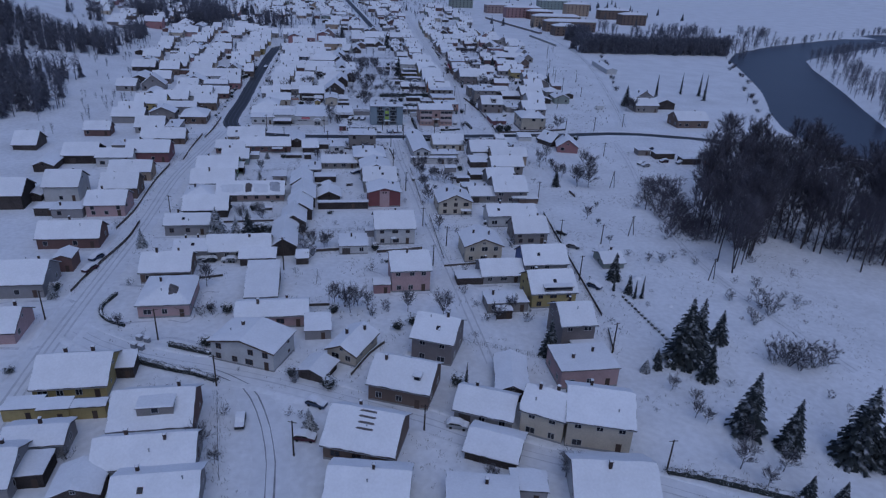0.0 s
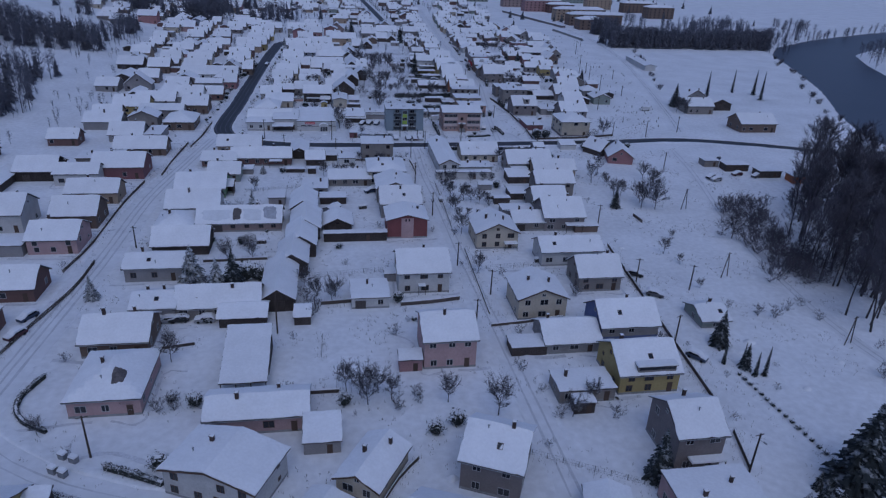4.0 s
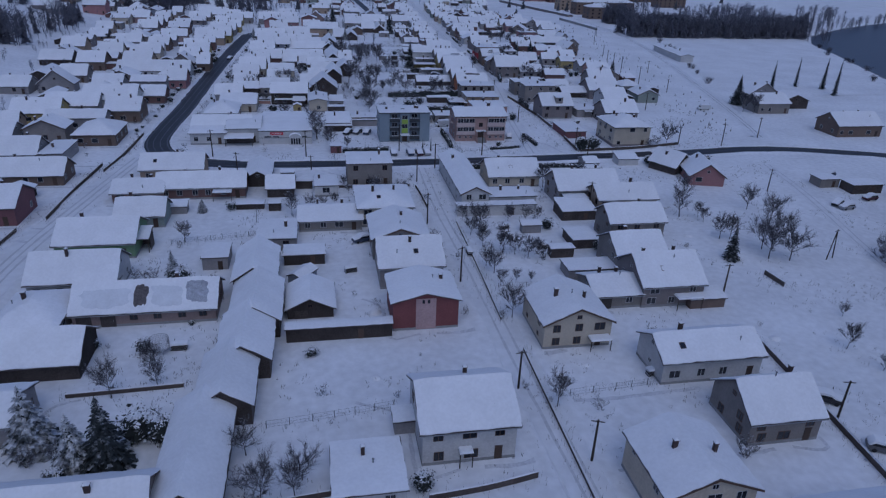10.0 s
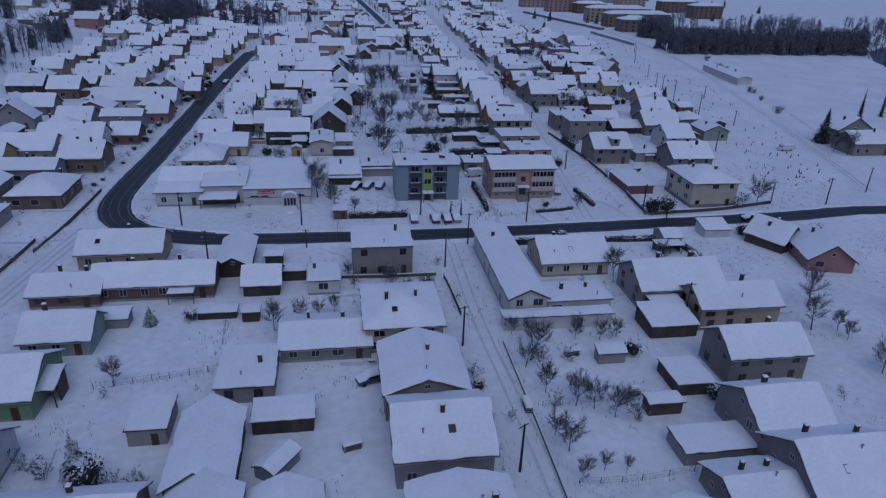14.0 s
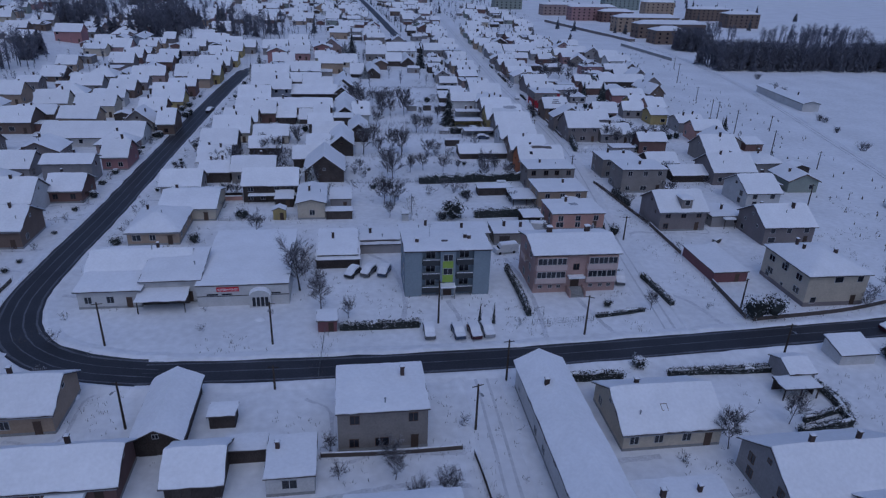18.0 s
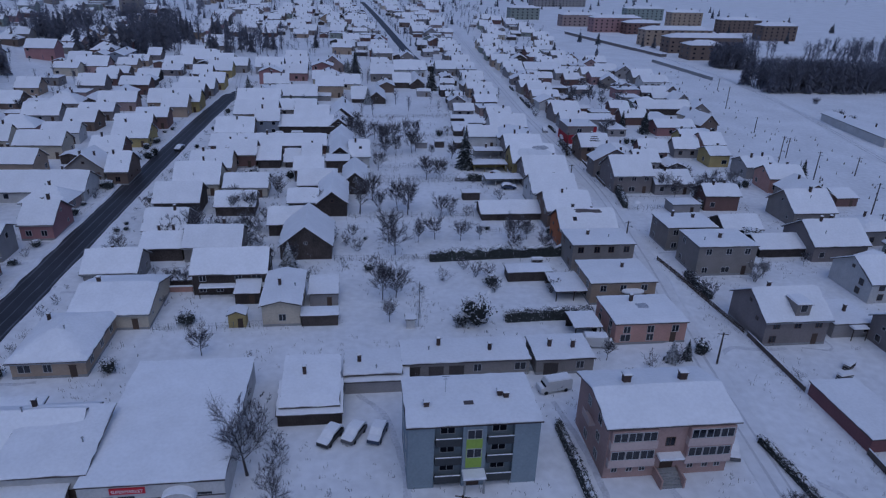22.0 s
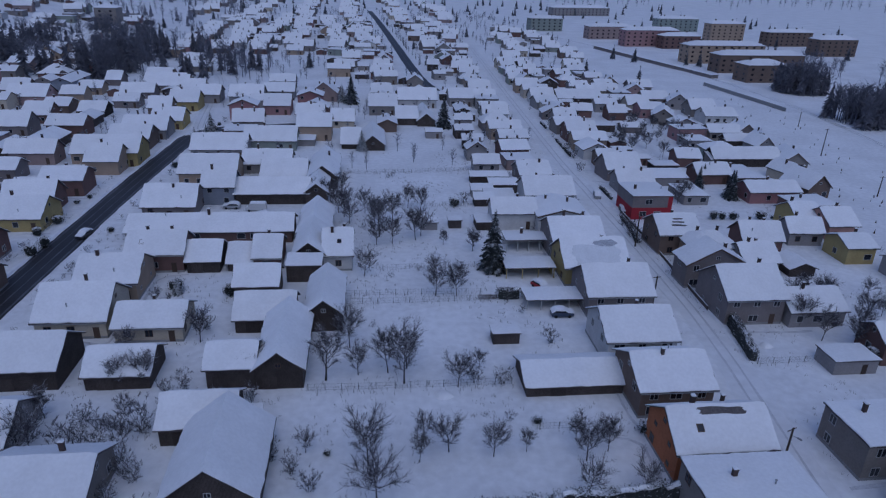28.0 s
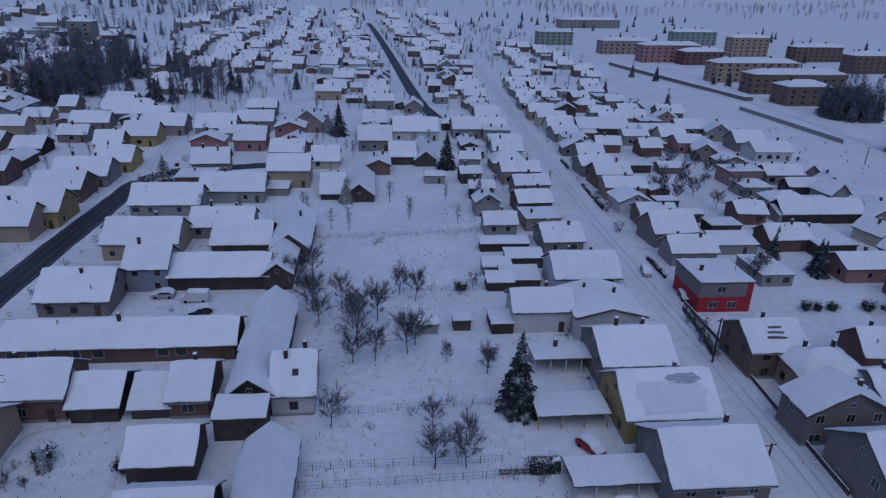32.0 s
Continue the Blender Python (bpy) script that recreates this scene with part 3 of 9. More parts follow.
def house(x, y, w, d, h, roof="gx", wall="grey", rot=0, pitch=None, st=1, gar=0, opn=0, what="", fine=True, chim=None, label="", blank=False, far=False):
    """A building under snow: x, y middle; w across, d deep, h to the eaves; roof gx ridge across, gy ridge along, h hipped, f flat, s lean-to."""
    count[0] += 1
    seed = count[0]
    r = random.Random(seed)
    if pitch is None:
        pitch = 22
        if roof == "gx" and d > 9:  # steep village roofs over shallower houses
            pitch, cut = (28, 30, 32, 34)[seed % 4], 0.18 * d
            x, y, d = x + math.sin(radians(rot)) * cut / 2, y - math.cos(radians(rot)) * cut / 2, d - cut
    near = -62 < x < 100 and 85 < y < 480
    small = w * d < 34 or (h < 2.5 and roof in "fs")
    if not what:
        what = "barn" if wall == "wood" and not small else "shed" if small else "house"
        if gar and roof == "f":
            what = "garage"
    shape = {"gx": "gabled", "gy": "gabled", "h": "hipped", "f": "flat", "s": "lean-to"}[roof]
    z0 = ground_z(x, y)
    SINK[0] = pose(x, y, z0, 0, 0, rot) if far else None
    base = None if far else new(what)
    marks = (len(FAR_V), len(FAR_F))
    if base:
        base.matrix_basis = pose(x, y, z0, 0, 0, rot)
    words = WORDS.get(wall, wall)
    if base:
        tagged(base, label or f"{words} {what} with a {shape} roof under thick snow", what, "village buildings")
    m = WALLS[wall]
    tp = math.tan(radians(pitch))
    W, D, B = w / 2, d / 2, -0.6
    body = Lump()
    if roof == "gx":
        body.prism([(-D, B), (D, B), (D, h), (0, h + D * tp), (-D, h)], -W, W, "x")
    elif roof == "gy":
        body.prism([(-W, B), (W, B), (W, h), (0, h + W * tp), (-W, h)], -D, D, "y")
    elif roof == "s":
        body.prism([(-D, B), (D, B), (D, h + d * tp), (-D, h)], -W, W, "x")
    else:
        body.box(-W, W, -D, D, B, h)
    if opn and roof in "fs" and not far:
        hb = h + (d * tp if roof == "s" else 0)
        body = Lump().box(-W, W, D - 0.15, D, B, hb - 0.05).box(W - 0.15, W, -D * 0.3, D - 0.15, B, h)
        n = max(2, int(w / 2.6) + 1)
        for i in range(n):
            u = -W + 0.1 + (w - 0.2) * i / (n - 1)
            Lump().box(u - 0.08, u + 0.08, -D + 0.02, -D + 0.18, B, h).put("post", POLE if wall == "wood" else m, base)
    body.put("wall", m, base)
    if wall != "wood" and not small and near and not opn:
        Lump().box(-W - 0.03, W + 0.03, -D - 0.03, D + 0.03, B, 0.45).put("plinth", CONCRETE, base)
    over = 0.25 if roof == "f" or small else 0.5
    nn = (2, 2) if roof in ("gx", "gy") else (6, 6) if roof == "h" else (1, 1)
    sheet("roof", roof, w, d, h, pitch, over, 0.16, 0.0, ROOF, base, nn[0], nn[1], 0, seed)
    nu, nv = (max(4, min(16, int(w / 0.9))) // 2 * 2, max(4, min(16, int(d / 0.9))) // 2 * 2) if fine else (4, 4)
    deep = (0.34 if not small else 0.26) * r.uniform(0.85, 1.2)
    sheet("roof_snow", roof, w, d, h, pitch, over, deep, 0.16, ROOF_SNOW, base, nu, nv, 0.45, seed, "thick snow lying on the roof", True, 0.03)
    # openings
    word = "brown" if r.random() < 0.3 else "white"
    gang = [[], [], []]

    def window(key, u, z, side):
        if side == "b" or (side == "r" and x > 55) or (side == "l" and x < -12) or (not near and r.random() < 0.3):
            return
        fm, pm = WIN[key, word]
        at = {"f": pose(u, -D - 0.01, z), "b": pose(u, D + 0.01, z, 0, 0, 180), "l": pose(-W - 0.01, u, z, 0, 0, -90), "r": pose(W + 0.01, u, z, 0, 0, 90)}[side]
        if y > 480 and not far:
            k = len(gang[0])
            me = FAR_WIN[key, word]
            gang[0] += [tuple(at @ q.co) for q in me.vertices]
            gang[1] += [tuple(k + i for i in q.vertices) for q in me.polygons]
            gang[2] += [me.materials[q.material_index] for q in me.polygons]
            return
        if near:
            share("pane", pm, share("window", fm, base, at), pose(0, 0, 0))
        else:
            share("window", FAR_WIN[key, word], base, at)

    if blank:
        pass
    elif opn and roof in "fs":
        pass
    elif opn:
        share("barn_door", BARN_MESH, base, pose(0, -D - 0.01, 0) @ Matrix.Diagonal((min(1, w * 0.8 / 3.2), 1, min(1, h * 0.85 / 2.5), 1)), "closed double barn door")
    elif wall == "wood" and not small and st == 1:
        share("barn_door", BARN_MESH, base, pose(-w * 0.2, -D - 0.01, 0) @ Matrix.Diagonal((0.7, 1, min(0.85, h * 0.8 / 2.5), 1)))
        if roof == "gy":
            window("small", 0, h + 0.5, "f")
    elif small:
        if h > 1.9:
            share("door", DOOR_MESH, base, pose(W * 0.4, -D - 0.01, 0) @ Matrix.Diagonal((0.9, 1, 0.88, 1)))
    else:
        levels = [min(h - 0.95, 1.75)] if st == 1 else [1.35, h - 0.95]
        for k, z in enumerate(levels):
            n = max(1, int(w / 3.3))
            spots = [-W + w * (i + 0.5) / n + r.uniform(-0.25, 0.25) for i in range(n)]
            for i, u in enumerate(spots):
                if k == 0 and i < gar:
                    share("garage_door", GARAGE_MESH, base, pose(u, -D - 0.01, 0.0) @ Matrix.Diagonal((0.9, 1, min(1, h * 0.8 / 2.1), 1)))
                elif k == 0 and i == n - 1 and n > 2 and not gar:
                    share("door", DOOR_MESH, base, pose(u, -D - 0.02, 0.1))
                elif r.random() < 0.86 and fine or i == 0:
                    window("std" if r.random() < 0.75 else "wide", u, z, "f")
            for side in "lr":
                ns = max(1, int(d / 4.2))
                for i in range(ns):
                    if r.random() < 0.75 and fine:
                        window("std" if r.random() < 0.7 else "small", -D + d * (i + 0.5) / ns + r.uniform(-0.4, 0.4), z, side)
            if fine and k == 0:
                window("std", r.uniform(-0.3, 0.3) * w, z, "b")
        if roof == "gx" and D * tp > 1.7:
            for side in "lr":
                window("small", 0, h + D * tp * 0.38, side)
        if roof == "gy" and W * tp > 1.7:
            window("small", 0, h + W * tp * 0.38, "f")
        if roof == "gy" and fine and W * tp > 1.2:
            Lump().prism([(-W - 0.5, h - 0.5 * tp - 0.14), (0, h + W * tp - 0.14), (W + 0.5, h - 0.5 * tp - 0.14), (W + 0.5, h - 0.5 * tp + 0.04), (0, h + W * tp + 0.04), (-W - 0.5, h - 0.5 * tp + 0.04)], -D - 0.54, -D - 0.49, "y").put("barge_board", BROWN_FRAME, base)
    if near and wall != "wood" and not small and roof in ("gx", "h"):
        g = Lump()
        g.tube((-W - 0.4, -D - 0.58, h - 0.5 * tp + 0.02), (W + 0.4, -D - 0.58, h - 0.5 * tp + 0.02), 0.07, 0.07, 6)
        g.put("gutter", METAL, base)
    if gang[1]:
        me = bpy.data.meshes.new("window_set")
        me.from_pydata(gang[0], [], gang[1])
        mats = list(dict.fromkeys(gang[2]))
        for q in mats:
            me.materials.append(q)
        me.polygons.foreach_set("material_index", [mats.index(q) for q in gang[2]])
        tagged(share("window_set", me, base, pose(0, 0, 0)), kind="stuff")
    # chimneys
    n = chim if chim is not None else 0 if (small or (wall == "wood" and r.random() < 0.85)) else r.choice((1, 1, 1, 2))
    for i in range(n):
        u = r.uniform(-0.32, 0.32) * w if n == 1 else (-0.2 if i else 0.2) * w
        v = r.uniform(-0.12, 0.3) * d
        z = h + roof_height(roof, w, d, pitch, u, v) + 0.25
        s = r.uniform(0.85, 1.25)
        share("chimney", CHIMNEY_ALL, base, pose(u, v, z) @ Matrix.Diagonal((s, r.uniform(0.8, 1.1), r.uniform(0.8, 1.15), 1)))
    if near and not small and wall != "wood" and roof in ("gx", "h") and not blank and r.random() < 0.22:
        u, v = r.uniform(-0.3, 0.3) * w, -0.28 * d
        share("roof_window", FAR_WIN["small", "brown"], base, pose(u, v, h + roof_height(roof, w, d, pitch, u, v) + 0.16 + deep, pitch - 90) @ Matrix.Diagonal((1.1, 1, 1.5, 1)))
    if fine and not small and wall != "wood":
        if r.random() < 0.5:
            u, v = r.uniform(-0.4, 0.4) * w, r.uniform(-0.4, 0.1) * d
            share("vent_pipe", VENT, base, pose(u, v, h + roof_height(roof, w, d, pitch, u, v) + 0.35))
    SINK[0] = None
    if far and y < 755:
        own_house(what, f"{words} {what} with a {shape} roof under thick snow", x, y, z0, marks)
    if base:
        SIZES[base.name] = (w, d, h, roof, pitch)
        DEPTH[base.name] = (deep, seed)
    return base




def bare_patch(base, u0, u1, v0, v1, seed=1, mat=None, name="bare_roof_patch"):
    """A stretch of roof that the snow has slid from: ragged, lying just over the snow's edge."""
    w, d, h, roof, pitch = SIZES[base.name]
    deep, own = DEPTH[base.name]
    n, m = 44, 7
    cu, cv, hu, hv = (u0 + u1) / 2, (v0 + v1) / 2, (u1 - u0) / 2, (v1 - v0) / 2
    v, f = [], []

    def lay(u, q, lift):
        return (u, q, h + roof_height(roof, w, d, pitch, u, q) + lift + deep * (1 + 0.45 * noise.noise(Vector((u * 0.35 + own * 3.7, q * 0.35 + own * 1.3, 0)))))

    for j in range(m + 1):
        for i in range(n):
            a = 2 * math.pi * i / n
            c, e = math.cos(a), math.sin(a)
            k = 1 / max(abs(c), abs(e)) ** 0.75
            k *= 0.86 + 0.22 * noise.noise(Vector((c * 1.6, e * 1.6, seed * 2.3))) + 0.13 * noise.noise(Vector((c * 6, e * 6, seed)))
            t = (j / m) ** 0.8
            v.append(lay(cu + hu * c * k * t, cv + hv * e * k * t, 0.2 if j < m else 0.02))
    for j in range(m):
        for i in range(n):
            a, c = j * n + i, j * n + (i + 1) % n
            f.append((a, c, c + n, a + n)[::-1])
    if f:
        tagged(solid(name, v, f, mat or TILE, base, label="patch of bare roof tiles where snow has slid off"), kind="stuff")


def oval_canopy(base, u, w, depth, h):
    """An oval roof over a balcony, thick with snow."""
    W, D, H, roof, pitch = SIZES[base.name]
    y = -D / 2 - depth * 0.35
    n = 20
    for nm, z0, z1, mat, k, label in (("canopy", h - 0.12, h, ROOF, 1.0, "oval balcony roof"), ("canopy_snow", h, h + 0.35, ROOF_SNOW, 0.97, "thick oval cap of snow")):
        v, f = [], []
        for z, s in ((z0, k), (z1 - 0.1, k), (z1, k * 0.8)):
            v += [(u + s * w / 2 * math.cos(2 * math.pi * i / n), y + s * depth / 2 * math.sin(2 * math.pi * i / n), z) for i in range(n)]
        for r0 in (0, n):
            f += [(r0 + i, r0 + (i + 1) % n, r0 + n + (i + 1) % n, r0 + n + i) for i in range(n)]
        f += [tuple(range(n - 1, -1, -1)), tuple(range(2 * n, 3 * n))]
        solid(nm, v, f, mat, base, label=label)


def dormer(base, u, v, w, d, h, strip=False):
    """A small flat-topped or gabled box on the front slope, with its window and snow."""
    W, D, H, roof, pitch = SIZES[base.name]
    z = H + roof_height(roof, W, D, pitch, u, v)
    b = Lump().box(u - w / 2, u + w / 2, v - d / 2, v + d / 2, z - 1.0, z + h).put("dormer", WALLS["greybrown"], base)
    Lump().box(u - w / 2 - 0.2, u + w / 2 + 0.2, v - d / 2 - 0.25, v + d / 2, z + h, z + h + 0.1).put("dormer_roof", ROOF, b)
    Lump().box(u - w / 2 - 0.2, u + w / 2 + 0.2, v - d / 2 - 0.25, v + d / 2, z + h + 0.1, z + h + 0.42, 0.12).put("dormer_snow", ROOF_SNOW, b)
    if strip:
        # dark strip laid on the front in place of a loggia recess's shade
        Lump().box(u - w / 2 + 0.25, u + w / 2 - 0.25, v - d / 2 - 0.04, v - d / 2 - 0.003, z + h * 0.3, z + h - 0.08).put("dormer_glazing", GLASS, b)
        return
    share("dormer_window", FAR_WIN["std", "white"], b, pose(u, v - d / 2 - 0.02, z + h * 0.55))


def porch(base, u, w, depth=1.8, h=2.4):
    """A lean-to porch roof on two posts before the front wall."""
    W, D, H, roof, pitch = SIZES[base.name]
    D = D / 2
    b = Lump().box(u - w / 2, u + w / 2, -D - depth, -D - 0.01, h, h + 0.1).put("porch_roof", ROOF, base)
    Lump().box(u - w / 2, u + w / 2, -D - depth - 0.05, -D - 0.01, h + 0.1, h + 0.4, 0.1).put("porch_snow", ROOF_SNOW, b)
    for s in (-1, 1):
        x = u + s * (w / 2 - 0.1)
        Lump().box(x - 0.06, x + 0.06, -D - depth + 0.05, -D - depth + 0.17, -0.2, h).put("porch_post", POLE, base)


# the houses, barns and sheds, from the near end of the village to the far one
house(-50.8, 122.9, 13.4, 14.5, 3.2, "gx", "yellow")
house(-42.7, 124.3, 4.1, 4.6, 2.6, "s", "wood", pitch=12)
house(-57.6, 111.8, 6.4, 3.7, 2.6, "f", "yellow")
house(-51.5, 110.7, 5.2, 3.4, 2.8, "f", "yellow")
house(-45.8, 110.5, 6.4, 2.3, 2.6, "f", "yellow")
house(-32.4, 107.6, 13.7, 14.4, 4.2, "gx", "brick")
house(-31.7, 96.5, 16.1, 10.1, 3.5, "gx", "grey")
house(-28.2, 87.6, 12.9, 10.3, 3.5, "gx", "grey")
house(-41.0, 89.9, 7.3, 6.6, 3.0, "gy", "wood")
house(-49.8, 95.0, 4.6, 5.8, 2.6, "f", "wood")
house(-51.5, 102.3, 9.8, 6.6, 3.2, "gx", "grey")
house(-55.0, 96.1, 6.5, 13.4, 3.2, "gx", "grey")
house(-72.8, 143.9, 7.8, 13.1, 3.0, "gx", "pink")
house(15.3, 113.6, 12.4, 13.3, 4.2, "gx", "brown", rot=-23)
house(6.5, 98.2, 12.9, 14.4, 3.5, "gx", "brown", rot=-21)
house(5.8, 85.4, 13.2, 10.5, 3.0, "gx", "yellow", rot=-12)
house(30.4, 103.8, 11.2, 10.3, 3.1, "gx", "grey", rot=-25, gar=1)
house(37.4, 112.3, 6.3, 12.6, 2.8, "gy", "wood", rot=-12)
house(41.2, 99.0, 8.2, 9.9, 5.7, "gx", "cream", rot=-31, st=2)
house(50.6, 97.2, 11.9, 14.5, 6.2, "gx", "cream", rot=-18, st=2)
house(53.9, 114.0, 12.9, 9.7, 4.5, "f", "pink", st=1)
house(29.3, 92.5, 9.5, 8.2, 2.0, "gx", "wood", rot=-27)
house(24.0, 80.1, 11.8, 6.5, 3.0, "f", "grey", rot=-12)
house(32.4, 81.6, 6.1, 4.7, 2.6, "f", "grey", rot=-12)
house(46.9, 81.6, 13.8, 14.5, 3.0, "gx", "white", rot=-10)
house(-17.2, 128.5, 15.0, 9.3, 4.8, "gy", "white", rot=-25, pitch=12, st=2)
house(4.6, 127.6, 7.0, 10.4, 3.0, "gy", "cream", rot=-31, pitch=26)
house(-3.2, 120.1, 6.0, 6.0, 1.9, "gy", "wood", rot=-29, pitch=18)
house(24.4, 127.7, 9.2, 13.2, 5.8, "gx", "slate", rot=-25, st=2)
house(-13.9, 143.2, 16.4, 7.8, 3.4, "gx", "pink")
house(-3.2, 136.2, 5.9, 5.7, 2.4, "s", "grey", pitch=12)
house(-17.4, 157.9, 8.1, 14.5, 2.2, "s", "wood", pitch=12, opn=1)
house(-42.9, 170.7, 12.3, 12.7, 3.4, "gx", "brown")
house(-39.6, 153.4, 11.7, 14.3, 3.7, "h", "pink", pitch=24)
house(-74.0, 193.5, 16.4, 11.4, 3.4, "gx", "brick")
house(-70.6, 218.9, 11.7, 13.2, 4.0, "gx", "pink", st=2)
house(-81.8, 214.5, 9.2, 6.3, 2.8, "f", "grey")
house(-88.2, 233.7, 10.8, 14.5, 5.3, "gx", "white", st=2)
house(-39.6, 215.5, 13.7, 11.4, 2.8, "gx", "wood")
house(-43.6, 226.2, 9.4, 11.5, 3.0, "h", "grey", pitch=24)
house(-42.8, 199.9, 12.9, 8.5, 3.6, "gx", "grey")
house(-26.7, 230.0, 22.5, 11.7, 2.7, "gx", "pinkbrown", gar=2)
house(-40.9, 240.7, 14.5, 12.6, 3.4, "gx", "white")
house(-41.5, 257.6, 14.7, 14.1, 3.4, "gx", "green")
house(-13.3, 188.6, 7.2, 18.6, 3.1, "gy", "wood", pitch=33, opn=1)
house(-11.0, 202.3, 7.2, 12.0, 3.5, "gy", "wood", pitch=33, blank=True)
house(-9.4, 213.0, 7.6, 13.0, 3.6, "gy", "wood", pitch=33, blank=True)
house(-8.6, 224.4, 7.8, 13.6, 3.5, "gy", "wood", pitch=33, blank=True)
house(-9.6, 238.0, 7.3, 13.4, 3.8, "gy", "wood", pitch=33)
house(0.2, 227.5, 7.8, 8.8, 1.9, "gy", "wood", pitch=26)
house(-25.6, 182.5, 17.2, 10.6, 3.0, "gx", "greybrown")
house(-38.7, 181.1, 8.7, 8.1, 3.3, "gx", "grey")
house(-20.1, 176.6, 9.6, 6.5, 2.4, "gx", "wood", opn=1)
house(-7.8, 175.1, 3.4, 3.9, 1.9, "s", "wood", pitch=12)
house(19.0, 238.2, 11.9, 12.1, 4.5, "gx", "grey", pitch=28)
house(18.4, 251.1, 11.4, 12.5, 4.6, "gy", "greybrown", pitch=20, st=2)
house(17.1, 269.2, 12.4, 14.5, 4.6, "h", "cream", pitch=18, st=2)
house(19.9, 191.2, 12.0, 11.6, 5.4, "gx", "white", pitch=29, st=2)
house(12.7, 193.2, 3.1, 3.1, 1.9, "f", "grey")
house(7.0, 183.5, 8.4, 8.8, 2.5, "f", "white", gar=1)
house(21.1, 160.4, 10.2, 11.2, 6.4, "gx", "pink", pitch=27, st=2)
house(13.4, 155.7, 4.4, 2.7, 2.6, "s", "pinkred", pitch=12)
house(43.0, 214.5, 11.5, 11.4, 4.7, "gy", "cream", pitch=24, st=2)
house(60.4, 202.4, 16.4, 10.2, 4.1, "gx", "white", st=1)
house(62.6, 187.6, 10.6, 9.2, 4.1, "gx", "greybrown", pitch=36, st=2)
house(44.6, 176.7, 11.0, 10.6, 5.2, "gy", "cream", st=2)
house(59.9, 165.4, 12.4, 12.3, 4.9, "gx", "blue", st=2)
house(47.2, 163.5, 11.6, 11.6, 2.5, "gx", "grey")
house(37.9, 159.7, 7.3, 4.5, 1.9, "f", "wood")
house(57.1, 150.2, 11.8, 13.7, 4.5, "gx", "yellow", st=2)
house(44.5, 145.0, 10.6, 6.3, 2.6, "f", "greybrown")
house(42.9, 140.0, 3.8, 2.6, 2.2, "f", "wood")
house(56.2, 129.5, 7.9, 12.3, 7.0, "gx", "slate", st=2)
house(65.7, 227.0, 12.0, 14.5, 4.4, "gx", "slate", st=2)
house(72.1, 219.8, 6.9, 3.2, 1.9, "s", "brown", pitch=12)
house(55.2, 224.6, 9.0, 8.9, 2.7, "gx", "greybrown", gar=1)
house(65.1, 237.8, 10.2, 12.8, 4.6, "gx", "greybrown", st=2)
house(71.4, 252.4, 12.8, 10.3, 5.1, "gx", "greybrown", st=2)
house(55.6, 234.2, 11.1, 5.0, 1.9, "f", "grey")
house(59.0, 249.0, 5.8, 6.7, 1.9, "f", "wood")
house(52.3, 242.9, 5.0, 2.3, 1.9, "f", "wood")
house(49.6, 255.9, 4.5, 2.0, 1.9, "s", "grey", pitch=12)
house(39.6, 285.2, 6.7, 31.6, 4.6, "gy", "white", pitch=26, st=2)
house(54.2, 292.5, 13.9, 13.6, 3.1, "gx", "cream", gar=0)
house(49.4, 273.5, 11.9, 6.7, 3.0, "f", "white")
house(44.3, 267.4, 19.4, 2.5, 2.4, "f", "white")
house(76.4, 267.2, 15.0, 8.4, 4.4, "gx", "tan", pitch=30, st=2)
house(69.5, 276.2, 16.2, 11.2, 4.3, "gx", "grey", pitch=30, st=2)
house(63.4, 264.6, 8.4, 6.6, 2.3, "s", "wood", pitch=8)
house(64.9, 269.0, 5.6, 3.2, 3.1, "f", "wood")
house(15.6, 294.5, 11.7, 10.4, 6.0, "f", "greybrown", st=2)
house(-13.2, 297.7, 6.1, 13.2, 2.5, "gy", "wood", pitch=28)
house(-35.3, 302.4, 15.5, 11.4, 3.4, "gx", "tan")
house(-40.4, 285.6, 11.4, 8.4, 2.7, "gx", "brick", pitch=24)
house(-26.0, 287.6, 20.6, 9.1, 3.1, "gx", "brick", st=1)
house(-7.2, 287.4, 6.5, 9.1, 2.4, "gx", "wood", gar=1)
house(4.1, 286.0, 5.7, 7.3, 2.7, "f", "white")
house(-1.9, 289.9, 5.0, 2.8, 1.9, "f", "wood")
house(-6.7, 256.4, 8.0, 10.5, 2.5, "f", "grey")
house(4.6, 265.5, 13.8, 9.9, 2.5, "gx", "greybrown", pitch=18)
house(-1.0, 246.4, 8.0, 4.8, 2.0, "f", "wood")
house(-18.0, 246.9, 4.8, 6.7, 2.4, "f", "grey")
house(-36.5, 270.7, 10.0, 9.5, 2.9, "gx", "greenish")
house(-30.2, 365.8, 10.7, 14.0, 3.1, "h", "tan", pitch=24)
house(-25.8, 379.8, 12.6, 14.5, 3.1, "gx", "cream", pitch=16)
house(-30.9, 394.4, 9.8, 10.7, 3.2, "gx", "grey")
house(-24.4, 405.0, 8.2, 8.6, 3.0, "gx", "wood")
house(-14.0, 406.0, 11.4, 12.2, 3.5, "gx", "greybrown")
house(-7.9, 390.7, 13.5, 11.9, 4.5, "gx", "wood", st=2)
house(2.9, 378.5, 6.5, 12.9, 4.2, "gy", "cream", pitch=14)
house(9.9, 381.6, 5.2, 5.2, 2.5, "s", "grey", pitch=12)
house(9.5, 373.1, 6.3, 2.9, 1.9, "f", "wood")
house(5.3, 407.0, 10.8, 14.1, 3.3, "gy", "wood", pitch=38)
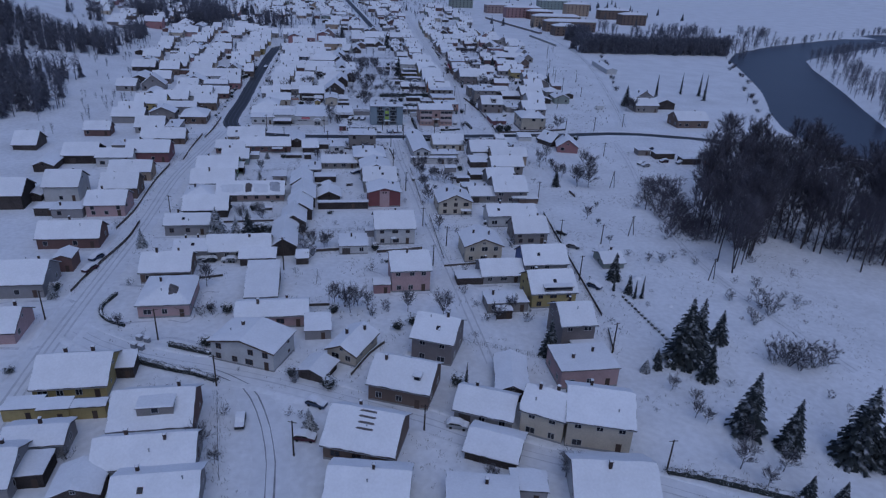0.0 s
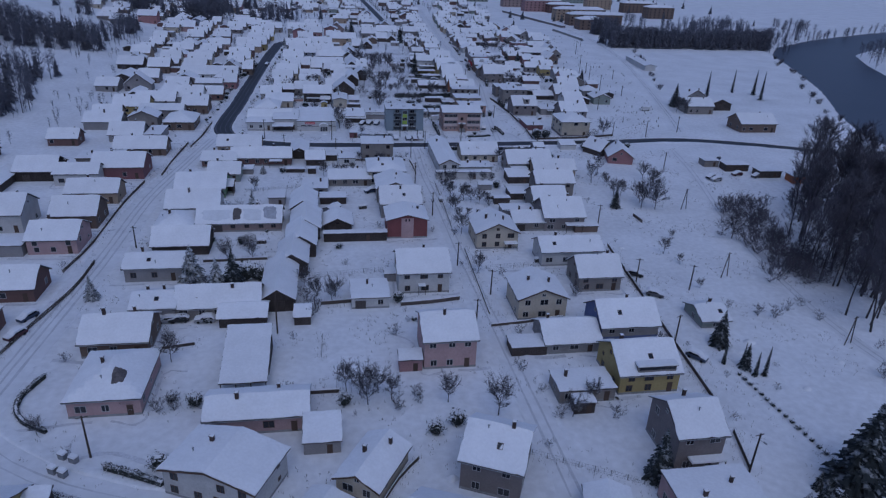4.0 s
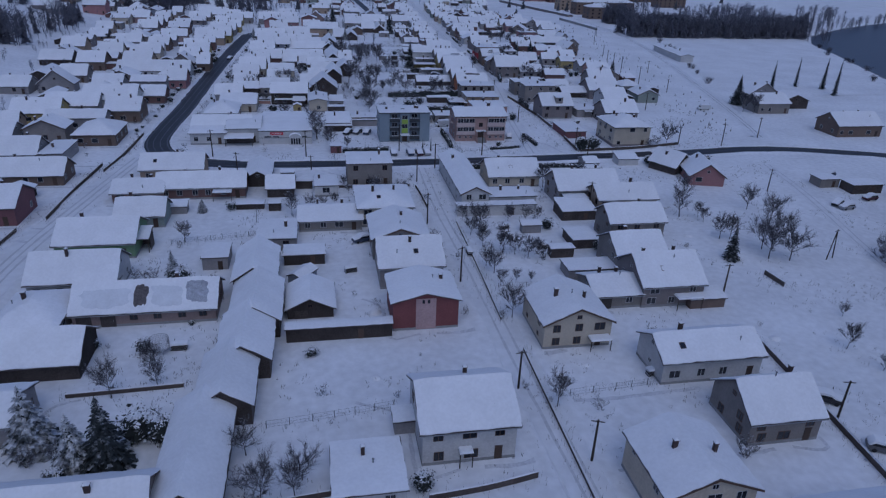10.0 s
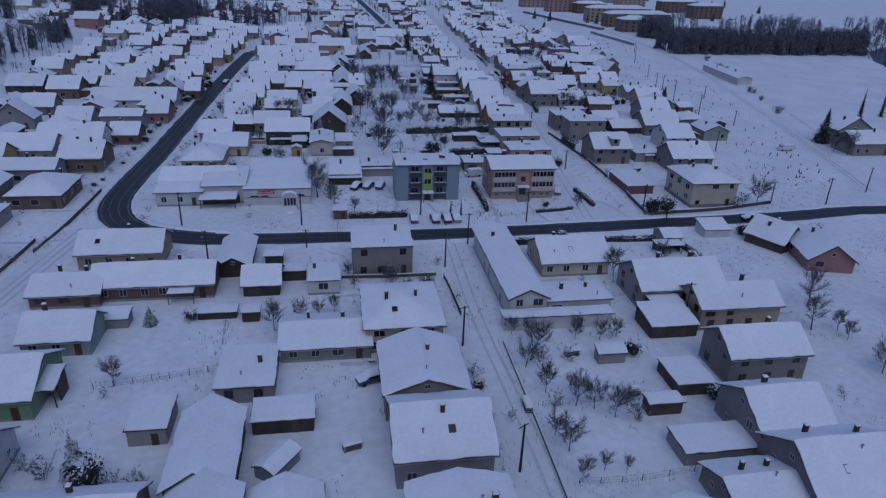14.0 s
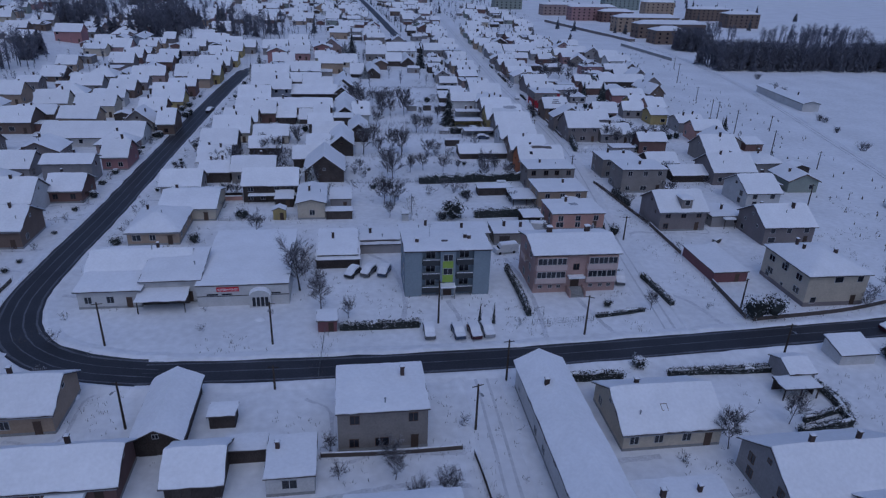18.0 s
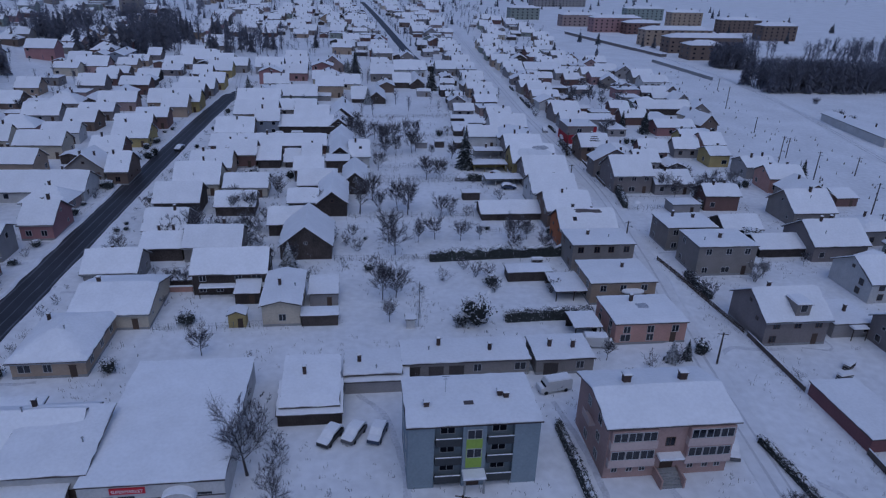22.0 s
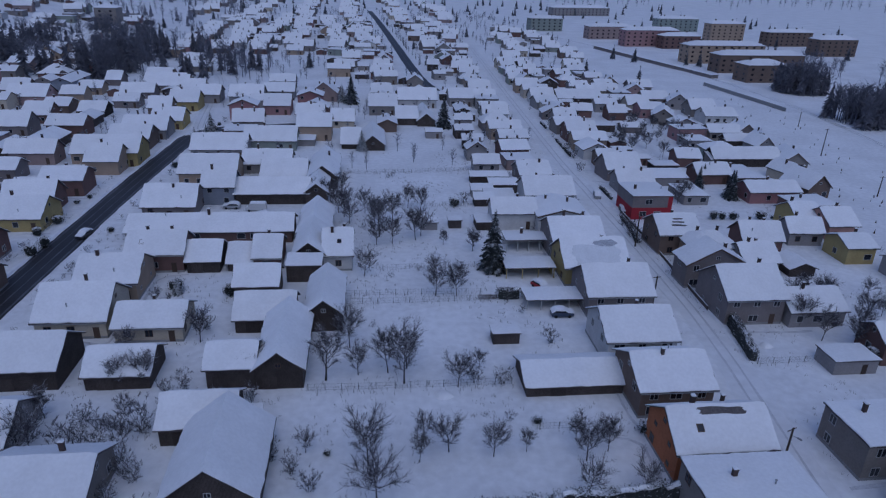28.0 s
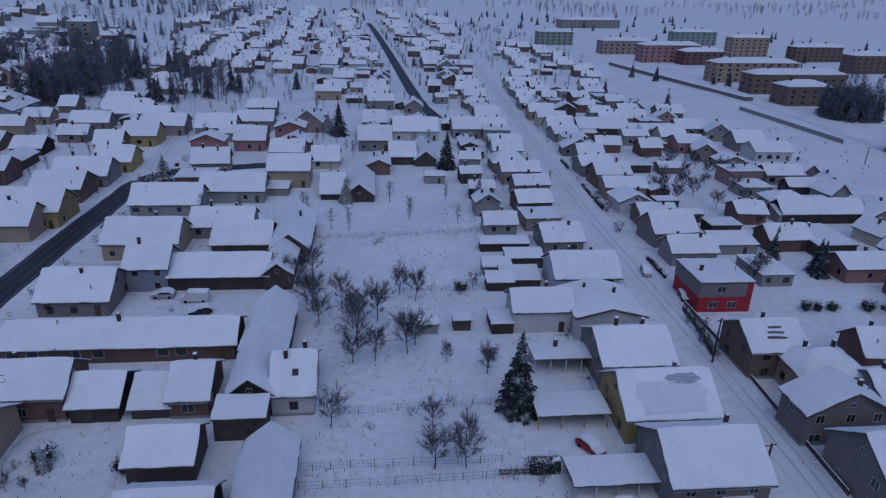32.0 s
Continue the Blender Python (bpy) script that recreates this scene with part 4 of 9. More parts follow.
house(0.8, 418.3, 9.6, 9.7, 3.0, "gx", "wood")
house(10.1, 434.1, 7.2, 17.1, 3.6, "gy", "wood", pitch=38)
house(2.9, 430.7, 7.0, 9.4, 3.7, "gx", "wood")
house(-13.7, 431.8, 9.3, 10.0, 2.6, "gx", "wood")
house(-27.6, 433.6, 10.5, 12.6, 3.6, "gx", "wood")
house(-26.0, 449.2, 11.4, 14.5, 3.5, "gx", "cream")
house(-13.0, 445.5, 11.0, 10.6, 3.0, "gx", "cream")
house(-24.8, 462.0, 10.9, 13.7, 4.0, "gx", "tan")
house(15.8, 449.8, 6.3, 15.0, 3.6, "gy", "wood", pitch=38)
house(5.6, 447.7, 9.9, 10.5, 2.8, "gx", "wood")
house(11.3, 474.8, 6.2, 15.2, 4.0, "gy", "wood", pitch=38)
house(17.2, 474.4, 5.9, 14.5, 3.6, "gx", "white")
house(10.7, 464.0, 6.9, 3.9, 3.6, "s", "wood", pitch=12)
house(2.6, 458.3, 7.9, 9.2, 3.6, "gx", "wood")
house(-2.7, 473.4, 5.2, 11.4, 1.9, "gx", "wood")
house(2.7, 473.5, 5.4, 12.2, 3.2, "gx", "brick")
house(-10.1, 472.5, 6.5, 10.5, 2.7, "gx", "wood")
house(-19.6, 473.3, 11.1, 11.2, 4.2, "gx", "brick")
house(-12.0, 488.5, 36.4, 11.3, 2.9, "gx", "brickwood")
house(11.3, 488.4, 7.1, 16.5, 3.6, "gy", "wood", pitch=38)
house(-25.3, 506.2, 12.4, 14.5, 3.2, "gx", "slate", st=2)
house(-15.3, 514.4, 8.0, 11.2, 5.0, "gx", "bluegrey", st=2)
house(-1.6, 515.2, 18.9, 12.4, 3.0, "gx", "wood")
house(9.9, 519.0, 5.5, 20.8, 3.6, "gy", "wood", pitch=38)
house(-21.3, 531.5, 15.6, 14.5, 4.0, "gx", "tan")
house(10.8, 532.8, 8.1, 22.0, 3.6, "gy", "wood", pitch=38)
house(-0.9, 535.7, 12.8, 14.5, 1.9, "gx", "wood")
house(-6.8, 543.1, 14.2, 12.6, 3.0, "gx", "grey")
house(-9.2, 569.8, 17.0, 13.7, 3.5, "gx", "greengrey")
house(-24.0, 559.5, 17.2, 13.3, 3.2, "gx", "grey")
house(4.5, 583.9, 11.9, 14.5, 5.3, "gx", "tan", st=2)
house(1.9, 573.6, 6.3, 8.8, 1.9, "f", "grey")
house(25.2, 574.4, 8.1, 22.0, 2.0, "gy", "wood", pitch=38)
house(17.8, 572.8, 6.6, 14.5, 1.9, "gx", "wood")
house(30.9, 595.6, 7.1, 10.9, 3.3, "gy", "brown", pitch=24)
house(13.8, 603.9, 8.7, 14.5, 2.8, "gx", "cream")
house(29.9, 627.4, 11.5, 14.5, 4.1, "gx", "greybrown")
house(45.6, 643.2, 16.9, 14.5, 3.9, "gx", "white", st=2, fine=False)
house(65.8, 647.4, 10.7, 14.5, 4.0, "gx", "grey", fine=False)
house(46.6, 611.2, 7.0, 22.0, 2.3, "gy", "wood", pitch=38)
house(39.0, 609.0, 8.5, 13.7, 2.9, "gx", "wood")
house(64.0, 625.6, 5.8, 13.0, 2.5, "gy", "wood")
house(-25.5, 612.6, 10.6, 7.6, 6.1, "gy", "redpink", st=2)
house(-13.7, 626.7, 10.6, 14.5, 4.0, "gx", "pinkred")
house(-1.2, 636.8, 10.7, 9.1, 5.7, "gy", "redpink", pitch=20, st=2)
house(-29.4, 646.1, 14.3, 14.5, 4.0, "gx", "grey", fine=False)
house(-16.8, 658.3, 13.4, 13.5, 4.0, "gx", "grey", fine=False)
house(-50.6, 600.0, 11.1, 14.5, 3.5, "gx", "yellow")
house(-51.8, 551.3, 11.4, 14.5, 4.5, "gx", "yellow")
house(-53.6, 542.2, 9.1, 13.3, 4.2, "gx", "tan")
house(-54.9, 570.6, 12.7, 14.5, 4.0, "gx", "brown")
house(-84.4, 618.4, 9.7, 12.0, 2.6, "gx", "wood")
house(-52.5, 632.6, 11.4, 14.5, 4.0, "gx", "yellow")
house(-68.1, 673.5, 15.0, 14.3, 3.6, "gx", "greybrown", fine=False)
house(-46.5, 649.4, 10.2, 14.5, 4.0, "gx", "grey", fine=False)
house(-77.2, 636.0, 9.9, 10.5, 3.0, "gx", "slate")
house(-99.9, 690.0, 6.9, 12.8, 3.0, "gx", "slate", fine=False)
house(-124.6, 718.8, 8.7, 6.2, 5.9, "gy", "redpink", st=2, fine=False)
house(68.0, 395.5, 13.5, 8.4, 5.7, "f", "greybrown", st=2)
house(66.8, 381.2, 12.9, 10.1, 4.4, "f", "tan", st=2)
house(66.3, 366.6, 12.8, 9.7, 3.9, "f", "salmon", st=2)
house(68.4, 407.6, 12.8, 11.4, 5.0, "gx", "orange", st=2)
house(67.9, 421.7, 11.0, 13.4, 4.8, "gx", "brown", st=2)
house(68.1, 435.5, 11.7, 13.5, 4.6, "gx", "white", st=2)
house(70.2, 451.5, 12.2, 14.0, 4.6, "gx", "slate", st=2)
house(70.0, 464.9, 13.1, 13.9, 4.2, "gx", "yellow", st=2)
house(69.7, 477.3, 11.4, 14.5, 5.0, "gx", "slate", st=2)
house(70.7, 492.1, 12.4, 12.0, 4.6, "gy", "white", pitch=14, st=2)
house(71.5, 508.7, 13.1, 13.0, 4.6, "gx", "white", st=2)
house(59.3, 493.7, 10.7, 9.3, 4.4, "gx", "white")
house(59.9, 478.1, 10.4, 4.7, 2.6, "f", "white", opn=1)
house(57.1, 464.2, 10.3, 5.2, 2.3, "f", "yellow", opn=1)
house(58.8, 450.5, 11.0, 5.0, 2.0, "f", "white", opn=1)
house(51.9, 491.6, 3.9, 5.4, 1.9, "f", "wood")
house(44.8, 491.8, 3.1, 2.8, 1.9, "f", "wood")
house(38.4, 490.5, 3.8, 2.0, 1.9, "s", "grey", pitch=12)
house(54.7, 508.0, 5.4, 3.7, 1.9, "s", "wood", pitch=12)
house(59.2, 509.6, 8.0, 4.9, 1.9, "s", "wood", pitch=12)
house(62.1, 519.1, 8.3, 3.8, 2.4, "s", "wood", pitch=12)
house(55.4, 515.6, 6.2, 3.6, 1.9, "s", "grey", pitch=12)
house(59.5, 528.4, 11.4, 3.1, 1.9, "s", "wood", pitch=12)
house(55.5, 425.2, 16.4, 8.2, 1.9, "gx", "wood")
house(47.1, 437.7, 4.6, 2.8, 1.9, "f", "wood")
house(91.8, 366.4, 11.8, 13.8, 5.0, "gx", "slate", st=2)
house(93.7, 391.8, 13.0, 9.2, 6.5, "f", "greybrown", st=2)
house(92.5, 405.0, 11.8, 8.9, 5.4, "f", "greybrown", st=2)
house(108.2, 410.2, 9.3, 9.5, 3.0, "gx", "wood")
house(112.7, 399.7, 11.7, 8.2, 2.2, "gx", "wood")
house(124.3, 399.8, 13.1, 14.5, 4.0, "gx", "slate")
house(131.9, 420.4, 11.3, 14.5, 4.0, "gx", "greybrown")
house(121.3, 380.3, 9.6, 14.5, 4.4, "gx", "white", st=2)
house(113.3, 356.5, 12.6, 13.8, 4.6, "gx", "slate", st=2)
house(104.7, 365.5, 8.5, 8.5, 2.6, "f", "grey")
house(94.4, 447.8, 11.2, 14.5, 5.4, "gx", "slate", st=2)
house(94.3, 458.9, 12.6, 6.1, 5.4, "gy", "slate", pitch=28, st=2)
house(94.1, 478.5, 9.4, 12.2, 5.2, "gx", "brown", st=2)
house(138.2, 511.2, 15.0, 8.6, 3.4, "gx", "redpink", pitch=24)
house(114.4, 511.3, 7.1, 10.7, 2.5, "f", "grey")
house(133.8, 490.5, 6.7, 11.8, 4.0, "gx", "yellow")
house(139.4, 485.5, 7.5, 12.2, 4.0, "gx", "salmon")
house(134.2, 469.9, 6.8, 8.3, 4.0, "gx", "yellow")
house(116.7, 463.4, 5.9, 6.5, 1.9, "gy", "wood")
house(106.1, 444.7, 10.8, 11.2, 3.3, "gx", "grey")
house(107.2, 465.7, 7.7, 10.9, 3.5, "gx", "grey")
house(138.1, 527.7, 9.9, 14.1, 3.0, "f", "wood")
house(150.1, 548.2, 23.4, 9.6, 3.0, "gx", "wood")
house(165.2, 544.2, 8.0, 12.0, 3.0, "gy", "greybrown", pitch=38, rot=-12)
house(173.5, 612.4, 14.0, 10.5, 3.6, "gx", "white", pitch=26)
house(149.6, 612.6, 9.0, 13.0, 3.4, "gy", "greybrown", pitch=34, rot=-22)
house(152.4, 599.6, 9.4, 7.0, 2.8, "gy", "grey", pitch=22)
house(160.6, 582.6, 12.6, 7.6, 3.4, "gx", "greybrown", pitch=30)
house(169.6, 584.0, 6.4, 9.0, 3.6, "gy", "slate", pitch=40)
house(161.6, 571.8, 11.4, 6.0, 2.6, "gx", "wood", pitch=30)
house(170.6, 572.6, 6.0, 7.4, 3.0, "gy", "greybrown", pitch=40, rot=-15)
house(164.6, 562.6, 6.6, 8.0, 3.4, "gy", "grey", pitch=42, rot=10)
house(155.2, 530.4, 6.2, 8.0, 3.2, "gy", "cream", pitch=38, rot=14)
house(151.8, 514.4, 8.0, 10.4, 3.8, "gy", "brown", pitch=42, rot=12)
house(161.4, 653.0, 12.2, 9.0, 3.0, "gx", "slate", pitch=32)
house(169.4, 642.0, 9.6, 9.0, 3.6, "gy", "grey", pitch=36, rot=-18)
house(172.6, 626.6, 11.6, 10.0, 3.6, "gx", "greybrown", pitch=34)
house(117.4, 595.2, 8.2, 5.4, 2.4, "f", "wood")
house(128.0, 593.8, 8.2, 5.4, 2.3, "gx", "slate")
house(122.6, 651.0, 21.0, 13.0, 3.6, "gx", "wood", pitch=24)
house(143.6, 649.6, 20.0, 8.0, 3.0, "gx", "slate", pitch=20)
house(118.2, 538.2, 8.0, 5.6, 2.6, "f", "wood", what="garage", gar=2)
house(114.6, 526.4, 10.6, 6.2, 2.4, "s", "grey", pitch=10)
house(158.0, 668.0, 11.0, 9.0, 3.4, "gy", "pink", pitch=34, rot=-16)
house(143.0, 672.0, 13.0, 9.0, 3.2, "gx", "cream", pitch=32)
house(166.0, 684.0, 12.0, 9.0, 3.4, "gx", "slate", pitch=32)
house(154.0, 696.0, 9.0, 11.0, 3.4, "gy", "tan", pitch=36, rot=-14)
house(-61.8, 365.7, 10.7, 14.5, 4.2, "gx", "brown")
house(-63.4, 338.1, 11.9, 14.3, 3.5, "h", "brown", pitch=24)
house(-74.1, 353.4, 17.9, 8.1, 4.0, "gx", "grey")
house(9.4, 347.4, 8.8, 5.9, 1.9, "s", "wood", pitch=12)
house(18.9, 353.0, 9.6, 3.5, 1.9, "f", "grey", gar=2)
house(-68.1, 445.4, 30.3, 14.5, 3.0, "gx", "white")
house(-53.9, 419.9, 6.9, 13.5, 3.9, "gx", "redpink")
house(-62.4, 405.3, 12.5, 7.1, 5.5, "gx", "grey", st=2)
house(-58.0, 392.3, 8.4, 12.1, 3.3, "gx", "brick")
house(-57.2, 498.3, 11.1, 14.4, 3.3, "gx", "yellow")
house(-48.9, 459.0, 5.4, 14.5, 4.0, "gx", "brown")
house(-70.1, 301.3, 17.8, 11.2, 2.8, "gx", "brown")
house(-70.6, 276.9, 15.9, 14.5, 4.2, "gx", "maroon")
house(-81.4, 268.5, 13.1, 9.4, 4.0, "gx", "white")
house(-71.8, 252.6, 14.4, 10.7, 3.6, "gx", "tan")
house(-70.8, 234.8, 11.7, 12.8, 4.0, "gx", "brown")
house(-27.4, 342.7, 17.8, 11.1, 4.0, "gx", "white")
house(-26.4, 417.3, 8.7, 12.7, 3.0, "gx", "grey")
house(80.7, 299.5, 4.2, 5.4, 2.6, "gx", "grey")
house(105.8, 297.7, 8.2, 8.8, 2.4, "gy", "wood", pitch=38, rot=30)
house(110.6, 288, 9.4, 11.5, 2.8, "gy", "redpink", pitch=35, rot=-14)
house(94.6, 304.2, 6.4, 4.6, 1.9, "s", "white", pitch=12)
house(-88.8, 364.7, 14.7, 13.8, 3.7, "gx", "yellow")
house(-79.5, 319.8, 12.3, 12.5, 3.0, "gx", "grey")
house(-93.1, 337.6, 14.2, 12.7, 3.4, "gx", "grey")
house(-69.5, 319.5, 6.0, 13.4, 3.0, "f", "grey")
house(-109.4, 432.3, 9.4, 17.1, 3.3, "gy", "wood")
house(-94.6, 393.1, 6.4, 13.0, 2.6, "gy", "wood")
house(-81.1, 376.2, 17.0, 14.5, 3.5, "gx", "grey")
house(-116.3, 471.7, 13.8, 14.5, 3.0, "gx", "wood")
house(-98.2, 461.6, 11.4, 14.5, 4.0, "gx", "brown")
house(-70.3, 383.1, 17.8, 14.5, 4.0, "gx", "white")
house(-112.0, 410.6, 10.3, 13.6, 3.0, "gx", "grey")
house(-119.8, 553.2, 9.7, 14.5, 2.5, "gx", "brown")
house(-82.5, 566.5, 9.9, 16.6, 3.1, "gy", "wood")
house(-81.7, 595.1, 8.1, 22.0, 3.0, "gy", "wood")
house(-92.0, 561.8, 7.8, 13.5, 1.9, "gy", "wood")
house(-112.3, 666.6, 8.9, 22.0, 6.1, "gy", "bluegrey", st=2, fine=False)
house(-151.3, 665.5, 14.9, 14.5, 6.3, "gx", "redpink", st=2, fine=False)
house(-117.2, 639.7, 15.4, 14.5, 4.0, "gx", "pink", fine=False)
house(-165.5, 634.8, 12.7, 14.5, 4.0, "gx", "grey")
house(-72.5, 678.7, 18.5, 14.5, 4.0, "gx", "grey", fine=False)
house(-54.3, 584.9, 14.8, 14.5, 3.5, "gx", "grey")
house(-59.2, 554.1, 14.6, 14.5, 3.5, "gx", "tan")
house(57.8, 381.9, 7.2, 7.9, 1.9, "f", "wood", opn=1)
house(52.3, 388.7, 6.9, 3.7, 1.9, "f", "wood")
house(48.0, 388.6, 2.7, 3.6, 1.9, "f", "wood")
house(-121.6, 293.1, 8.7, 14.5, 2.3, "gx", "wood")
house(-95.4, 275.5, 12.3, 14.5, 3.4, "gx", "wood")
house(-104.8, 265.6, 7.0, 15.2, 2.6, "gy", "wood")
house(-103.7, 226.8, 12.0, 14.5, 4.9, "gx", "wood")
house(-97.1, 232.1, 4.5, 10.6, 2.3, "gy", "wood")
house(-89.0, 216.1, 6.3, 5.3, 2.4, "f", "wood")
house(-76.2, 165.8, 11.7, 14.5, 4.0, "gx", "grey")
house(-70.4, 175.8, 4.5, 6.1, 3.9, "gy", "brick")
house(-100.4, 313.2, 10.5, 9.5, 3.0, "gx", "brick")
house(78.9, 295.4, 5.7, 3.0, 1.9, "f", "wood", opn=1)
house(-5.9, 297.0, 3.4, 2.7, 1.9, "f", "wood")
house(82.7, 168.5, 6.4, 8.2, 1.9, "gx", "greengrey")
house(4.9, 216.7, 17.1, 2.0, 2.3, "f", "wood")
house(-34.1, 255.1, 4.2, 4.6, 3.0, "s", "wood", pitch=10, opn=1)
house(-14.0, 276.4, 6.4, 2.6, 1.1, "f", "wood", blank=True, label="low garden frame under a thick slab of snow")
house(-8.2, 274.8, 2.8, 2.4, 1.7, "f", "wood")
house(-30.4, 275.2, 4.6, 3.2, 1.7, "s", "grey", pitch=8)
house(-1.3, 237.4, 3.0, 5.0, 1.7, "gy", "bluegrey", rot=-35, pitch=24)
house(-4.7, 373.2, 2.9, 2.4, 2.5, "gy", "yellow")
house(55.7, 366.1, 4.6, 5.3, 2.5, "f", "wood", opn=1)

# details of single houses
def near_house(x, y):
    return min((o for o in scene.objects if o.parent is None and o.name in SIZES), key=lambda o: (o.location.x - x) ** 2 + (o.location.y - y) ** 2)


hb = near_house(59.9, 165.4)
W, D, H = (q / 2 for q in SIZES[hb.name][:3])
Lump().box(-W - 0.01, W + 0.01, -D - 0.012, -D - 0.002, 2 * H * 0.5, 2 * H - 0.02).put("upper_wall", WALLS["grey"], hb, "grey rendered upper storey")
FROST_TILE = shader("frosted_tile", (0.5, 0.52, 0.58), 0.7, spread=0.25, big=0.5, small=2.2, stripes=("Y", 1.6))
THIN_SNOW = shader("thin_snow_on_tiles", (0.75, 0.77, 0.81), 0.7, spread=0.08, big=0.5, small=2.5, bump=0.3)
hb = near_house(-26.7, 230)
bare_patch(hb, -2.0, 0.7, -4.6, -0.6, 1)
bare_patch(hb, 5.8, 10.4, -4.7, -0.4, 2, FROST_TILE)
bare_patch(hb, -10.8, -1.6, -4.8, -0.9, 3, THIN_SNOW)
bare_patch(hb, 0.3, 6.4, -4.8, -0.8, 5, THIN_SNOW)
bare_patch(near_house(-39.6, 153), 0.6, 3.2, -5.6, -1.2, 4)
hb = near_house(6.5, 98)
for k in range(4):
    bare_patch(hb, -1.6, 2.4, -0.6 - 0.9 * k, -0.2 - 0.9 * k, 6 + k)
bare_patch(near_house(70, 465), -5.9, 5.9, -6.0, -1.0, 14, THIN_SNOW)
bare_patch(near_house(70, 465), -0.6, 5.4, -2.4, -0.6, 11, FROST_TILE)
for k in range(3):
    bare_patch(near_house(92.3, 473), -2.2 + 0.5 * k, 2.4 - 0.4 * k, -3.6 + 0.85 * k, -3.1 + 0.85 * k, 12 + k)
bare_patch(near_house(66.2, 368.7), -1.0, 1.6, -0.6, 1.8, 13, FROST_TILE)
oval_canopy(near_house(66.8, 381), 1.6, 4.6, 2.2, 3.0)
dormer(near_house(91.7, 366), 0.6, -3.6, 2.6, 3.4, 1.6)
dormer(near_house(57.1, 150), 1.0, -4.9, 7.6, 1.6, 1.1, True)
dormer(near_house(-32, 107), 0.8, -2.6, 6.2, 3.6, 1.1)
dormer(near_house(16, 114), 3.4, -3.0, 1.4, 1.6, 0.8)
porch(near_house(56, 129.5), 1.0, 6.0, 1.6, 2.7)
porch(near_house(20, 192), -0.6, 1.8, 1.2, 2.3)
porch(near_house(43, 214.5), 3.6, 3.6, 1.8, 1.9)
porch(near_house(65.6, 227), 2.6, 5.0, 2.0, 2.3)
porch(near_house(-8, 391), 0.5, 12.0, 1.6, 2.1)
porch(near_house(-26, 287.5), 5.0, 4.5, 2.2, 2.2)
porch(near_house(68, 451), 2.0, 4.0, 1.6, 2.4)
porch(near_house(101.5, 364), 0.0, 3.0, 1.4, 2.3)
hb = near_house(69.2, 410.0)
bare_patch(hb, -3.5, 4.5, -1.3, -0.3, 15)


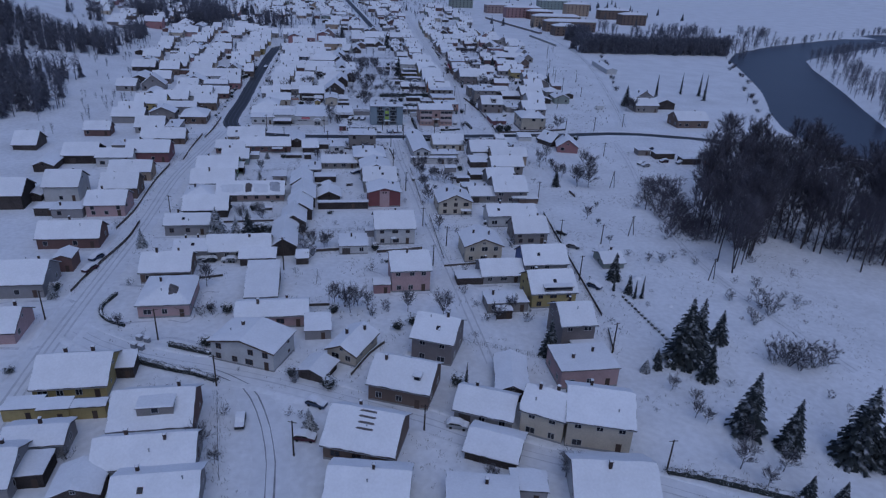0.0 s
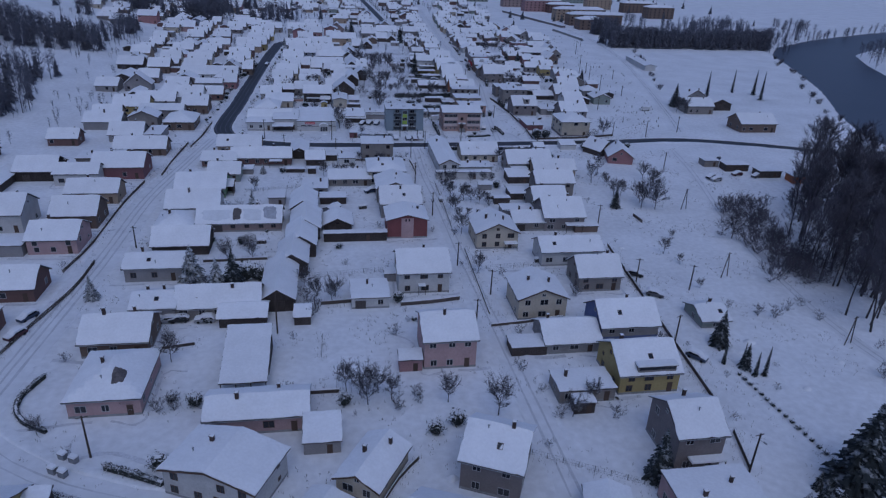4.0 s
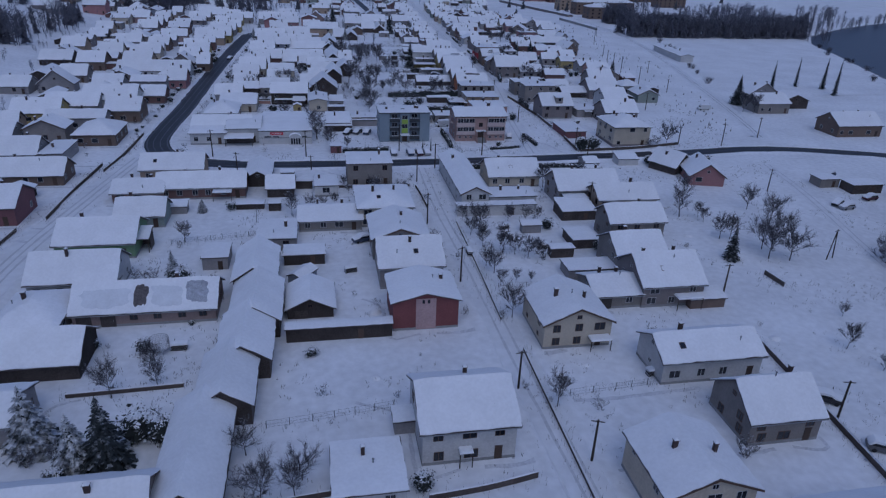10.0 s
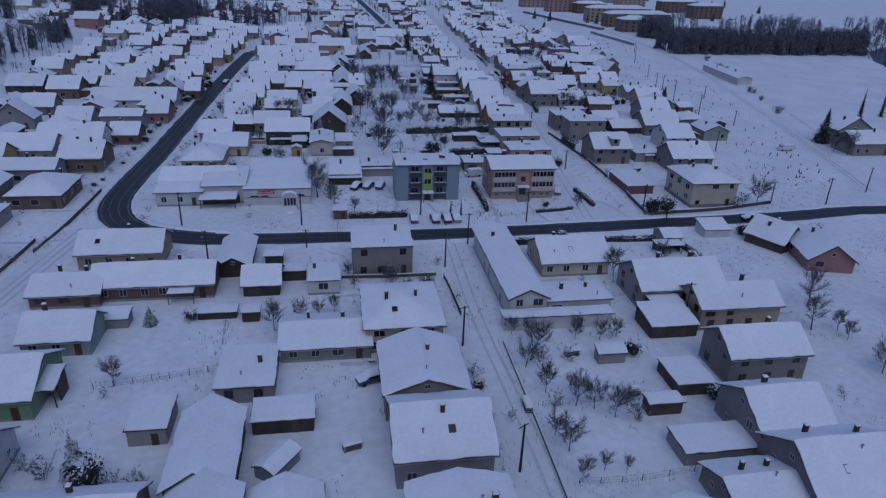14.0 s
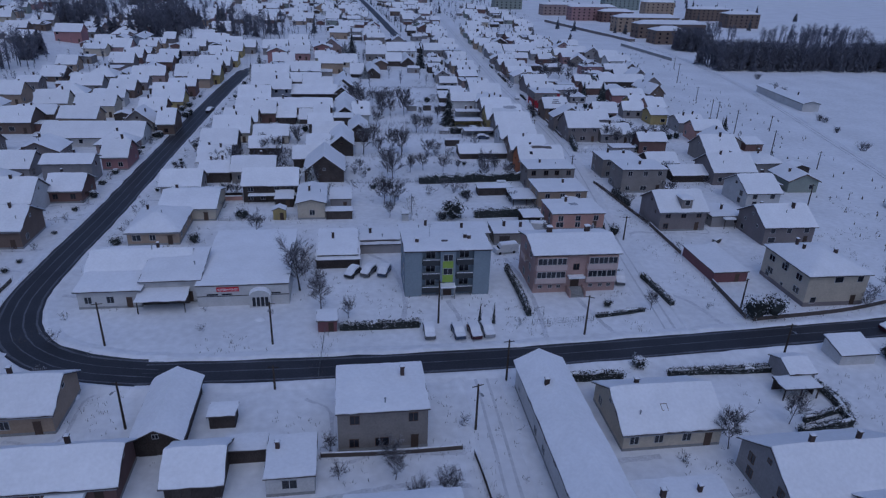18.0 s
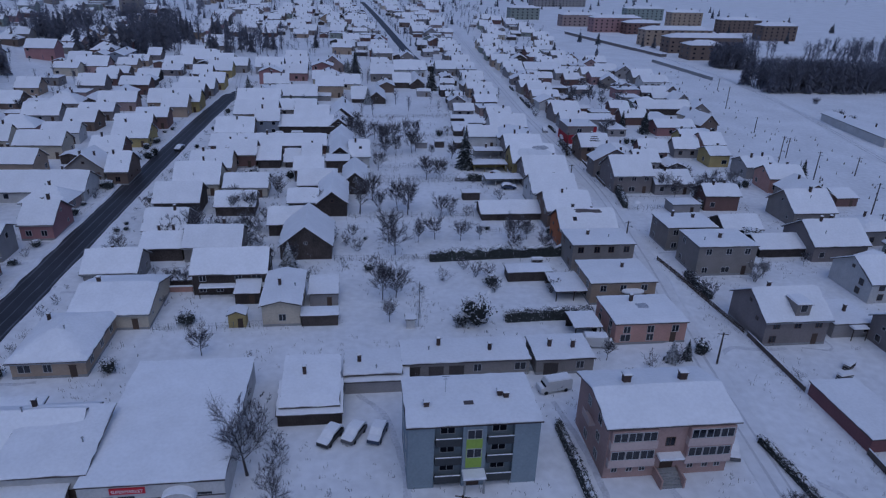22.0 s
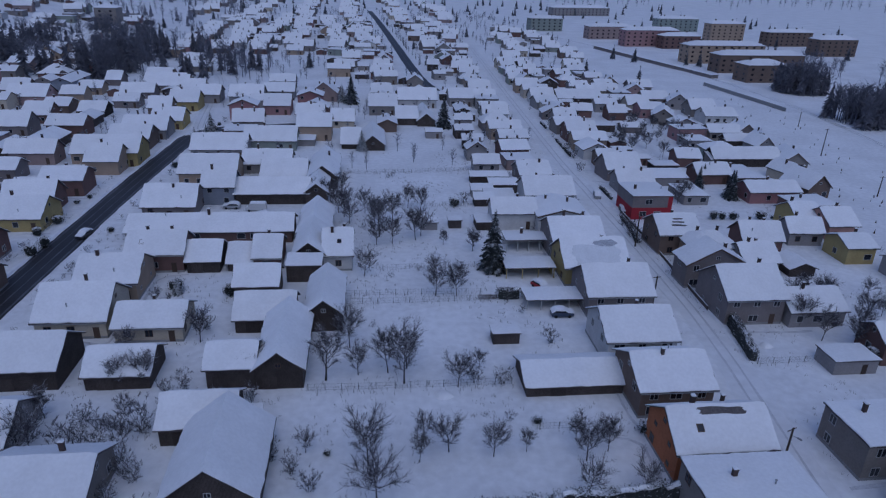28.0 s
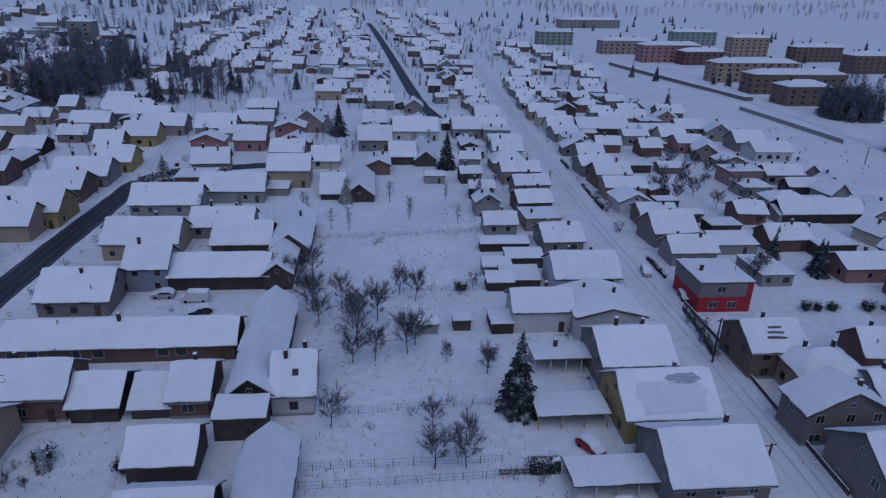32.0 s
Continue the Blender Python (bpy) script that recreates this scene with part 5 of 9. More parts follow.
# ---- buildings of their own kind ----
def block_of_flats(x, y):
    """Three storeys, blue-grey, with a green stair strip, two stacks of balconies and a porch."""
    base = new("apartment_block")
    base.matrix_basis = pose(x, y, 0)
    tagged(base, "three-storey grey-blue apartment block with green stair strip and dark balconies", "apartment block", "village buildings")
    W, D, H = 8.1, 4.9, 9.2
    blue, green = shader("grey_blue_plaster", (0.24, 0.29, 0.33), 0.85, spread=0.12, small=3), shader("lime_plaster", (0.3, 0.42, 0.08), 0.85, spread=0.12, small=3)
    Lump().box(-W, -4.9, -D, D, -0.5, H).box(4.9, W, -D, D, -0.5, H).box(-4.9, 4.9, -D + 0.9, D, -0.5, H).box(-1.45, 1.45, -D, -D + 0.9, -0.5, H).put("wall", blue, base)
    Lump().box(-1.0, 1.0, -D - 0.05, -D - 0.003, 2.9, 7.3).put("stair_panel", green, base, "lime green panel between the stair windows")
    sheet("roof", "f", 2 * W, 2 * D, H, 0, 0.25, 0.2, 0, ROOF, base, 1, 1, 0, 1)
    sheet("roof_snow", "f", 2 * W, 2 * D, H, 0, 0.2, 0.35, 0.2, ROOF_SNOW, base, 14, 8, 0.35, 401, "", True)
    rail = shader("balcony_panel", (0.05, 0.055, 0.06), 0.6, spread=0.2)
    for k in range(3):
        z = 1.0 + 2.85 * k
        for s in (-1, 1):
            b = Lump().box(s * 3.2 - 1.6, s * 3.2 + 1.6, -D - 0.35, -D + 0.9, z - 0.15, z).box(s * 3.2 - 1.6, s * 3.2 + 1.6, -D - 0.35, -D - 0.29, z, z + 1.0)
            b.box(s * 3.2 - 1.6, s * 3.2 - 1.54, -D - 0.29, -D + 0.2, z, z + 1.0).box(s * 3.2 + 1.54, s * 3.2 + 1.6, -D - 0.29, -D + 0.2, z, z + 1.0)
            bo = b.put("balcony", rail, base)
            Lump().box(s * 3.2 - 1.6, s * 3.2 + 1.6, -D - 0.37, -D - 0.27, z + 1.0, z + 1.1, 0.02).put("rail_snow", ROOF_SNOW, bo)
            f, p = WIN["wide", "white"]
            share("pane", p, share("window", f, base, pose(s * 3.2, -D + 0.88, z + 1.55)), pose(0, 0, 0))
        if k:
            f, p = WIN["wide", "white"]
            share("pane", p, share("window", f, base, pose(0, -D - 0.06, z + 1.3)), pose(0, 0, 0))
        for s, turn in ((-1, -90), (1, 90)):
            for v in (-2.2, 2.2):
                f, p = WIN["std", "white"]
                share("pane", p, share("window", f, base, pose(s * (W + 0.01), v, z + 1.3, 0, 0, turn)), pose(0, 0, 0))
    porch = Lump().box(-1.4, 1.4, -D - 1.7, -D, 2.3, 2.45).put("porch_roof", CONCRETE, base)
    Lump().box(-1.45, 1.45, -D - 1.75, -D, 2.45, 2.72, 0.08).put("porch_snow", ROOF_SNOW, porch)
    for s in (-1.2, 1.2):
        Lump().box(s - 0.12, s + 0.12, -D - 1.6, -D - 1.4, -0.2, 2.3).put("porch_post", CONCRETE, base)
    share("door", DOOR_MESH, base, pose(0, -D - 0.02, 0.1) @ Matrix.Diagonal((1.6, 1, 1, 1)))
    for u, v in ((-5.6, -1.4), (3.9, 0.2), (4.6, -0.3)):
        c = share("chimney", CHIMNEY, base, pose(u, v, H + 0.2))
        share("snow_cap", CHIMNEY_SNOW, c, pose(0, 0, 0))
    Lump().box(-0.9, 0.3, -1.6, -0.9, H + 0.3, H + 0.75).put("roof_hatch", ROOF, base)
    Lump().tube((-2.9, 1.2, H), (-2.9, 1.2, H + 3.4), 0.03, 0.02, 5).box(-3.4, -2.4, 1.18, 1.22, H + 3.0, H + 3.05).box(-3.2, -2.6, 1.18, 1.22, H + 2.6, H + 2.65).put("aerial", METAL, base)


def pink_block(x, y):
    base = new("apartment_house")
    base.matrix_basis = pose(x, y, 0)
    tagged(base, "three-storey pink apartment house with pale bay bands and entrance stairs", "apartment house", "village buildings")
    W, D, H = 8.3, 5.6, 8.2
    pink, pale = shader("dusty_pink_plaster", (0.42, 0.29, 0.26), 0.85, spread=0.14, small=3), shader("pale_pink_plaster", (0.56, 0.45, 0.42), 0.85, spread=0.12, small=3)
    Lump().prism([(-D, -0.5), (D, -0.5), (D, H), (0, H + 1.5), (-D, H)], -W, W, "x").put("wall", pink, base)
    for s in (-1, 1):
        bay = Lump().box(s * 5.1 - 3.0, s * 5.1 + 3.0, -D - 0.7, -D, 2.3, H - 0.35).put("bay", pink, base)
        for z in (2.3, 5.05):
            Lump().box(s * 5.1 - 3.05, s * 5.1 + 3.05, -D - 0.78, -D, z, z + 1.15).put("band", pale, bay)
        for z in (4.15, 6.95):
            for u in (-1.9, 0, 1.9):
                f, p = WIN["wide", "white"]
                share("pane", p, share("window", f, base, pose(s * 5.1 + u, -D - 0.71, z)), pose(0, 0, 0))
        for u in (-1.8, 0.2, 1.9):
            f, p = WIN["small", "white"]
            share("pane", p, share("window", f, base, pose(s * 5.1 + u, -D - 0.01, 1.3)), pose(0, 0, 0))
        for z in (1.4, 4.2, 6.9):
            for v in (-2.5, 1.5):
                f, p = WIN["std", "white"]
                share("pane", p, share("window", f, base, pose(s * (W + 0.01), v, z, 0, 0, 90 * s)), pose(0, 0, 0))
        Lump().box(s * W + min(0, s * 0.9), s * W + max(0, s * 0.9), -1.2, 1.6, 4.8, 5.0).box(s * W + s * 0.86 - 0.04, s * W + s * 0.86 + 0.04, -1.2, 1.6, 5.0, 5.9).put("balcony", pale, base)
    f, p = WIN["std", "brown"]
    share("pane", p, share("window", f, base, pose(0, -D - 0.01, 5.4)), pose(0, 0, 0))
    sheet("roof", "gx", 2 * W, 2 * D, H, 15, 0.6, 0.18, 0, ROOF, base, 2, 2, 0, 1)
    sheet("roof_snow", "gx", 2 * W, 2 * D, H, 15, 0.58, 0.36, 0.18, ROOF_SNOW, base, 14, 8, 0.3, 402, "", True)
    for s in (-1, 1):
        c = share("chimney", CHIMNEY, base, pose(s * 3.9, 1.2, H + 1.6) @ Matrix.Diagonal((1.5, 1.3, 1.1, 1)))
        share("snow_cap", CHIMNEY_SNOW, c, pose(0, 0, 0))
    share("door", DOOR_MESH, base, pose(0, -D - 0.02, 1.2) @ Matrix.Diagonal((1.7, 1, 1, 1)))
    Lump().box(-1.6, 1.6, -D - 1.3, -D, 3.4, 3.55).box(-1.65, 1.65, -D - 1.35, -D, 3.55, 3.75, 0.06).put("porch_roof", ROOF_SNOW, base, "snow-covered porch roof")
    for i in range(6):
        Lump().box(-1.4, 1.4, -D - 0.6 - 0.32 * (i + 1), -D - 0.6 - 0.32 * i, -0.3, 1.1 - 0.18 * i).put("step", CONCRETE, base)
    Lump().box(-1.4, 1.4, -D - 0.6, -D, -0.3, 1.15).put("landing", CONCRETE, base)
    for s in (-1.5, 1.5):
        Lump().box(s - 0.12, s + 0.12, -D - 2.6, -D, -0.3, 1.5).put("stair_cheek", pink, base)


def shop(x, y):
    """The long hall with the red sign, its west wing and the lean-to between them."""
    base = new("supermarket")
    base.matrix_basis = pose(x, y, 0)
    tagged(base, "pale grey supermarket hall with red sign and arched entrance", "shop", "village buildings")
    pale = WALLS["white"]
    W, D, H = 8.1, 12.6, 4.0
    Lump().box(-W, W, -D, D, -0.5, H).put("wall", pale, base)
    sheet("roof", "f", 2 * W, 2 * D, H, 0, 0.15, 0.2, 0, ROOF, base, 1, 1, 0, 1)
    sheet("roof_snow", "f", 2 * W, 2 * D, H, 0, 0.15, 0.32, 0.2, ROOF_SNOW, base, 12, 14, 0.3, 403, "", True)
    Lump().box(-W - 0.04, W + 0.04, -D - 0.08, -D, 2.0, 2.12).put("cornice_strip", ROOF, base)
    sign = Lump().box(-4.6, -0.7, -D - 0.16, -D - 0.02, 3.0, 3.85).put("sign", SIGN_RED, base, "red sign with white lettering")
    fc = bpy.data.curves.new("lettering", "FONT")
    fc.body, fc.size, fc.align_x, fc.extrude = "SUPERMARKET", 0.62, "CENTER", 0.01
    fc.materials.append(SIGN_WHITE)
    tx = new("lettering_curve", fc)
    dg = bpy.context.evaluated_depsgraph_get()
    me = bpy.data.meshes.new_from_object(tx.evaluated_get(dg))
    me.name = "lettering"
    bpy.data.objects.remove(tx)
    if len(me.vertices):
        xs = [v.co.x for v in me.vertices]
        k = 3.5 / (max(xs) - min(xs))
        share("lettering", me, sign, pose(-2.65, -D - 0.18, 3.2, 90, 0, 0) @ Matrix.Diagonal((k, 1, 1, 1)))
    for u0, u1 in ((-6.4, -4.4), (-3.8, -2.0), (5.0, 6.6)):
        Lump().box(u0, u1, -D - 0.07, -D - 0.01, 2.25, 2.55).put("strip_window", GLASS, base)
    arch = Lump()
    pr = [(1.4 + 1.6 - 1.9 * math.cos(a), 2.2 + 1.25 * math.sin(a)) for a in [math.pi * i / 10 for i in range(11)]]
    arch.prism([(1.1, 0), (4.9, 0)] + pr[::-1], -D - 1.0, -D, "y")
    ent = arch.put("entrance", pale, base, "arched entrance porch")
    Lump().prism([(q[0], q[1] + 0.02) for q in pr] + [(q[0] * 1.0, q[1] + 0.3) for q in pr[::-1]], -D - 1.1, -D - 0.01, "y").put("porch_snow", ROOF_SNOW, ent, smooth=True)
    for i in range(4):
        Lump().box(1.65 + 0.75 * i, 2.2 + 0.75 * i, -D - 1.06, -D - 1.01, 0.25, 2.1).put("glass_door", GLASS, ent)
    house(x - 23.3, y - 3.9, 10.6, 16.0, 3.5, "s", "white", pitch=4, what="shop", chim=0, label="low pale shop wing with a glazed door")
    house(x - 12.95, y - 5.2, 9.9, 10.6, 4.5, "s", "white", pitch=7, what="shop", chim=0, label="middle wing of the shop with sloping snowy roof")
    lean = new("canopy")
    lean.matrix_basis = pose(x - 14.0, y - 12.6, 0)
    tagged(lean, "lean-to loading canopy with a snowy sheet roof", "canopy")
    sheet("roof", "s", 8.4, 3.8, 2.4, 8, 0.2, 0.12, 0, ROOF, lean, 1, 1, 0, 1)
    sheet("roof_snow", "s", 8.4, 3.8, 2.4, 8, 0.2, 0.24, 0.12, ROOF_SNOW, lean, 8, 6, 0.3, 404, "", True)
    for u in (-4, 4):
        for v in (-1.75, 1.75):
            Lump().box(u - 0.08, u + 0.08, v - 0.08, v + 0.08, -0.3, 2.42 + (v + 1.9) * 0.14).put("post", POLE, lean)
    Lump().box(-4.1, 4.1, 1.6, 1.74, -0.2, 2.75).put("back_wall", GARAGE, lean)


hb = house(19.3, 222.1, 11.1, 9.7, 5.4, "gy", "red", pitch=15, blank=True, label="dark red gabled house with a pale centre panel")
Lump().box(-1.7, 1.7, -4.92, -4.84, 0.1, 5.9).put("centre_panel", WALLS["pink"], hb, "pale pink centre panel")
for u in (-0.45, 0.45):
    Lump().box(u - 0.2, u + 0.2, -4.96, -4.93, 5.0, 5.7).put("slit_window", GLASS, hb)
hb = house(96.8, 500.8, 10.6, 11, 6.2, "f", "rednew", blank=True, chim=1, label="new bright red house with a grey upper storey")
Lump().box(-5.36, 5.36, -5.56, 5.56, 3.3, 6.15).put("upper_storey", WALLS["slate"], hb, "dark grey clad upper storey")
Lump().box(4.2, 5.4, -5.6, 5.6, 0, 6.18).put("corner_pier", WALLS["rednew"], hb)
for u, z in ((-2.2, 1.6), (1.6, 1.6), (-1.0, 4.9)):
    f, p = WIN["wide", "white"]
    share("pane", p, share("window", f, hb, pose(u, -5.58, z)), pose(0, 0, 0))
block_of_flats(30.1, 336.0)
pink_block(55.2, 336.4)
shop(-7.5, 342.8)
hb = house(104.2, 328.4, 12.6, 14.4, 6.6, "h", "cream", pitch=20, st=2, chim=3, label="two-storey cream house with a dark plinth and a hipped snowy roof")
Lump().box(-6.34, 6.34, -7.24, 7.24, -0.4, 0.9).put("plinth", WALLS["slate"], hb, "dark grey plinth")
f, p = WIN["wide", "white"]
for v, z in ((-4.4, 2.3), (4.2, 2.3), (-4.4, 5.0), (0.2, 5.0), (4.4, 5.0)):
    share("pane", p, share("window", f, hb, pose(-6.33, v, z, 0, 0, -90)), pose(0, 0, 0))
house(197, 334.6, 18, 12, 4.2, "gx", "brown", pitch=30, what="inn", label="brown timber inn with a steep snowy roof")
house(187, 370, 14, 11, 4.2, "gx", "greybrown", pitch=28)
house(203, 378, 12, 10, 3.4, "gy", "wood")
house(192, 384, 14, 9, 5, "gy", "grey", pitch=32)
house(206, 348, 12, 6, 2.8, "f", "grey")
house(153.4, 276, 9.5, 5, 2.3, "f", "wood", what="garage", gar=2)
house(163, 269, 9, 5, 2.3, "f", "wood", what="garage", gar=2)
house(145.5, 281, 6, 4.6, 2.2, "f", "greybrown", what="garage", gar=1)
house(172, 263, 7, 5, 2.4, "f", "orange", what="garage", gar=1)
house(-4.2, 383.6, 4.4, 6.0, 2.2, "s", "wood", pitch=10, chim=0, label="small dark lean-to shed beside the gabled house")
house(7.2, 413.4, 3.6, 6.4, 2.0, "s", "wood", pitch=14, chim=0, label="low dark lean-to against the timber barn")
house(25.4, 370.4, 1.5, 1.5, 1.7, "f", "white", chim=0, blank=True, what="hut", label="tiny white garden hut with a snow cap")
house(89.1, 339, 7.4, 13.4, 2.1, "f", "maroon", what="garage", gar=1)
house(7.7, 321.4, 3.2, 3.6, 2.0, "f", "maroon")
house(18.4, 355.4, 8.4, 6.5, 2.6, "f", "greybrown", what="garage", gar=2)
house(33, 357.6, 20, 6.5, 2.6, "f", "greybrown", what="garage", gar=3)
house(48.8, 357.5, 9.4, 7, 2.6, "f", "greybrown", what="garage", gar=1)
house(9.4, 350.5, 7.4, 10, 2.6, "s", "wood", pitch=7)


# ---- far quarters ----
FOOT = []
for o in scene.objects:
    if o.parent is None and o.type == "EMPTY" and o.get("group") == "village buildings":
        FOOT.append((o.location.x, o.location.y))
LANES = [smooth_line(p, 6) for p in (MAIN, [(-46, 318), (-45, 420), (-43, 510), (-40, 580), (-46, 650), (-50, 690)], [(68, 314), (80, 401), (87, 520), (93, 668), (104, 880)], [(58, 676), (49.5, 775), (45, 880), (33, 1130), (26, 1250)], [(158, 330), (190, 438), (228, 610), (233, 680), (212, 890), (150, 1120)], [(94, 672), (24, 682), (-5, 690)], [(-43, 310), (122, 312)])]


def clear(x, y, near=9.0, lane=7.5):
    if any((x - a) ** 2 + (y - b) ** 2 < near * near for a, b in FOOT):
        return False
    return not any((x - q.x) ** 2 + (y - q.y) ** 2 < lane * lane for ln in LANES for q in ln)


rr = random.Random(77)
MUTED = ["grey", "grey", "greybrown", "greybrown", "cream", "white", "tan", "slate", "slate", "brown", "pinkred", "brick", "pinkbrown", "greengrey"]


def row(x0, x1, y0, y1, gap, kind="gx", w=10.0, d=9.0, tones=MUTED, sheds=0.4):
    """A row of houses along a street, from one end to the other, with sheds behind some."""
    y = y0
    while y < y1:
        t = (y - y0) / max(1, y1 - y0)
        x = x0 + (x1 - x0) * t + rr.uniform(-1.5, 1.5) * (1 if y < 790 else 4)
        if clear(x, y):
            k = kind if rr.random() < 0.6 else rr.choice(["gx", "gy", "h", "f"])
            fine = y < 620
            house(x, y, w * rr.uniform(0.85, 1.2), d * rr.uniform(0.85, 1.15), rr.uniform(3.0, 4.6), k, rr.choice(tones), pitch=rr.choice([24, 28, 34, 38]) if k != "f" else 0, rot=rr.gauss(0, 3 if y < 700 else 7), st=1, fine=fine, chim=rr.choice([1, 1, 2]), far=y > 690)
            FOOT.append((x, y))
            if rr.random() < sheds:
                xs, ysd = x + rr.choice([-11, 11]), y + rr.uniform(-3, 3)
                if clear(xs, ysd, 8, 7):
                    house(xs, ysd, rr.uniform(5, 8), rr.uniform(4, 6), 2.4, rr.choice(["gx", "gy", "s", "f"]), rr.choice(["wood", "wood", "brick", "grey"]), pitch=16, fine=False, far=ysd > 690)
                    FOOT.append((xs, ysd))
        y += gap * rr.uniform(0.9, 1.15)


# open gardens, where the rows leave a gap
GARDENS = [(115, 491), (124, 494), (121, 504), (125, 513), (126, 565), (135, 562), (128, 578), (119, 580), (138, 578), (132, 604), (142, 600), (121, 608)]
FOOT.extend(GARDENS)
row(72, 82, 530, 770, 12.5)
row(99, 108, 470, 775, 12.0, d=8.5)
row(112, 120, 395, 780, 16, w=8, d=7, tones=["wood", "wood", "brick", "grey"])
row(140, 150, 390, 760, 13, tones=MUTED + ["tan", "yellow", "salmon"])
row(127, 134, 480, 770, 17, w=9, d=7, tones=["wood", "grey", "brick"])
row(60, 62, 540, 760, 15, w=7, d=6, tones=["wood", "grey"])
row(-60, -56, 385, 700, 15)
row(-78, -80, 215, 700, 17, w=12)
row(-96, -102, 330, 700, 19, w=11)
row(-116, -128, 480, 660, 24, w=10)
row(-22, -18, 560, 690, 15, w=12)
row(0, 6, 610, 690, 15)
row(30, 34, 620, 790, 16)
row(48, 50, 640, 790, 17, "gy", 8, 9)
for k in range(9):
    row(-95 + 24 * k, -110 + 24 * k, 815, 1080, 17, w=11, d=10)
for k in range(6):
    row(-150 + 52 * k, -170 + 55 * k, 1100, 1500, 26, w=14, d=12, sheds=0)
row(-150, -185, 690, 1010, 21, w=11)
row(-176, -222, 640, 1000, 24, w=12)
row(-205, -262, 700, 1040, 27, w=12, sheds=0.2)
row(-122, -150, 655, 800, 19, w=11)
row(-70, -100, 735, 810, 19, w=11)
row(8, 14, 725, 800, 17, w=11)
row(72, 78, 690, 800, 15, "gy", 9, 9)
row(122, 150, 790, 1020, 16)
row(170, 160, 800, 1000, 18)

far_me = bpy.data.meshes.new("far_houses")
far_me.from_pydata(FAR_V, [], FAR_F)
for m in FAR_MATS:
    far_me.materials.append(m)
far_me.polygons.foreach_set("material_index", FAR_M)
tagged(new("far_houses", far_me), "far quarters of snow-roofed village houses", "houses", kind="stuff")


def tenement(x, y, w, d, h, wall, rot=0):
    base = new("tenement")
    base.matrix_basis = pose(x, y, ground_z(x, y), 0, 0, rot)
    tagged(base, f"long {WORDS.get(wall, wall)} tenement block with a low snowy roof", "apartment block", "tenements by the railway")
    Lump().box(-w / 2, w / 2, -d / 2, d / 2, -1, h).put("wall", WALLS[wall], base)
    sheet("roof", "h", w, d, h, 20, 0.4, 0.2, 0, ROOF, base, 8, 8, 0, 1)
    sheet("roof_snow", "h", w, d, h, 20, 0.4, 0.4, 0.2, ROOF_SNOW, base, 24, 10, 0.3, int(x), "", True)
    # one strip of windows for each storey
    me = WIN["wide", "white"][1]
    for k in range(int(h // 3)):
        n = int(w // 5.5)
        spots = [pose(-w / 2 + w * (i + 0.5) / n, -d / 2 - 0.02, 1.7 + 3 * k) for i in range(n)]
        spots += [pose(-w / 2 - 0.02, v, 1.7 + 3 * k, 0, 0, -90) for v in (-d / 4, d / 4)]
        v, f = [], []
        for at in spots:
            q = len(v)
            v += [tuple(at @ e.co) for e in me.vertices]
            f += [tuple(q + i for i in e.vertices) for e in me.polygons]
        tagged(solid("window_strip", v, f, GLASS, base), kind="stuff")
    for u in (-w * 0.3, w * 0.2):
        share("chimney", CHIMNEY, base, pose(u, 0, h + d * 0.15) @ Matrix.Diagonal((1.6, 1.6, 1.6, 1)))


# yellow and maroon walls are toned down to tan and brown for haze
tenement(245, 962, 44, 12, 11, "pinkbrown", 8)
tenement(262, 908, 50, 12, 13, "pinkred", 8)
tenement(282, 894, 34, 12, 10, "brick", 8)
tenement(276, 808, 60, 13, 12, "tan", 6)
tenement(278, 765, 61, 13, 11, "brown", 5)
tenement(357, 962, 36, 12, 16, "tan", 8)
tenement(400, 930, 46, 12, 12, "brown", 8)
tenement(259, 727, 26, 14, 10, "brown", 5)
tenement(398, 862, 36, 14, 13, "brown", 8)
tenement(201, 1028, 34, 12, 12, "greengrey", 8)
tenement(352, 1058, 48, 12, 13, "greenish", 8)
tenement(307, 1262, 84, 16, 10, "grey", 12)
tenement(-175, 905, 16, 14, 16, "greybrown", 0)
house(219.2, 511.5, 44, 7.5, 3.4, "gx", "white", rot=84, what="clubhouse", fine=False, chim=2, pitch=16, label="long white clubhouse beside the snowy sports field")
house(221, 807, 5, 150, 1.9, "f", "slate", rot=10.2, what="platform", fine=False, chim=0, blank=True, label="long low snow-covered railway platform with a dark edge")



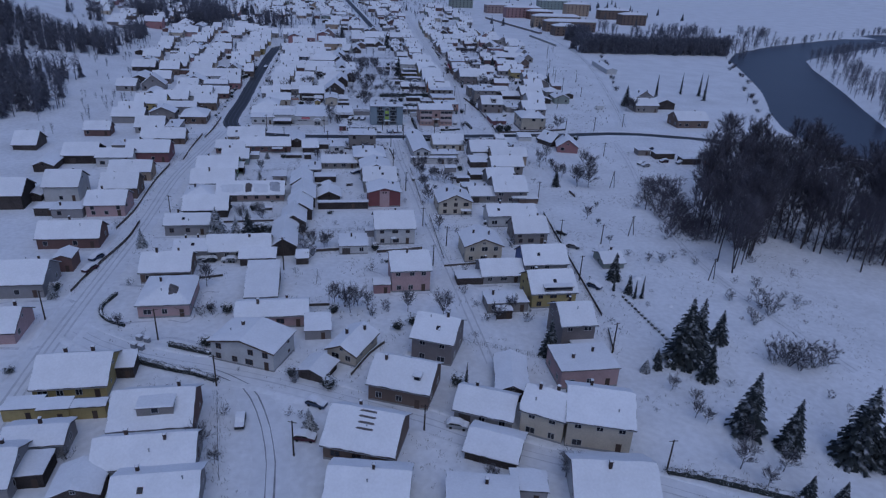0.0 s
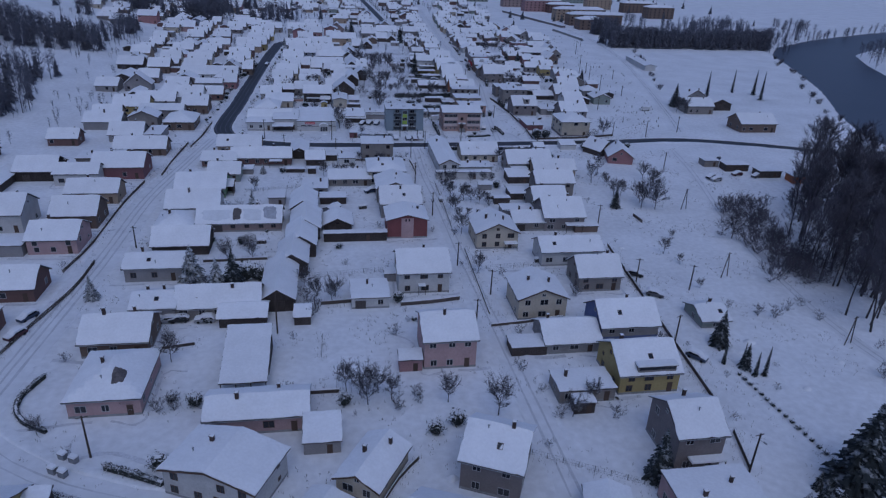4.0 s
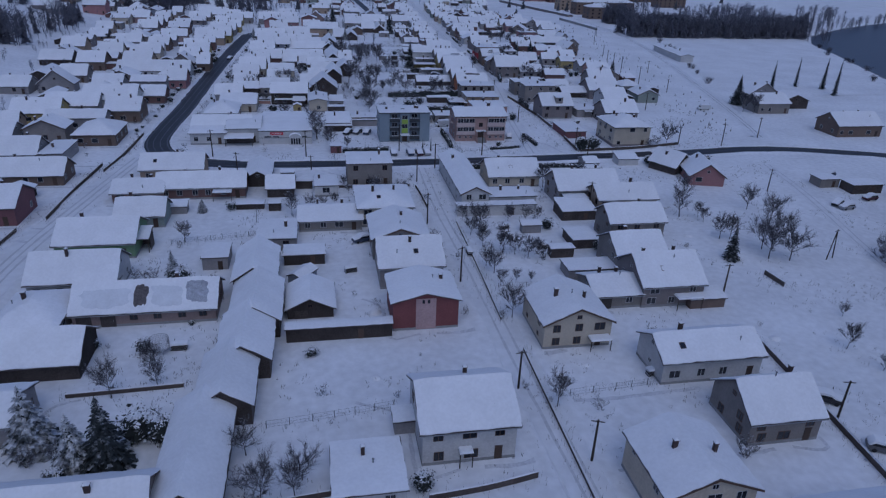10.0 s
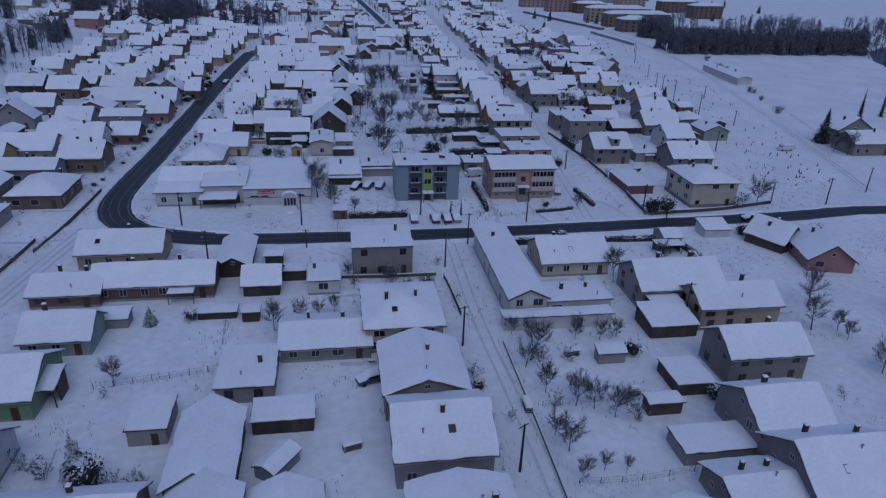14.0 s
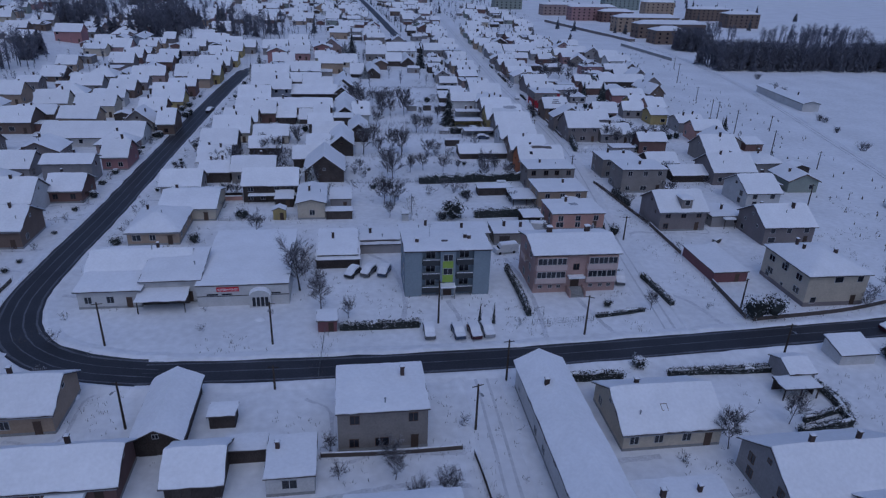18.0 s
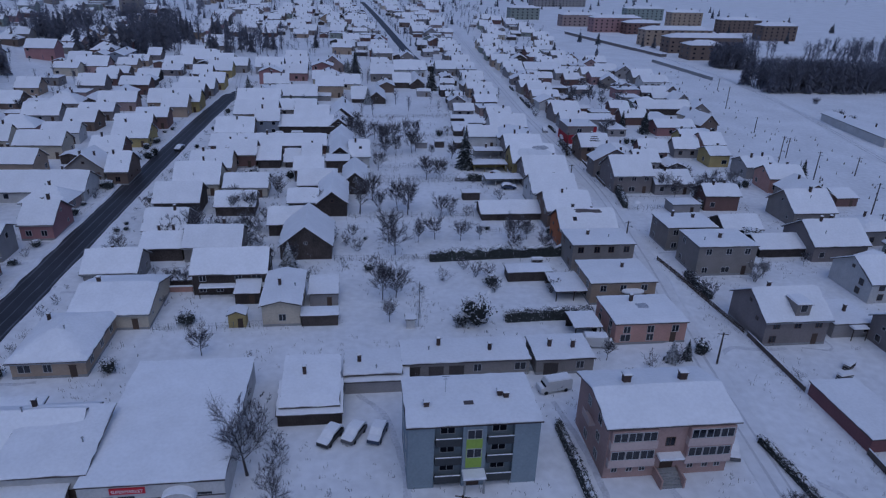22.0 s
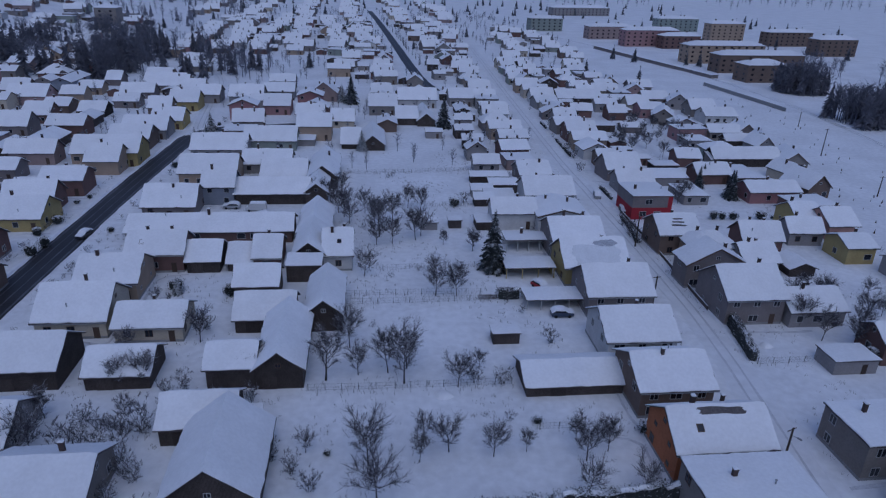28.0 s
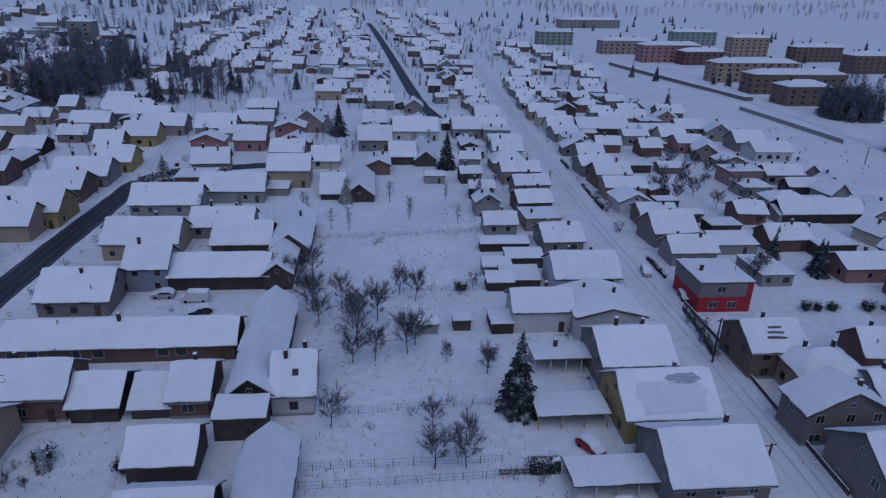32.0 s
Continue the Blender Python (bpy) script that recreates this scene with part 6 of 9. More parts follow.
# ---- trees, hedges and shrubs ----
def branch_mesh(seed, height, levels, spread, first, droop=0.0, radius=0.1, kids=4, shrink=0.62, lean=0.15, fat=0.028):
    """One bare tree: (trunk with limbs, twigs), each as vertices and faces of thin tapering rods."""
    r = random.Random(seed)
    trunk, twigs = Lump(), Lump()

    def grow(p, d, length, rad, lev):
        steps = 3 if lev < 2 else 2
        q = p
        tops = []
        for s in range(steps):
            d = (d + Vector((r.uniform(-1, 1), r.uniform(-1, 1), r.uniform(-0.4, 0.6) - droop * lev)) * 0.16).normalized()
            q2 = q + d * (length / steps)
            ra, rb = rad * (1 - 0.5 * s / steps), rad * (1 - 0.5 * (s + 1) / steps)
            if lev < 2:
                trunk.tube(q, q2, ra, rb, 5 if lev < 1 else 3, False)
            elif lev < 3:
                twigs.tube(q, q2, ra, rb, 3, False)
            else:
                twigs.blade(q, q2 + (q2 - q) * 0.3, fat * (1.25 - 0.5 * s / steps), r)
            tops.append((q2, d))
            q = q2
        if lev >= levels:
            return
        n = kids + r.choice((0, 1)) + (1 if lev == 0 else 0)
        for i in range(n):
            a, dd = r.choice(tops[1:] if lev == 0 else tops)
            w = 2 * math.pi * (i + r.uniform(-0.3, 0.3)) / n
            side = dd.orthogonal().normalized()
            side.rotate(Matrix.Rotation(w, 3, dd))
            nd = (dd * (1 - spread) + side * spread + Vector((0, 0, 0.18 - droop))).normalized()
            grow(a, nd, length * shrink * r.uniform(0.8, 1.2), max(0.012, rad * 0.5), lev + 1)

    grow(Vector((0, 0, -0.3)), Vector((r.uniform(-lean, lean), r.uniform(-lean, lean), 1)).normalized(), height * first, radius, 0)
    return trunk, twigs


def tree_set(n, seed, name_kind, **k):
    out = []
    for i in range(n):
        a, b = branch_mesh(seed + i, **k)
        top = max(v[2] for v in b.v)
        out.append((a.mesh("trunk", BARK), b.mesh("crown", TWIG), top))
    return out


def brush(seed, H, bare, reach, limbs, subs, twigs, fat, rise, lean=0.05, stems=1, thick=0.014, mats=None, top=0.92):
    """A bare broadleaf: tapering stem, rising limbs, then ever finer twigs; (trunk, crown, height)."""
    r = random.Random(seed)
    trunk, crown = Lump(), Lump()
    for s in range(stems):
        a0 = r.uniform(0, 6.28)
        p = Vector((math.cos(a0), math.sin(a0), 0)) * (0.02 * H if stems > 1 else 0) + Vector((0, 0, -0.3))
        d = Vector((r.uniform(-lean, lean), r.uniform(-lean, lean), 1)).normalized()
        if stems > 1:
            d = Vector((math.cos(a0) * r.uniform(0.1, 0.6), math.sin(a0) * r.uniform(0.1, 0.6), 1)).normalized()
        pts = [p]
        n = 5
        for k in range(n):
            d = (d + Vector((r.uniform(-1, 1), r.uniform(-1, 1), 0.25)) * 0.07).normalized()
            pts.append(pts[-1] + d * (H * (top if stems == 1 else r.uniform(0.7, 0.95)) / n))
        for k in range(n):
            ra, rb = thick * H * (1 - 0.17 * k), thick * H * (1 - 0.17 * (k + 1))
            trunk.tube(pts[k], pts[k + 1], ra * (1.25 if k == 0 else 1), rb, 3 if stems > 1 else 6 if k < 3 else 4, False)
        w = r.uniform(0, 6.28)
        for i in range(limbs):
            f = bare + (0.97 - bare) * (i + r.random()) / limbs
            k = min(n - 1, int(f * n))
            o = pts[k].lerp(pts[k + 1], f * n - k)
            w += 2.4 + r.uniform(-0.4, 0.4)
            g = (f - bare) / (1 - bare)
            L = reach * H * (0.55 + 0.9 * g * (1 - g) * 2 - 0.25 * g) * r.uniform(0.75, 1.2)
            d = Vector((math.cos(w), math.sin(w), rise + 0.8 * g)).normalized()
            q = [o]
            for m in range(3):
                d = (d + Vector((r.uniform(-1, 1), r.uniform(-1, 1), r.uniform(-0.2, 0.7))) * 0.2).normalized()
                q.append(q[-1] + d * (L / 3))
            lr = thick * H * 0.45 * (1 - 0.5 * g)
            for m in range(3):
                if stems > 1:
                    crown.blade(q[m], q[m + 1], lr * 0.8, r)
                    continue
                trunk.tube(q[m], q[m + 1], lr * (1 - 0.28 * m), lr * (0.72 - 0.26 * m), 3, False)
            for s2 in range(subs):
                u = 0.25 + 0.75 * (s2 + r.random()) / subs
                m = min(2, int(u * 3))
                c = q[m].lerp(q[m + 1], u * 3 - m)
                e = (d * 0.9 + Vector((r.gauss(0, 1), r.gauss(0, 1), r.gauss(0.45, 0.6))) * 0.5).normalized() * (L * r.uniform(0.3, 0.52))
                crown.blade(c, c + e, fat * 1.9, r)
                for s3 in range(twigs):
                    x = c + e * r.uniform(0.15, 1.0)
                    y = (e.normalized() * 0.9 + Vector((r.gauss(0, 1), r.gauss(0, 1), r.gauss(0.25, 0.7))) * 0.55).normalized() * (L * r.uniform(0.2, 0.4))
                    crown.blade(x, x + y, fat, r)
    high = max(v[2] for v in crown.v)
    mats = mats or (BARK, TWIG)
    return trunk.mesh("trunk", mats[0]), crown.mesh("crown", mats[1]), high


FRUIT = [brush(10 + i, 5.0, 0.4, 0.5, 13, 11, 16, 0.0112, 0.85, 0.12, thick=0.015, top=0.58) for i in range(5)]
ORCHARD = [brush(20 + i, 6.5, 0.35, 0.42, 14, 11, 16, 0.0135, 1.0, 0.08, thick=0.011, top=0.62) for i in range(3)]
TALL = [brush(40 + i, 10.0, 0.3, 0.38, 15, 9, 17, 0.016, 0.9, 0.06, top=0.72) for i in range(3)]
WOODS = [brush(60 + i, 28.0, 0.3, 0.25, 17, 10, 14, 0.04, 1.2, 0.1, thick=0.009, mats=(WOOD_BARK, WOOD_TWIG)) for i in range(5)]
SHRUB = [brush(90 + i, 2.0, 0.12, 0.4, 4, 5, 7, 0.0085, 0.8, 0.1, stems=5, thick=0.009) for i in range(4)]
THORN = [brush(100 + i, 4.0, 0.1, 0.36, 5, 5, 9, 0.016, 0.7, 0.1, stems=6, thick=0.008) for i in range(3)]


def plant(name, meshes, x, y, h, seed, label, cat, wide=1.0):
    tr, cr, top = meshes
    base = new(name)
    s = h / top
    base.matrix_basis = pose(x, y, ground_z(x, y), 0, 0, (seed * 137) % 360)
    tagged(base, label, cat, cat + "s")
    sc = Matrix.Diagonal((s * wide, s * wide, s, 1))
    share("trunk", tr, base, sc)
    share("crown", cr, base, sc)
    return base


tally = [0]


def fruit_tree(x, y, h):
    tally[0] += 1
    plant("fruit_tree", (ORCHARD[tally[0] % 3] if tally[0] % 5 in (1, 3) else FRUIT[tally[0] % 5]), x, y, h * 1.15, tally[0], "bare leafless garden fruit tree dusted with snow", "fruit tree", 1.0)


def tall_tree(x, y, h):
    tally[0] += 1
    plant("bare_tree", TALL[tally[0] % 3], x, y, h, tally[0], "tall bare deciduous tree beside the gardens", "bare tree", 1.15)


def spruce_mesh(seed, slim=1.0, mat=None):
    """Tiers of drooping boughs, each a fan with ragged side sprays, round a dark inner cone."""
    r = random.Random(seed)
    v, f = [], []
    H = 10.0
    n = 9
    for z, q in ((0.5, 0.9), (3.5, 0.78), (7.0, 0.4), (9.6, 0.03)):
        v += [(q * slim * math.cos(2 * math.pi * i / n) * r.uniform(0.8, 1.2), q * slim * math.sin(2 * math.pi * i / n) * r.uniform(0.8, 1.2), z) for i in range(n)]
    for j in range(3):
        f += [(j * n + i, j * n + (i + 1) % n, (j + 1) * n + (i + 1) % n, (j + 1) * n + i) for i in range(n)]
    z = 0.45
    while z < H - 0.1:
        t = z / H
        reach = (1 - t) ** 0.9 * 2.3 * slim + 0.1
        n = 11 if t < 0.5 else 8 if t < 0.85 else 5
        for i in range(n):
            w = 2 * math.pi * (i + r.random() * 0.7) / n + z * 2.1
            L = reach * r.uniform(0.68, 1.18)
            d = Vector((math.cos(w), math.sin(w), 0))
            s = Vector((-d.y, d.x, 0))
            zz = z + r.uniform(-0.14, 0.14)
            sag = 0.42 * L * r.uniform(0.7, 1.2)
            segs = 4 if L > 0.9 else 2
            wide = (0.2 * L + 0.09) * r.uniform(0.8, 1.2)

            def at(q, side=0.0):
                return d * (L * q) + s * side + Vector((0, 0, zz - sag * q * q + 0.12 * L * q - abs(side) * 0.35))
            for k in range(segs):
                q0, q1 = k / segs, (k + 1) / segs
                m = len(v)
                a, c = at(q0), at(min(1.0, q1 + 0.08))
                v += [tuple(a), tuple(c)]
                for sd in (-1, 1):
                    u = wide * (1.15 - 0.75 * q0) * r.uniform(0.75, 1.35)
                    v += [tuple(at(q0 + 0.22 + r.uniform(0, 0.1), sd * u)), tuple(at(q0 + 0.02, sd * u * 0.55))]
                f += [(m, m + 1, m + 2), (m, m + 2, m + 3), (m, m + 4, m + 1), (m, m + 5, m + 4)]
        z += 0.36 - 0.12 * t
    me = bpy.data.meshes.new("crown")
    me.from_pydata(v, [], f)
    me.materials.append(mat or NEEDLE)
    return Lump().tube((0, 0, -0.4), (0, 0, H), 0.2, 0.02, 7).mesh("trunk", BARK), me, H


SPRUCE = [spruce_mesh(s, k) for s, k in ((1, 1.0), (2, 0.9), (3, 1.1))]
SNOWY = [spruce_mesh(s, k, SNOWY_NEEDLE) for s, k in ((7, 1.25), (8, 1.4), (9, 1.1))]
COLUMN = [spruce_mesh(5, 0.36), spruce_mesh(6, 0.42)]


def conifer(x, y, h):
    tally[0] += 1
    young = h < 10 and x < 70
    plant("spruce", (SNOWY if young else SPRUCE)[tally[0] % 3], x, y, h, tally[0], "broad garden spruce with boughs laden with snow" if young else "tall dark green spruce standing in snow", "spruce", 1.14)


def column_tree(x, y, h):
    tally[0] += 1
    plant("columnar_tree", COLUMN[tally[0] % 2], x, y, h, tally[0], "slim dark columnar evergreen", "cypress", 1.0)


def leaf_cloud(r, n, fill, size):
    """Many small leaf sprays inside a form."""
    v, f = [], []
    for _ in range(n):
        c = fill(r)
        a, b = Vector((r.gauss(0, 1), r.gauss(0, 1), r.gauss(0, 1))).normalized(), Vector((r.gauss(0, 1), r.gauss(0, 1), r.gauss(0, 1))).normalized()
        s = size * r.uniform(0.6, 1.4)
        k = len(v)
        v += [tuple(c - a * s * 0.6), tuple(c + b * s * 0.5), tuple(c + a * s), tuple(c - b * s * 0.5)]
        f.append((k, k + 1, k + 2, k + 3))
    return v, f


LOOSE = [None]  # while this holds a list, bushes are only noted, to be joined into one tangle


def bare_bush(x, y, h):
    if LOOSE[0] is not None:
        LOOSE[0].append((x, y, h))
        return
    tally[0] += 1
    meshes = (THORN if h > 3 else SHRUB)[tally[0] % 3]
    plant("bush", meshes, x, y, h, tally[0], "tall tangled bare bush on the snow slope" if h > 3.5 else "bare twiggy garden bush dusted with snow", "bush", 1.15 if h > 3 else 1.3)


def evergreen_mesh(seed):
    """A rounded dense evergreen: a lumpy dark core under many leaf sprays, and lying snow."""
    r = random.Random(seed)
    v, f = [], []
    n, m = 10, 6
    for j in range(m + 1):
        t = math.pi * j / m
        for i in range(n):
            w = 2 * math.pi * i / n
            q = 0.33 * (1 + 0.5 * noise.noise(Vector((math.cos(w) * 1.5, math.sin(w) * 1.5, t + seed))))
            v.append((q * math.sin(t) * math.cos(w), q * math.sin(t) * math.sin(w), 0.5 - 0.48 * math.cos(t)))
    for j in range(m):
        for i in range(n):
            a, b2 = j * n + i, j * n + (i + 1) % n
            f.append((a, b2, b2 + n, a + n))

    def fill(r):
        d = Vector((r.gauss(0, 1), r.gauss(0, 1), r.gauss(0, 1))).normalized()
        q = 0.46 * (1 + 0.75 * noise.noise(d * 2.1 + Vector((seed, 0, 0)))) * r.uniform(0.6, 1.12)
        return Vector((d.x * q, d.y * q, max(0.02, 0.5 + d.z * q * 1.05)))
    lv, lf = leaf_cloud(r, 620, fill, 0.06)
    k = len(v)
    v += lv
    f += [tuple(k + i for i in q) for q in lf]
    me = bpy.data.meshes.new("foliage")
    me.from_pydata(v, [], f)
    me.materials.append(HEDGE)

    def top(r):
        w, q = r.uniform(0, 6.28), 0.38 * math.sqrt(r.random())
        c = noise.noise(Vector((math.cos(w) * q * 6, math.sin(w) * q * 6, seed)))
        return Vector((math.cos(w) * q, math.sin(w) * q, 0.99 - 1.35 * q * q + 0.05 * c))
    sv, sf = leaf_cloud(r, 110, top, 0.07)
    sn = bpy.data.meshes.new("snow_cap")
    sn.from_pydata([(a, b2, 0.9 * c + 0.1) for a, b2, c in sv], [], sf)
    sn.materials.append(ROOF_SNOW)
    return me, sn


EVERGREEN = [evergreen_mesh(s) for s in (151, 152, 153)]


def evergreen_shrub(x, y, h):
    tally[0] += 1
    base = new("evergreen_shrub")
    base.matrix_basis = pose(x, y, ground_z(x, y) - 0.05, 0, 0, (tally[0] * 71) % 360)
    tagged(base, "dense dark evergreen shrub with clumps of snow", "shrub", "evergreen shrubs")
    me, sn = EVERGREEN[tally[0] % 3]
    w = (1.5 if h < 2 else 1.25) * (0.85 + 0.1 * (tally[0] % 4))
    sc = Matrix.Diagonal((h * w, h * w * 0.9, h, 1))
    share("foliage", me, base, sc)
    tagged(share("snow_cap", sn, base, sc), kind="stuff")


hedges = [0]


def hedge(points, h, w):
    hedges[0] += 1
    r = random.Random(500 + hedges[0])
    line = smooth_line(points, 0.8)
    base = new("hedge")
    base.matrix_basis = pose(line[0].x, line[0].y, ground_z(line[0].x, line[0].y))
    tagged(base, "dense dark hedge with snow on its top", "hedge", "hedges")
    o = line[0]
    hs = [h * r.uniform(0.8, 1.15) for _ in line]

    def fill(r):
        i = r.randrange(len(line) - 1)
        c = line[i].lerp(line[i + 1], r.random()) - o
        z = hs[i] * r.random() ** 0.6
        k = w / 2 * (1.0 if z < hs[i] * 0.7 else 0.75)
        return Vector((c.x + r.uniform(-k, k), c.y + r.uniform(-k, k), z))

    v, f = [], []
    for i, c in enumerate(line):
        d = (line[min(i + 1, len(line) - 1)] - line[max(i - 1, 0)])
        s = Vector((-d.y, d.x, 0)).normalized()
        for a, z in ((-0.33, -0.1), (-0.35, 0.5), (-0.2, 0.82), (0.2, 0.82), (0.35, 0.5), (0.33, -0.1)):
            q = c - o + s * (a * w * r.uniform(0.8, 1.1))
            v.append((q.x, q.y, hs[i] * z * r.uniform(0.92, 1.04)))
        if i:
            k = 6 * i
            f += [(k - 6 + j, k - 5 + j, k + 1 + j, k + j) for j in range(5)]
    f += [(0, 1, 2, 3, 4, 5), tuple(range(len(v) - 1, len(v) - 7, -1))]
    lv, lf = leaf_cloud(r, min(4200, int(len(line) * 110 * h * max(1, w))), fill, 0.15)
    k = len(v)
    solid("foliage", v + lv, f + [tuple(k + i for i in q) for q in lf], HEDGE, base)
    tw = Lump()
    for _ in range(int(len(line) * 26 * h)):
        i = r.randrange(len(line))
        c = line[i] - o
        a = Vector((c.x + r.uniform(-0.5, 0.5) * w, c.y + r.uniform(-0.5, 0.5) * w, hs[i] * r.uniform(0.3, 0.95)))
        tw.blade(a, a + Vector((r.gauss(0, 0.25), r.gauss(0, 0.25), r.uniform(0.15, 0.5))), 0.018, r)
    tagged(tw.put("outer_growth", TWIG, base), kind="stuff")
    # snow lying along the top in broken lengths
    v, f = [], []
    for i, c in enumerate(line[:-1]):
        if noise.noise(Vector((c.x * 0.5, c.y * 0.5, 8))) < 0.12:
            continue
        d = (line[i + 1] - c)
        s = Vector((-d.y, d.x, 0)).normalized() * (0.24 * w)
        k = len(v)
        for q, hh in ((c - o, hs[i]), (line[i + 1] - o, hs[i + 1])):
            u = r.uniform(0.75, 1.1)
            v += [tuple(q - s * u + Vector((0, 0, hh * 0.9))), tuple(q + Vector((0, 0, hh * 0.95 + 0.14))), tuple(q + s * u + Vector((0, 0, hh * 0.9)))]
        f += [(k, k + 1, k + 4, k + 3), (k + 1, k + 2, k + 5, k + 4)]
    if f:
        tagged(solid("snow_top", v, f, ROOF_SNOW, base), kind="stuff")


FENCED = []


def fence(points, kind, h):
    line = smooth_line(points, 2.5)
    FENCED.extend(line)
    base = new({"wall": "garden_wall", "board": "board_fence", "wire": "wire_fence", "picket": "picket_fence", "slab": "concrete_fence"}[kind])
    o = line[0]
    base.matrix_basis = pose(o.x, o.y, 0)
    tagged(base, {"wall": "low dark concrete garden wall with a cap of snow", "board": "dark wooden board fence with snow along its top", "wire": "thin wire mesh fence on posts in the snow", "picket": "grey wooden picket fence in the snow", "slab": "pale concrete panel fence beside the railway"}[kind], "wall" if kind == "wall" else "fence", "fences")
    mat = {"wall": CONCRETE, "board": FENCE, "wire": WIRE, "picket": FENCE, "slab": CONCRETE}[kind]
    for i, c in enumerate(line):
        q = c - o
        z = ground_z(c.x, c.y)
        if kind != "wall":
            t = 0.05 if kind != "wire" else 0.04
            Lump().box(q.x - t, q.x + t, q.y - t, q.y + t, z - 0.3, z + h + 0.05).put("post", mat, base)
        if not i:
            continue
        p = line[i - 1] - o
        d = q - p
        L = d.length
        m = Matrix.Translation((p.x, p.y, ground_z(line[i - 1].x, line[i - 1].y))) @ Matrix.Rotation(math.atan2(d.y, d.x), 4, "Z")
        if kind == "wall":
            Lump().box(0, L + 0.01, -0.08, 0.08, -0.4, h * 0.85).put("wall_panel", FENCE, base, at=m)
            Lump().box(0, L + 0.01, -0.1, 0.1, h * 0.85, h * 0.85 + 0.14, 0.04).put("snow_cap", ROOF_SNOW, base, at=m)
        elif kind in ("board", "slab"):
            Lump().box(0.05, L - 0.05, -0.03, 0.03, 0.05, h - 0.06).put("board_panel", mat, base, at=m)
            Lump().box(0, L, -0.06, 0.06, h - 0.06, h + 0.08, 0.03).put("snow_cap", ROOF_SNOW, base, at=m)
        elif kind == "wire":
            a = Lump()
            for z in (0.15, h * 0.5, h):
                a.box(0, L, -0.008, 0.008, z - 0.008, z + 0.008)
            for k in range(int(L / 0.5)):
                a.box(0.5 * k, 0.5 * k + 0.012, -0.005, 0.005, 0.1, h)
            a.put("mesh_panel", mat, base, at=m)
        else:
            a = Lump()
            a.box(0, L, 0.0, 0.04, 0.3, 0.38).box(0, L, 0.0, 0.04, h - 0.35, h - 0.27)
            for k in range(int(L / 0.16)):
                a.box(0.16 * k, 0.16 * k + 0.09, -0.03, 0.0, 0.05, h)
            tagged(a.put("picket_panel", mat, base, at=m), kind="stuff")


# ---- poles and cars ----
POLE_MESH = Lump().tube((0, 0, -0.4), (0, 0, 8.0), 0.16, 0.11, 8).mesh("pole", POLE)
ARM_MESH = Lump().box(-0.85, 0.85, -0.05, 0.05, -0.05, 0.05).mesh("crossarm", POLE)
LAMP_MESH = Lump().tube((0, 0, 0), (0.0, -0.9, 0.25), 0.03, 0.03, 6).box(-0.12, 0.12, -1.45, -0.85, 0.18, 0.32).mesh("street_light", METAL)


def utility_pole(x, y, h):
    tally[0] += 1
    base = new("utility_pole")
    base.matrix_basis = pose(x, y, ground_z(x, y), 0, 0, (tally[0] * 47) % 60 - 30) @ Matrix.Diagonal((1, 1, 1, 1))
    tagged(base, "dark wooden utility pole with a crossarm standing in snow", "utility pole", "poles along the streets")
    share("pole", POLE_MESH, base, Matrix.Diagonal((1.15, 1.15, h / 8.0, 1)))
    share("crossarm", ARM_MESH, base, pose(0, 0.12, h - 0.35))
    if tally[0] % 3 == 0:
        share("street_light", LAMP_MESH, base, pose(0, 0, h - 1.2))


PAINT = [shader("car_paint_" + n, c, 0.35, 0.2, spread=0.1, bump=0, spec=0.5) for n, c in (("grey", (0.12, 0.12, 0.13)), ("blue", (0.05, 0.07, 0.12)), ("wine", (0.07, 0.02, 0.03)), ("silver", (0.35, 0.36, 0.38)), ("dark", (0.03, 0.03, 0.035)))]
CAR_RED = shader("car_paint_red", (0.32, 0.012, 0.02), 0.35, 0.1, spread=0.1, bump=0, spec=0.5)
VAN_PAINT = shader("van_white", (0.6, 0.6, 0.6), 0.4, spread=0.06, bump=0)
WHEEL_TYRE = Lump().tube((0, -0.1, 0), (0, 0.1, 0), 0.32, 0.32, 14).mesh("wheel", TYRE)


def vehicle(x, y, rot, name, label, paint, body, cabin, glass, snow, axles, half):
    base = new(name)
    base.matrix_basis = pose(x, y, ground_z(x, y) + 0.05, 0, 0, rot)
    tagged(base, label, "car" if name == "car" else "van", "parked vehicles")
    L = Lump()
    L.prism(body, -half, half, "y")
    L.put("body", paint, base, smooth=False)
    C = Lump()
    C.prism(cabin, -half + 0.12, half - 0.12, "y")
    C.put("cabin_glass", GLASS, base)
    R = Lump()
    R.prism(glass, -half + 0.1, half - 0.1, "y")
    R.put("roof_panel", paint, base)
    S = Lump()
    if len(snow[0]) == 2:
        S.prism(snow[::-1], -half + 0.1, half - 0.1, "y")
        for s in (-1, 1):
            S.prism([(a * 0.93, 0.12 + b * 0.93) for a, b in snow[::-1]], min(s * (half - 0.1), s * (half - 0.02)), max(s * (half - 0.1), s * (half - 0.02)), "y")
    for p in snow:
        if len(p) == 2:
            continue
        S.box(p[0], p[1], -half + 0.06, half - 0.06, p[2], p[2] + p[3], 0.1)
    S.put("snow", ROOF_SNOW, base, "layer of snow on bonnet and roof", smooth=False)
    for u in axles:
        for s in (-1, 1):
            share("wheel", WHEEL_TYRE, base, pose(u, s * (half - 0.08), 0.3))


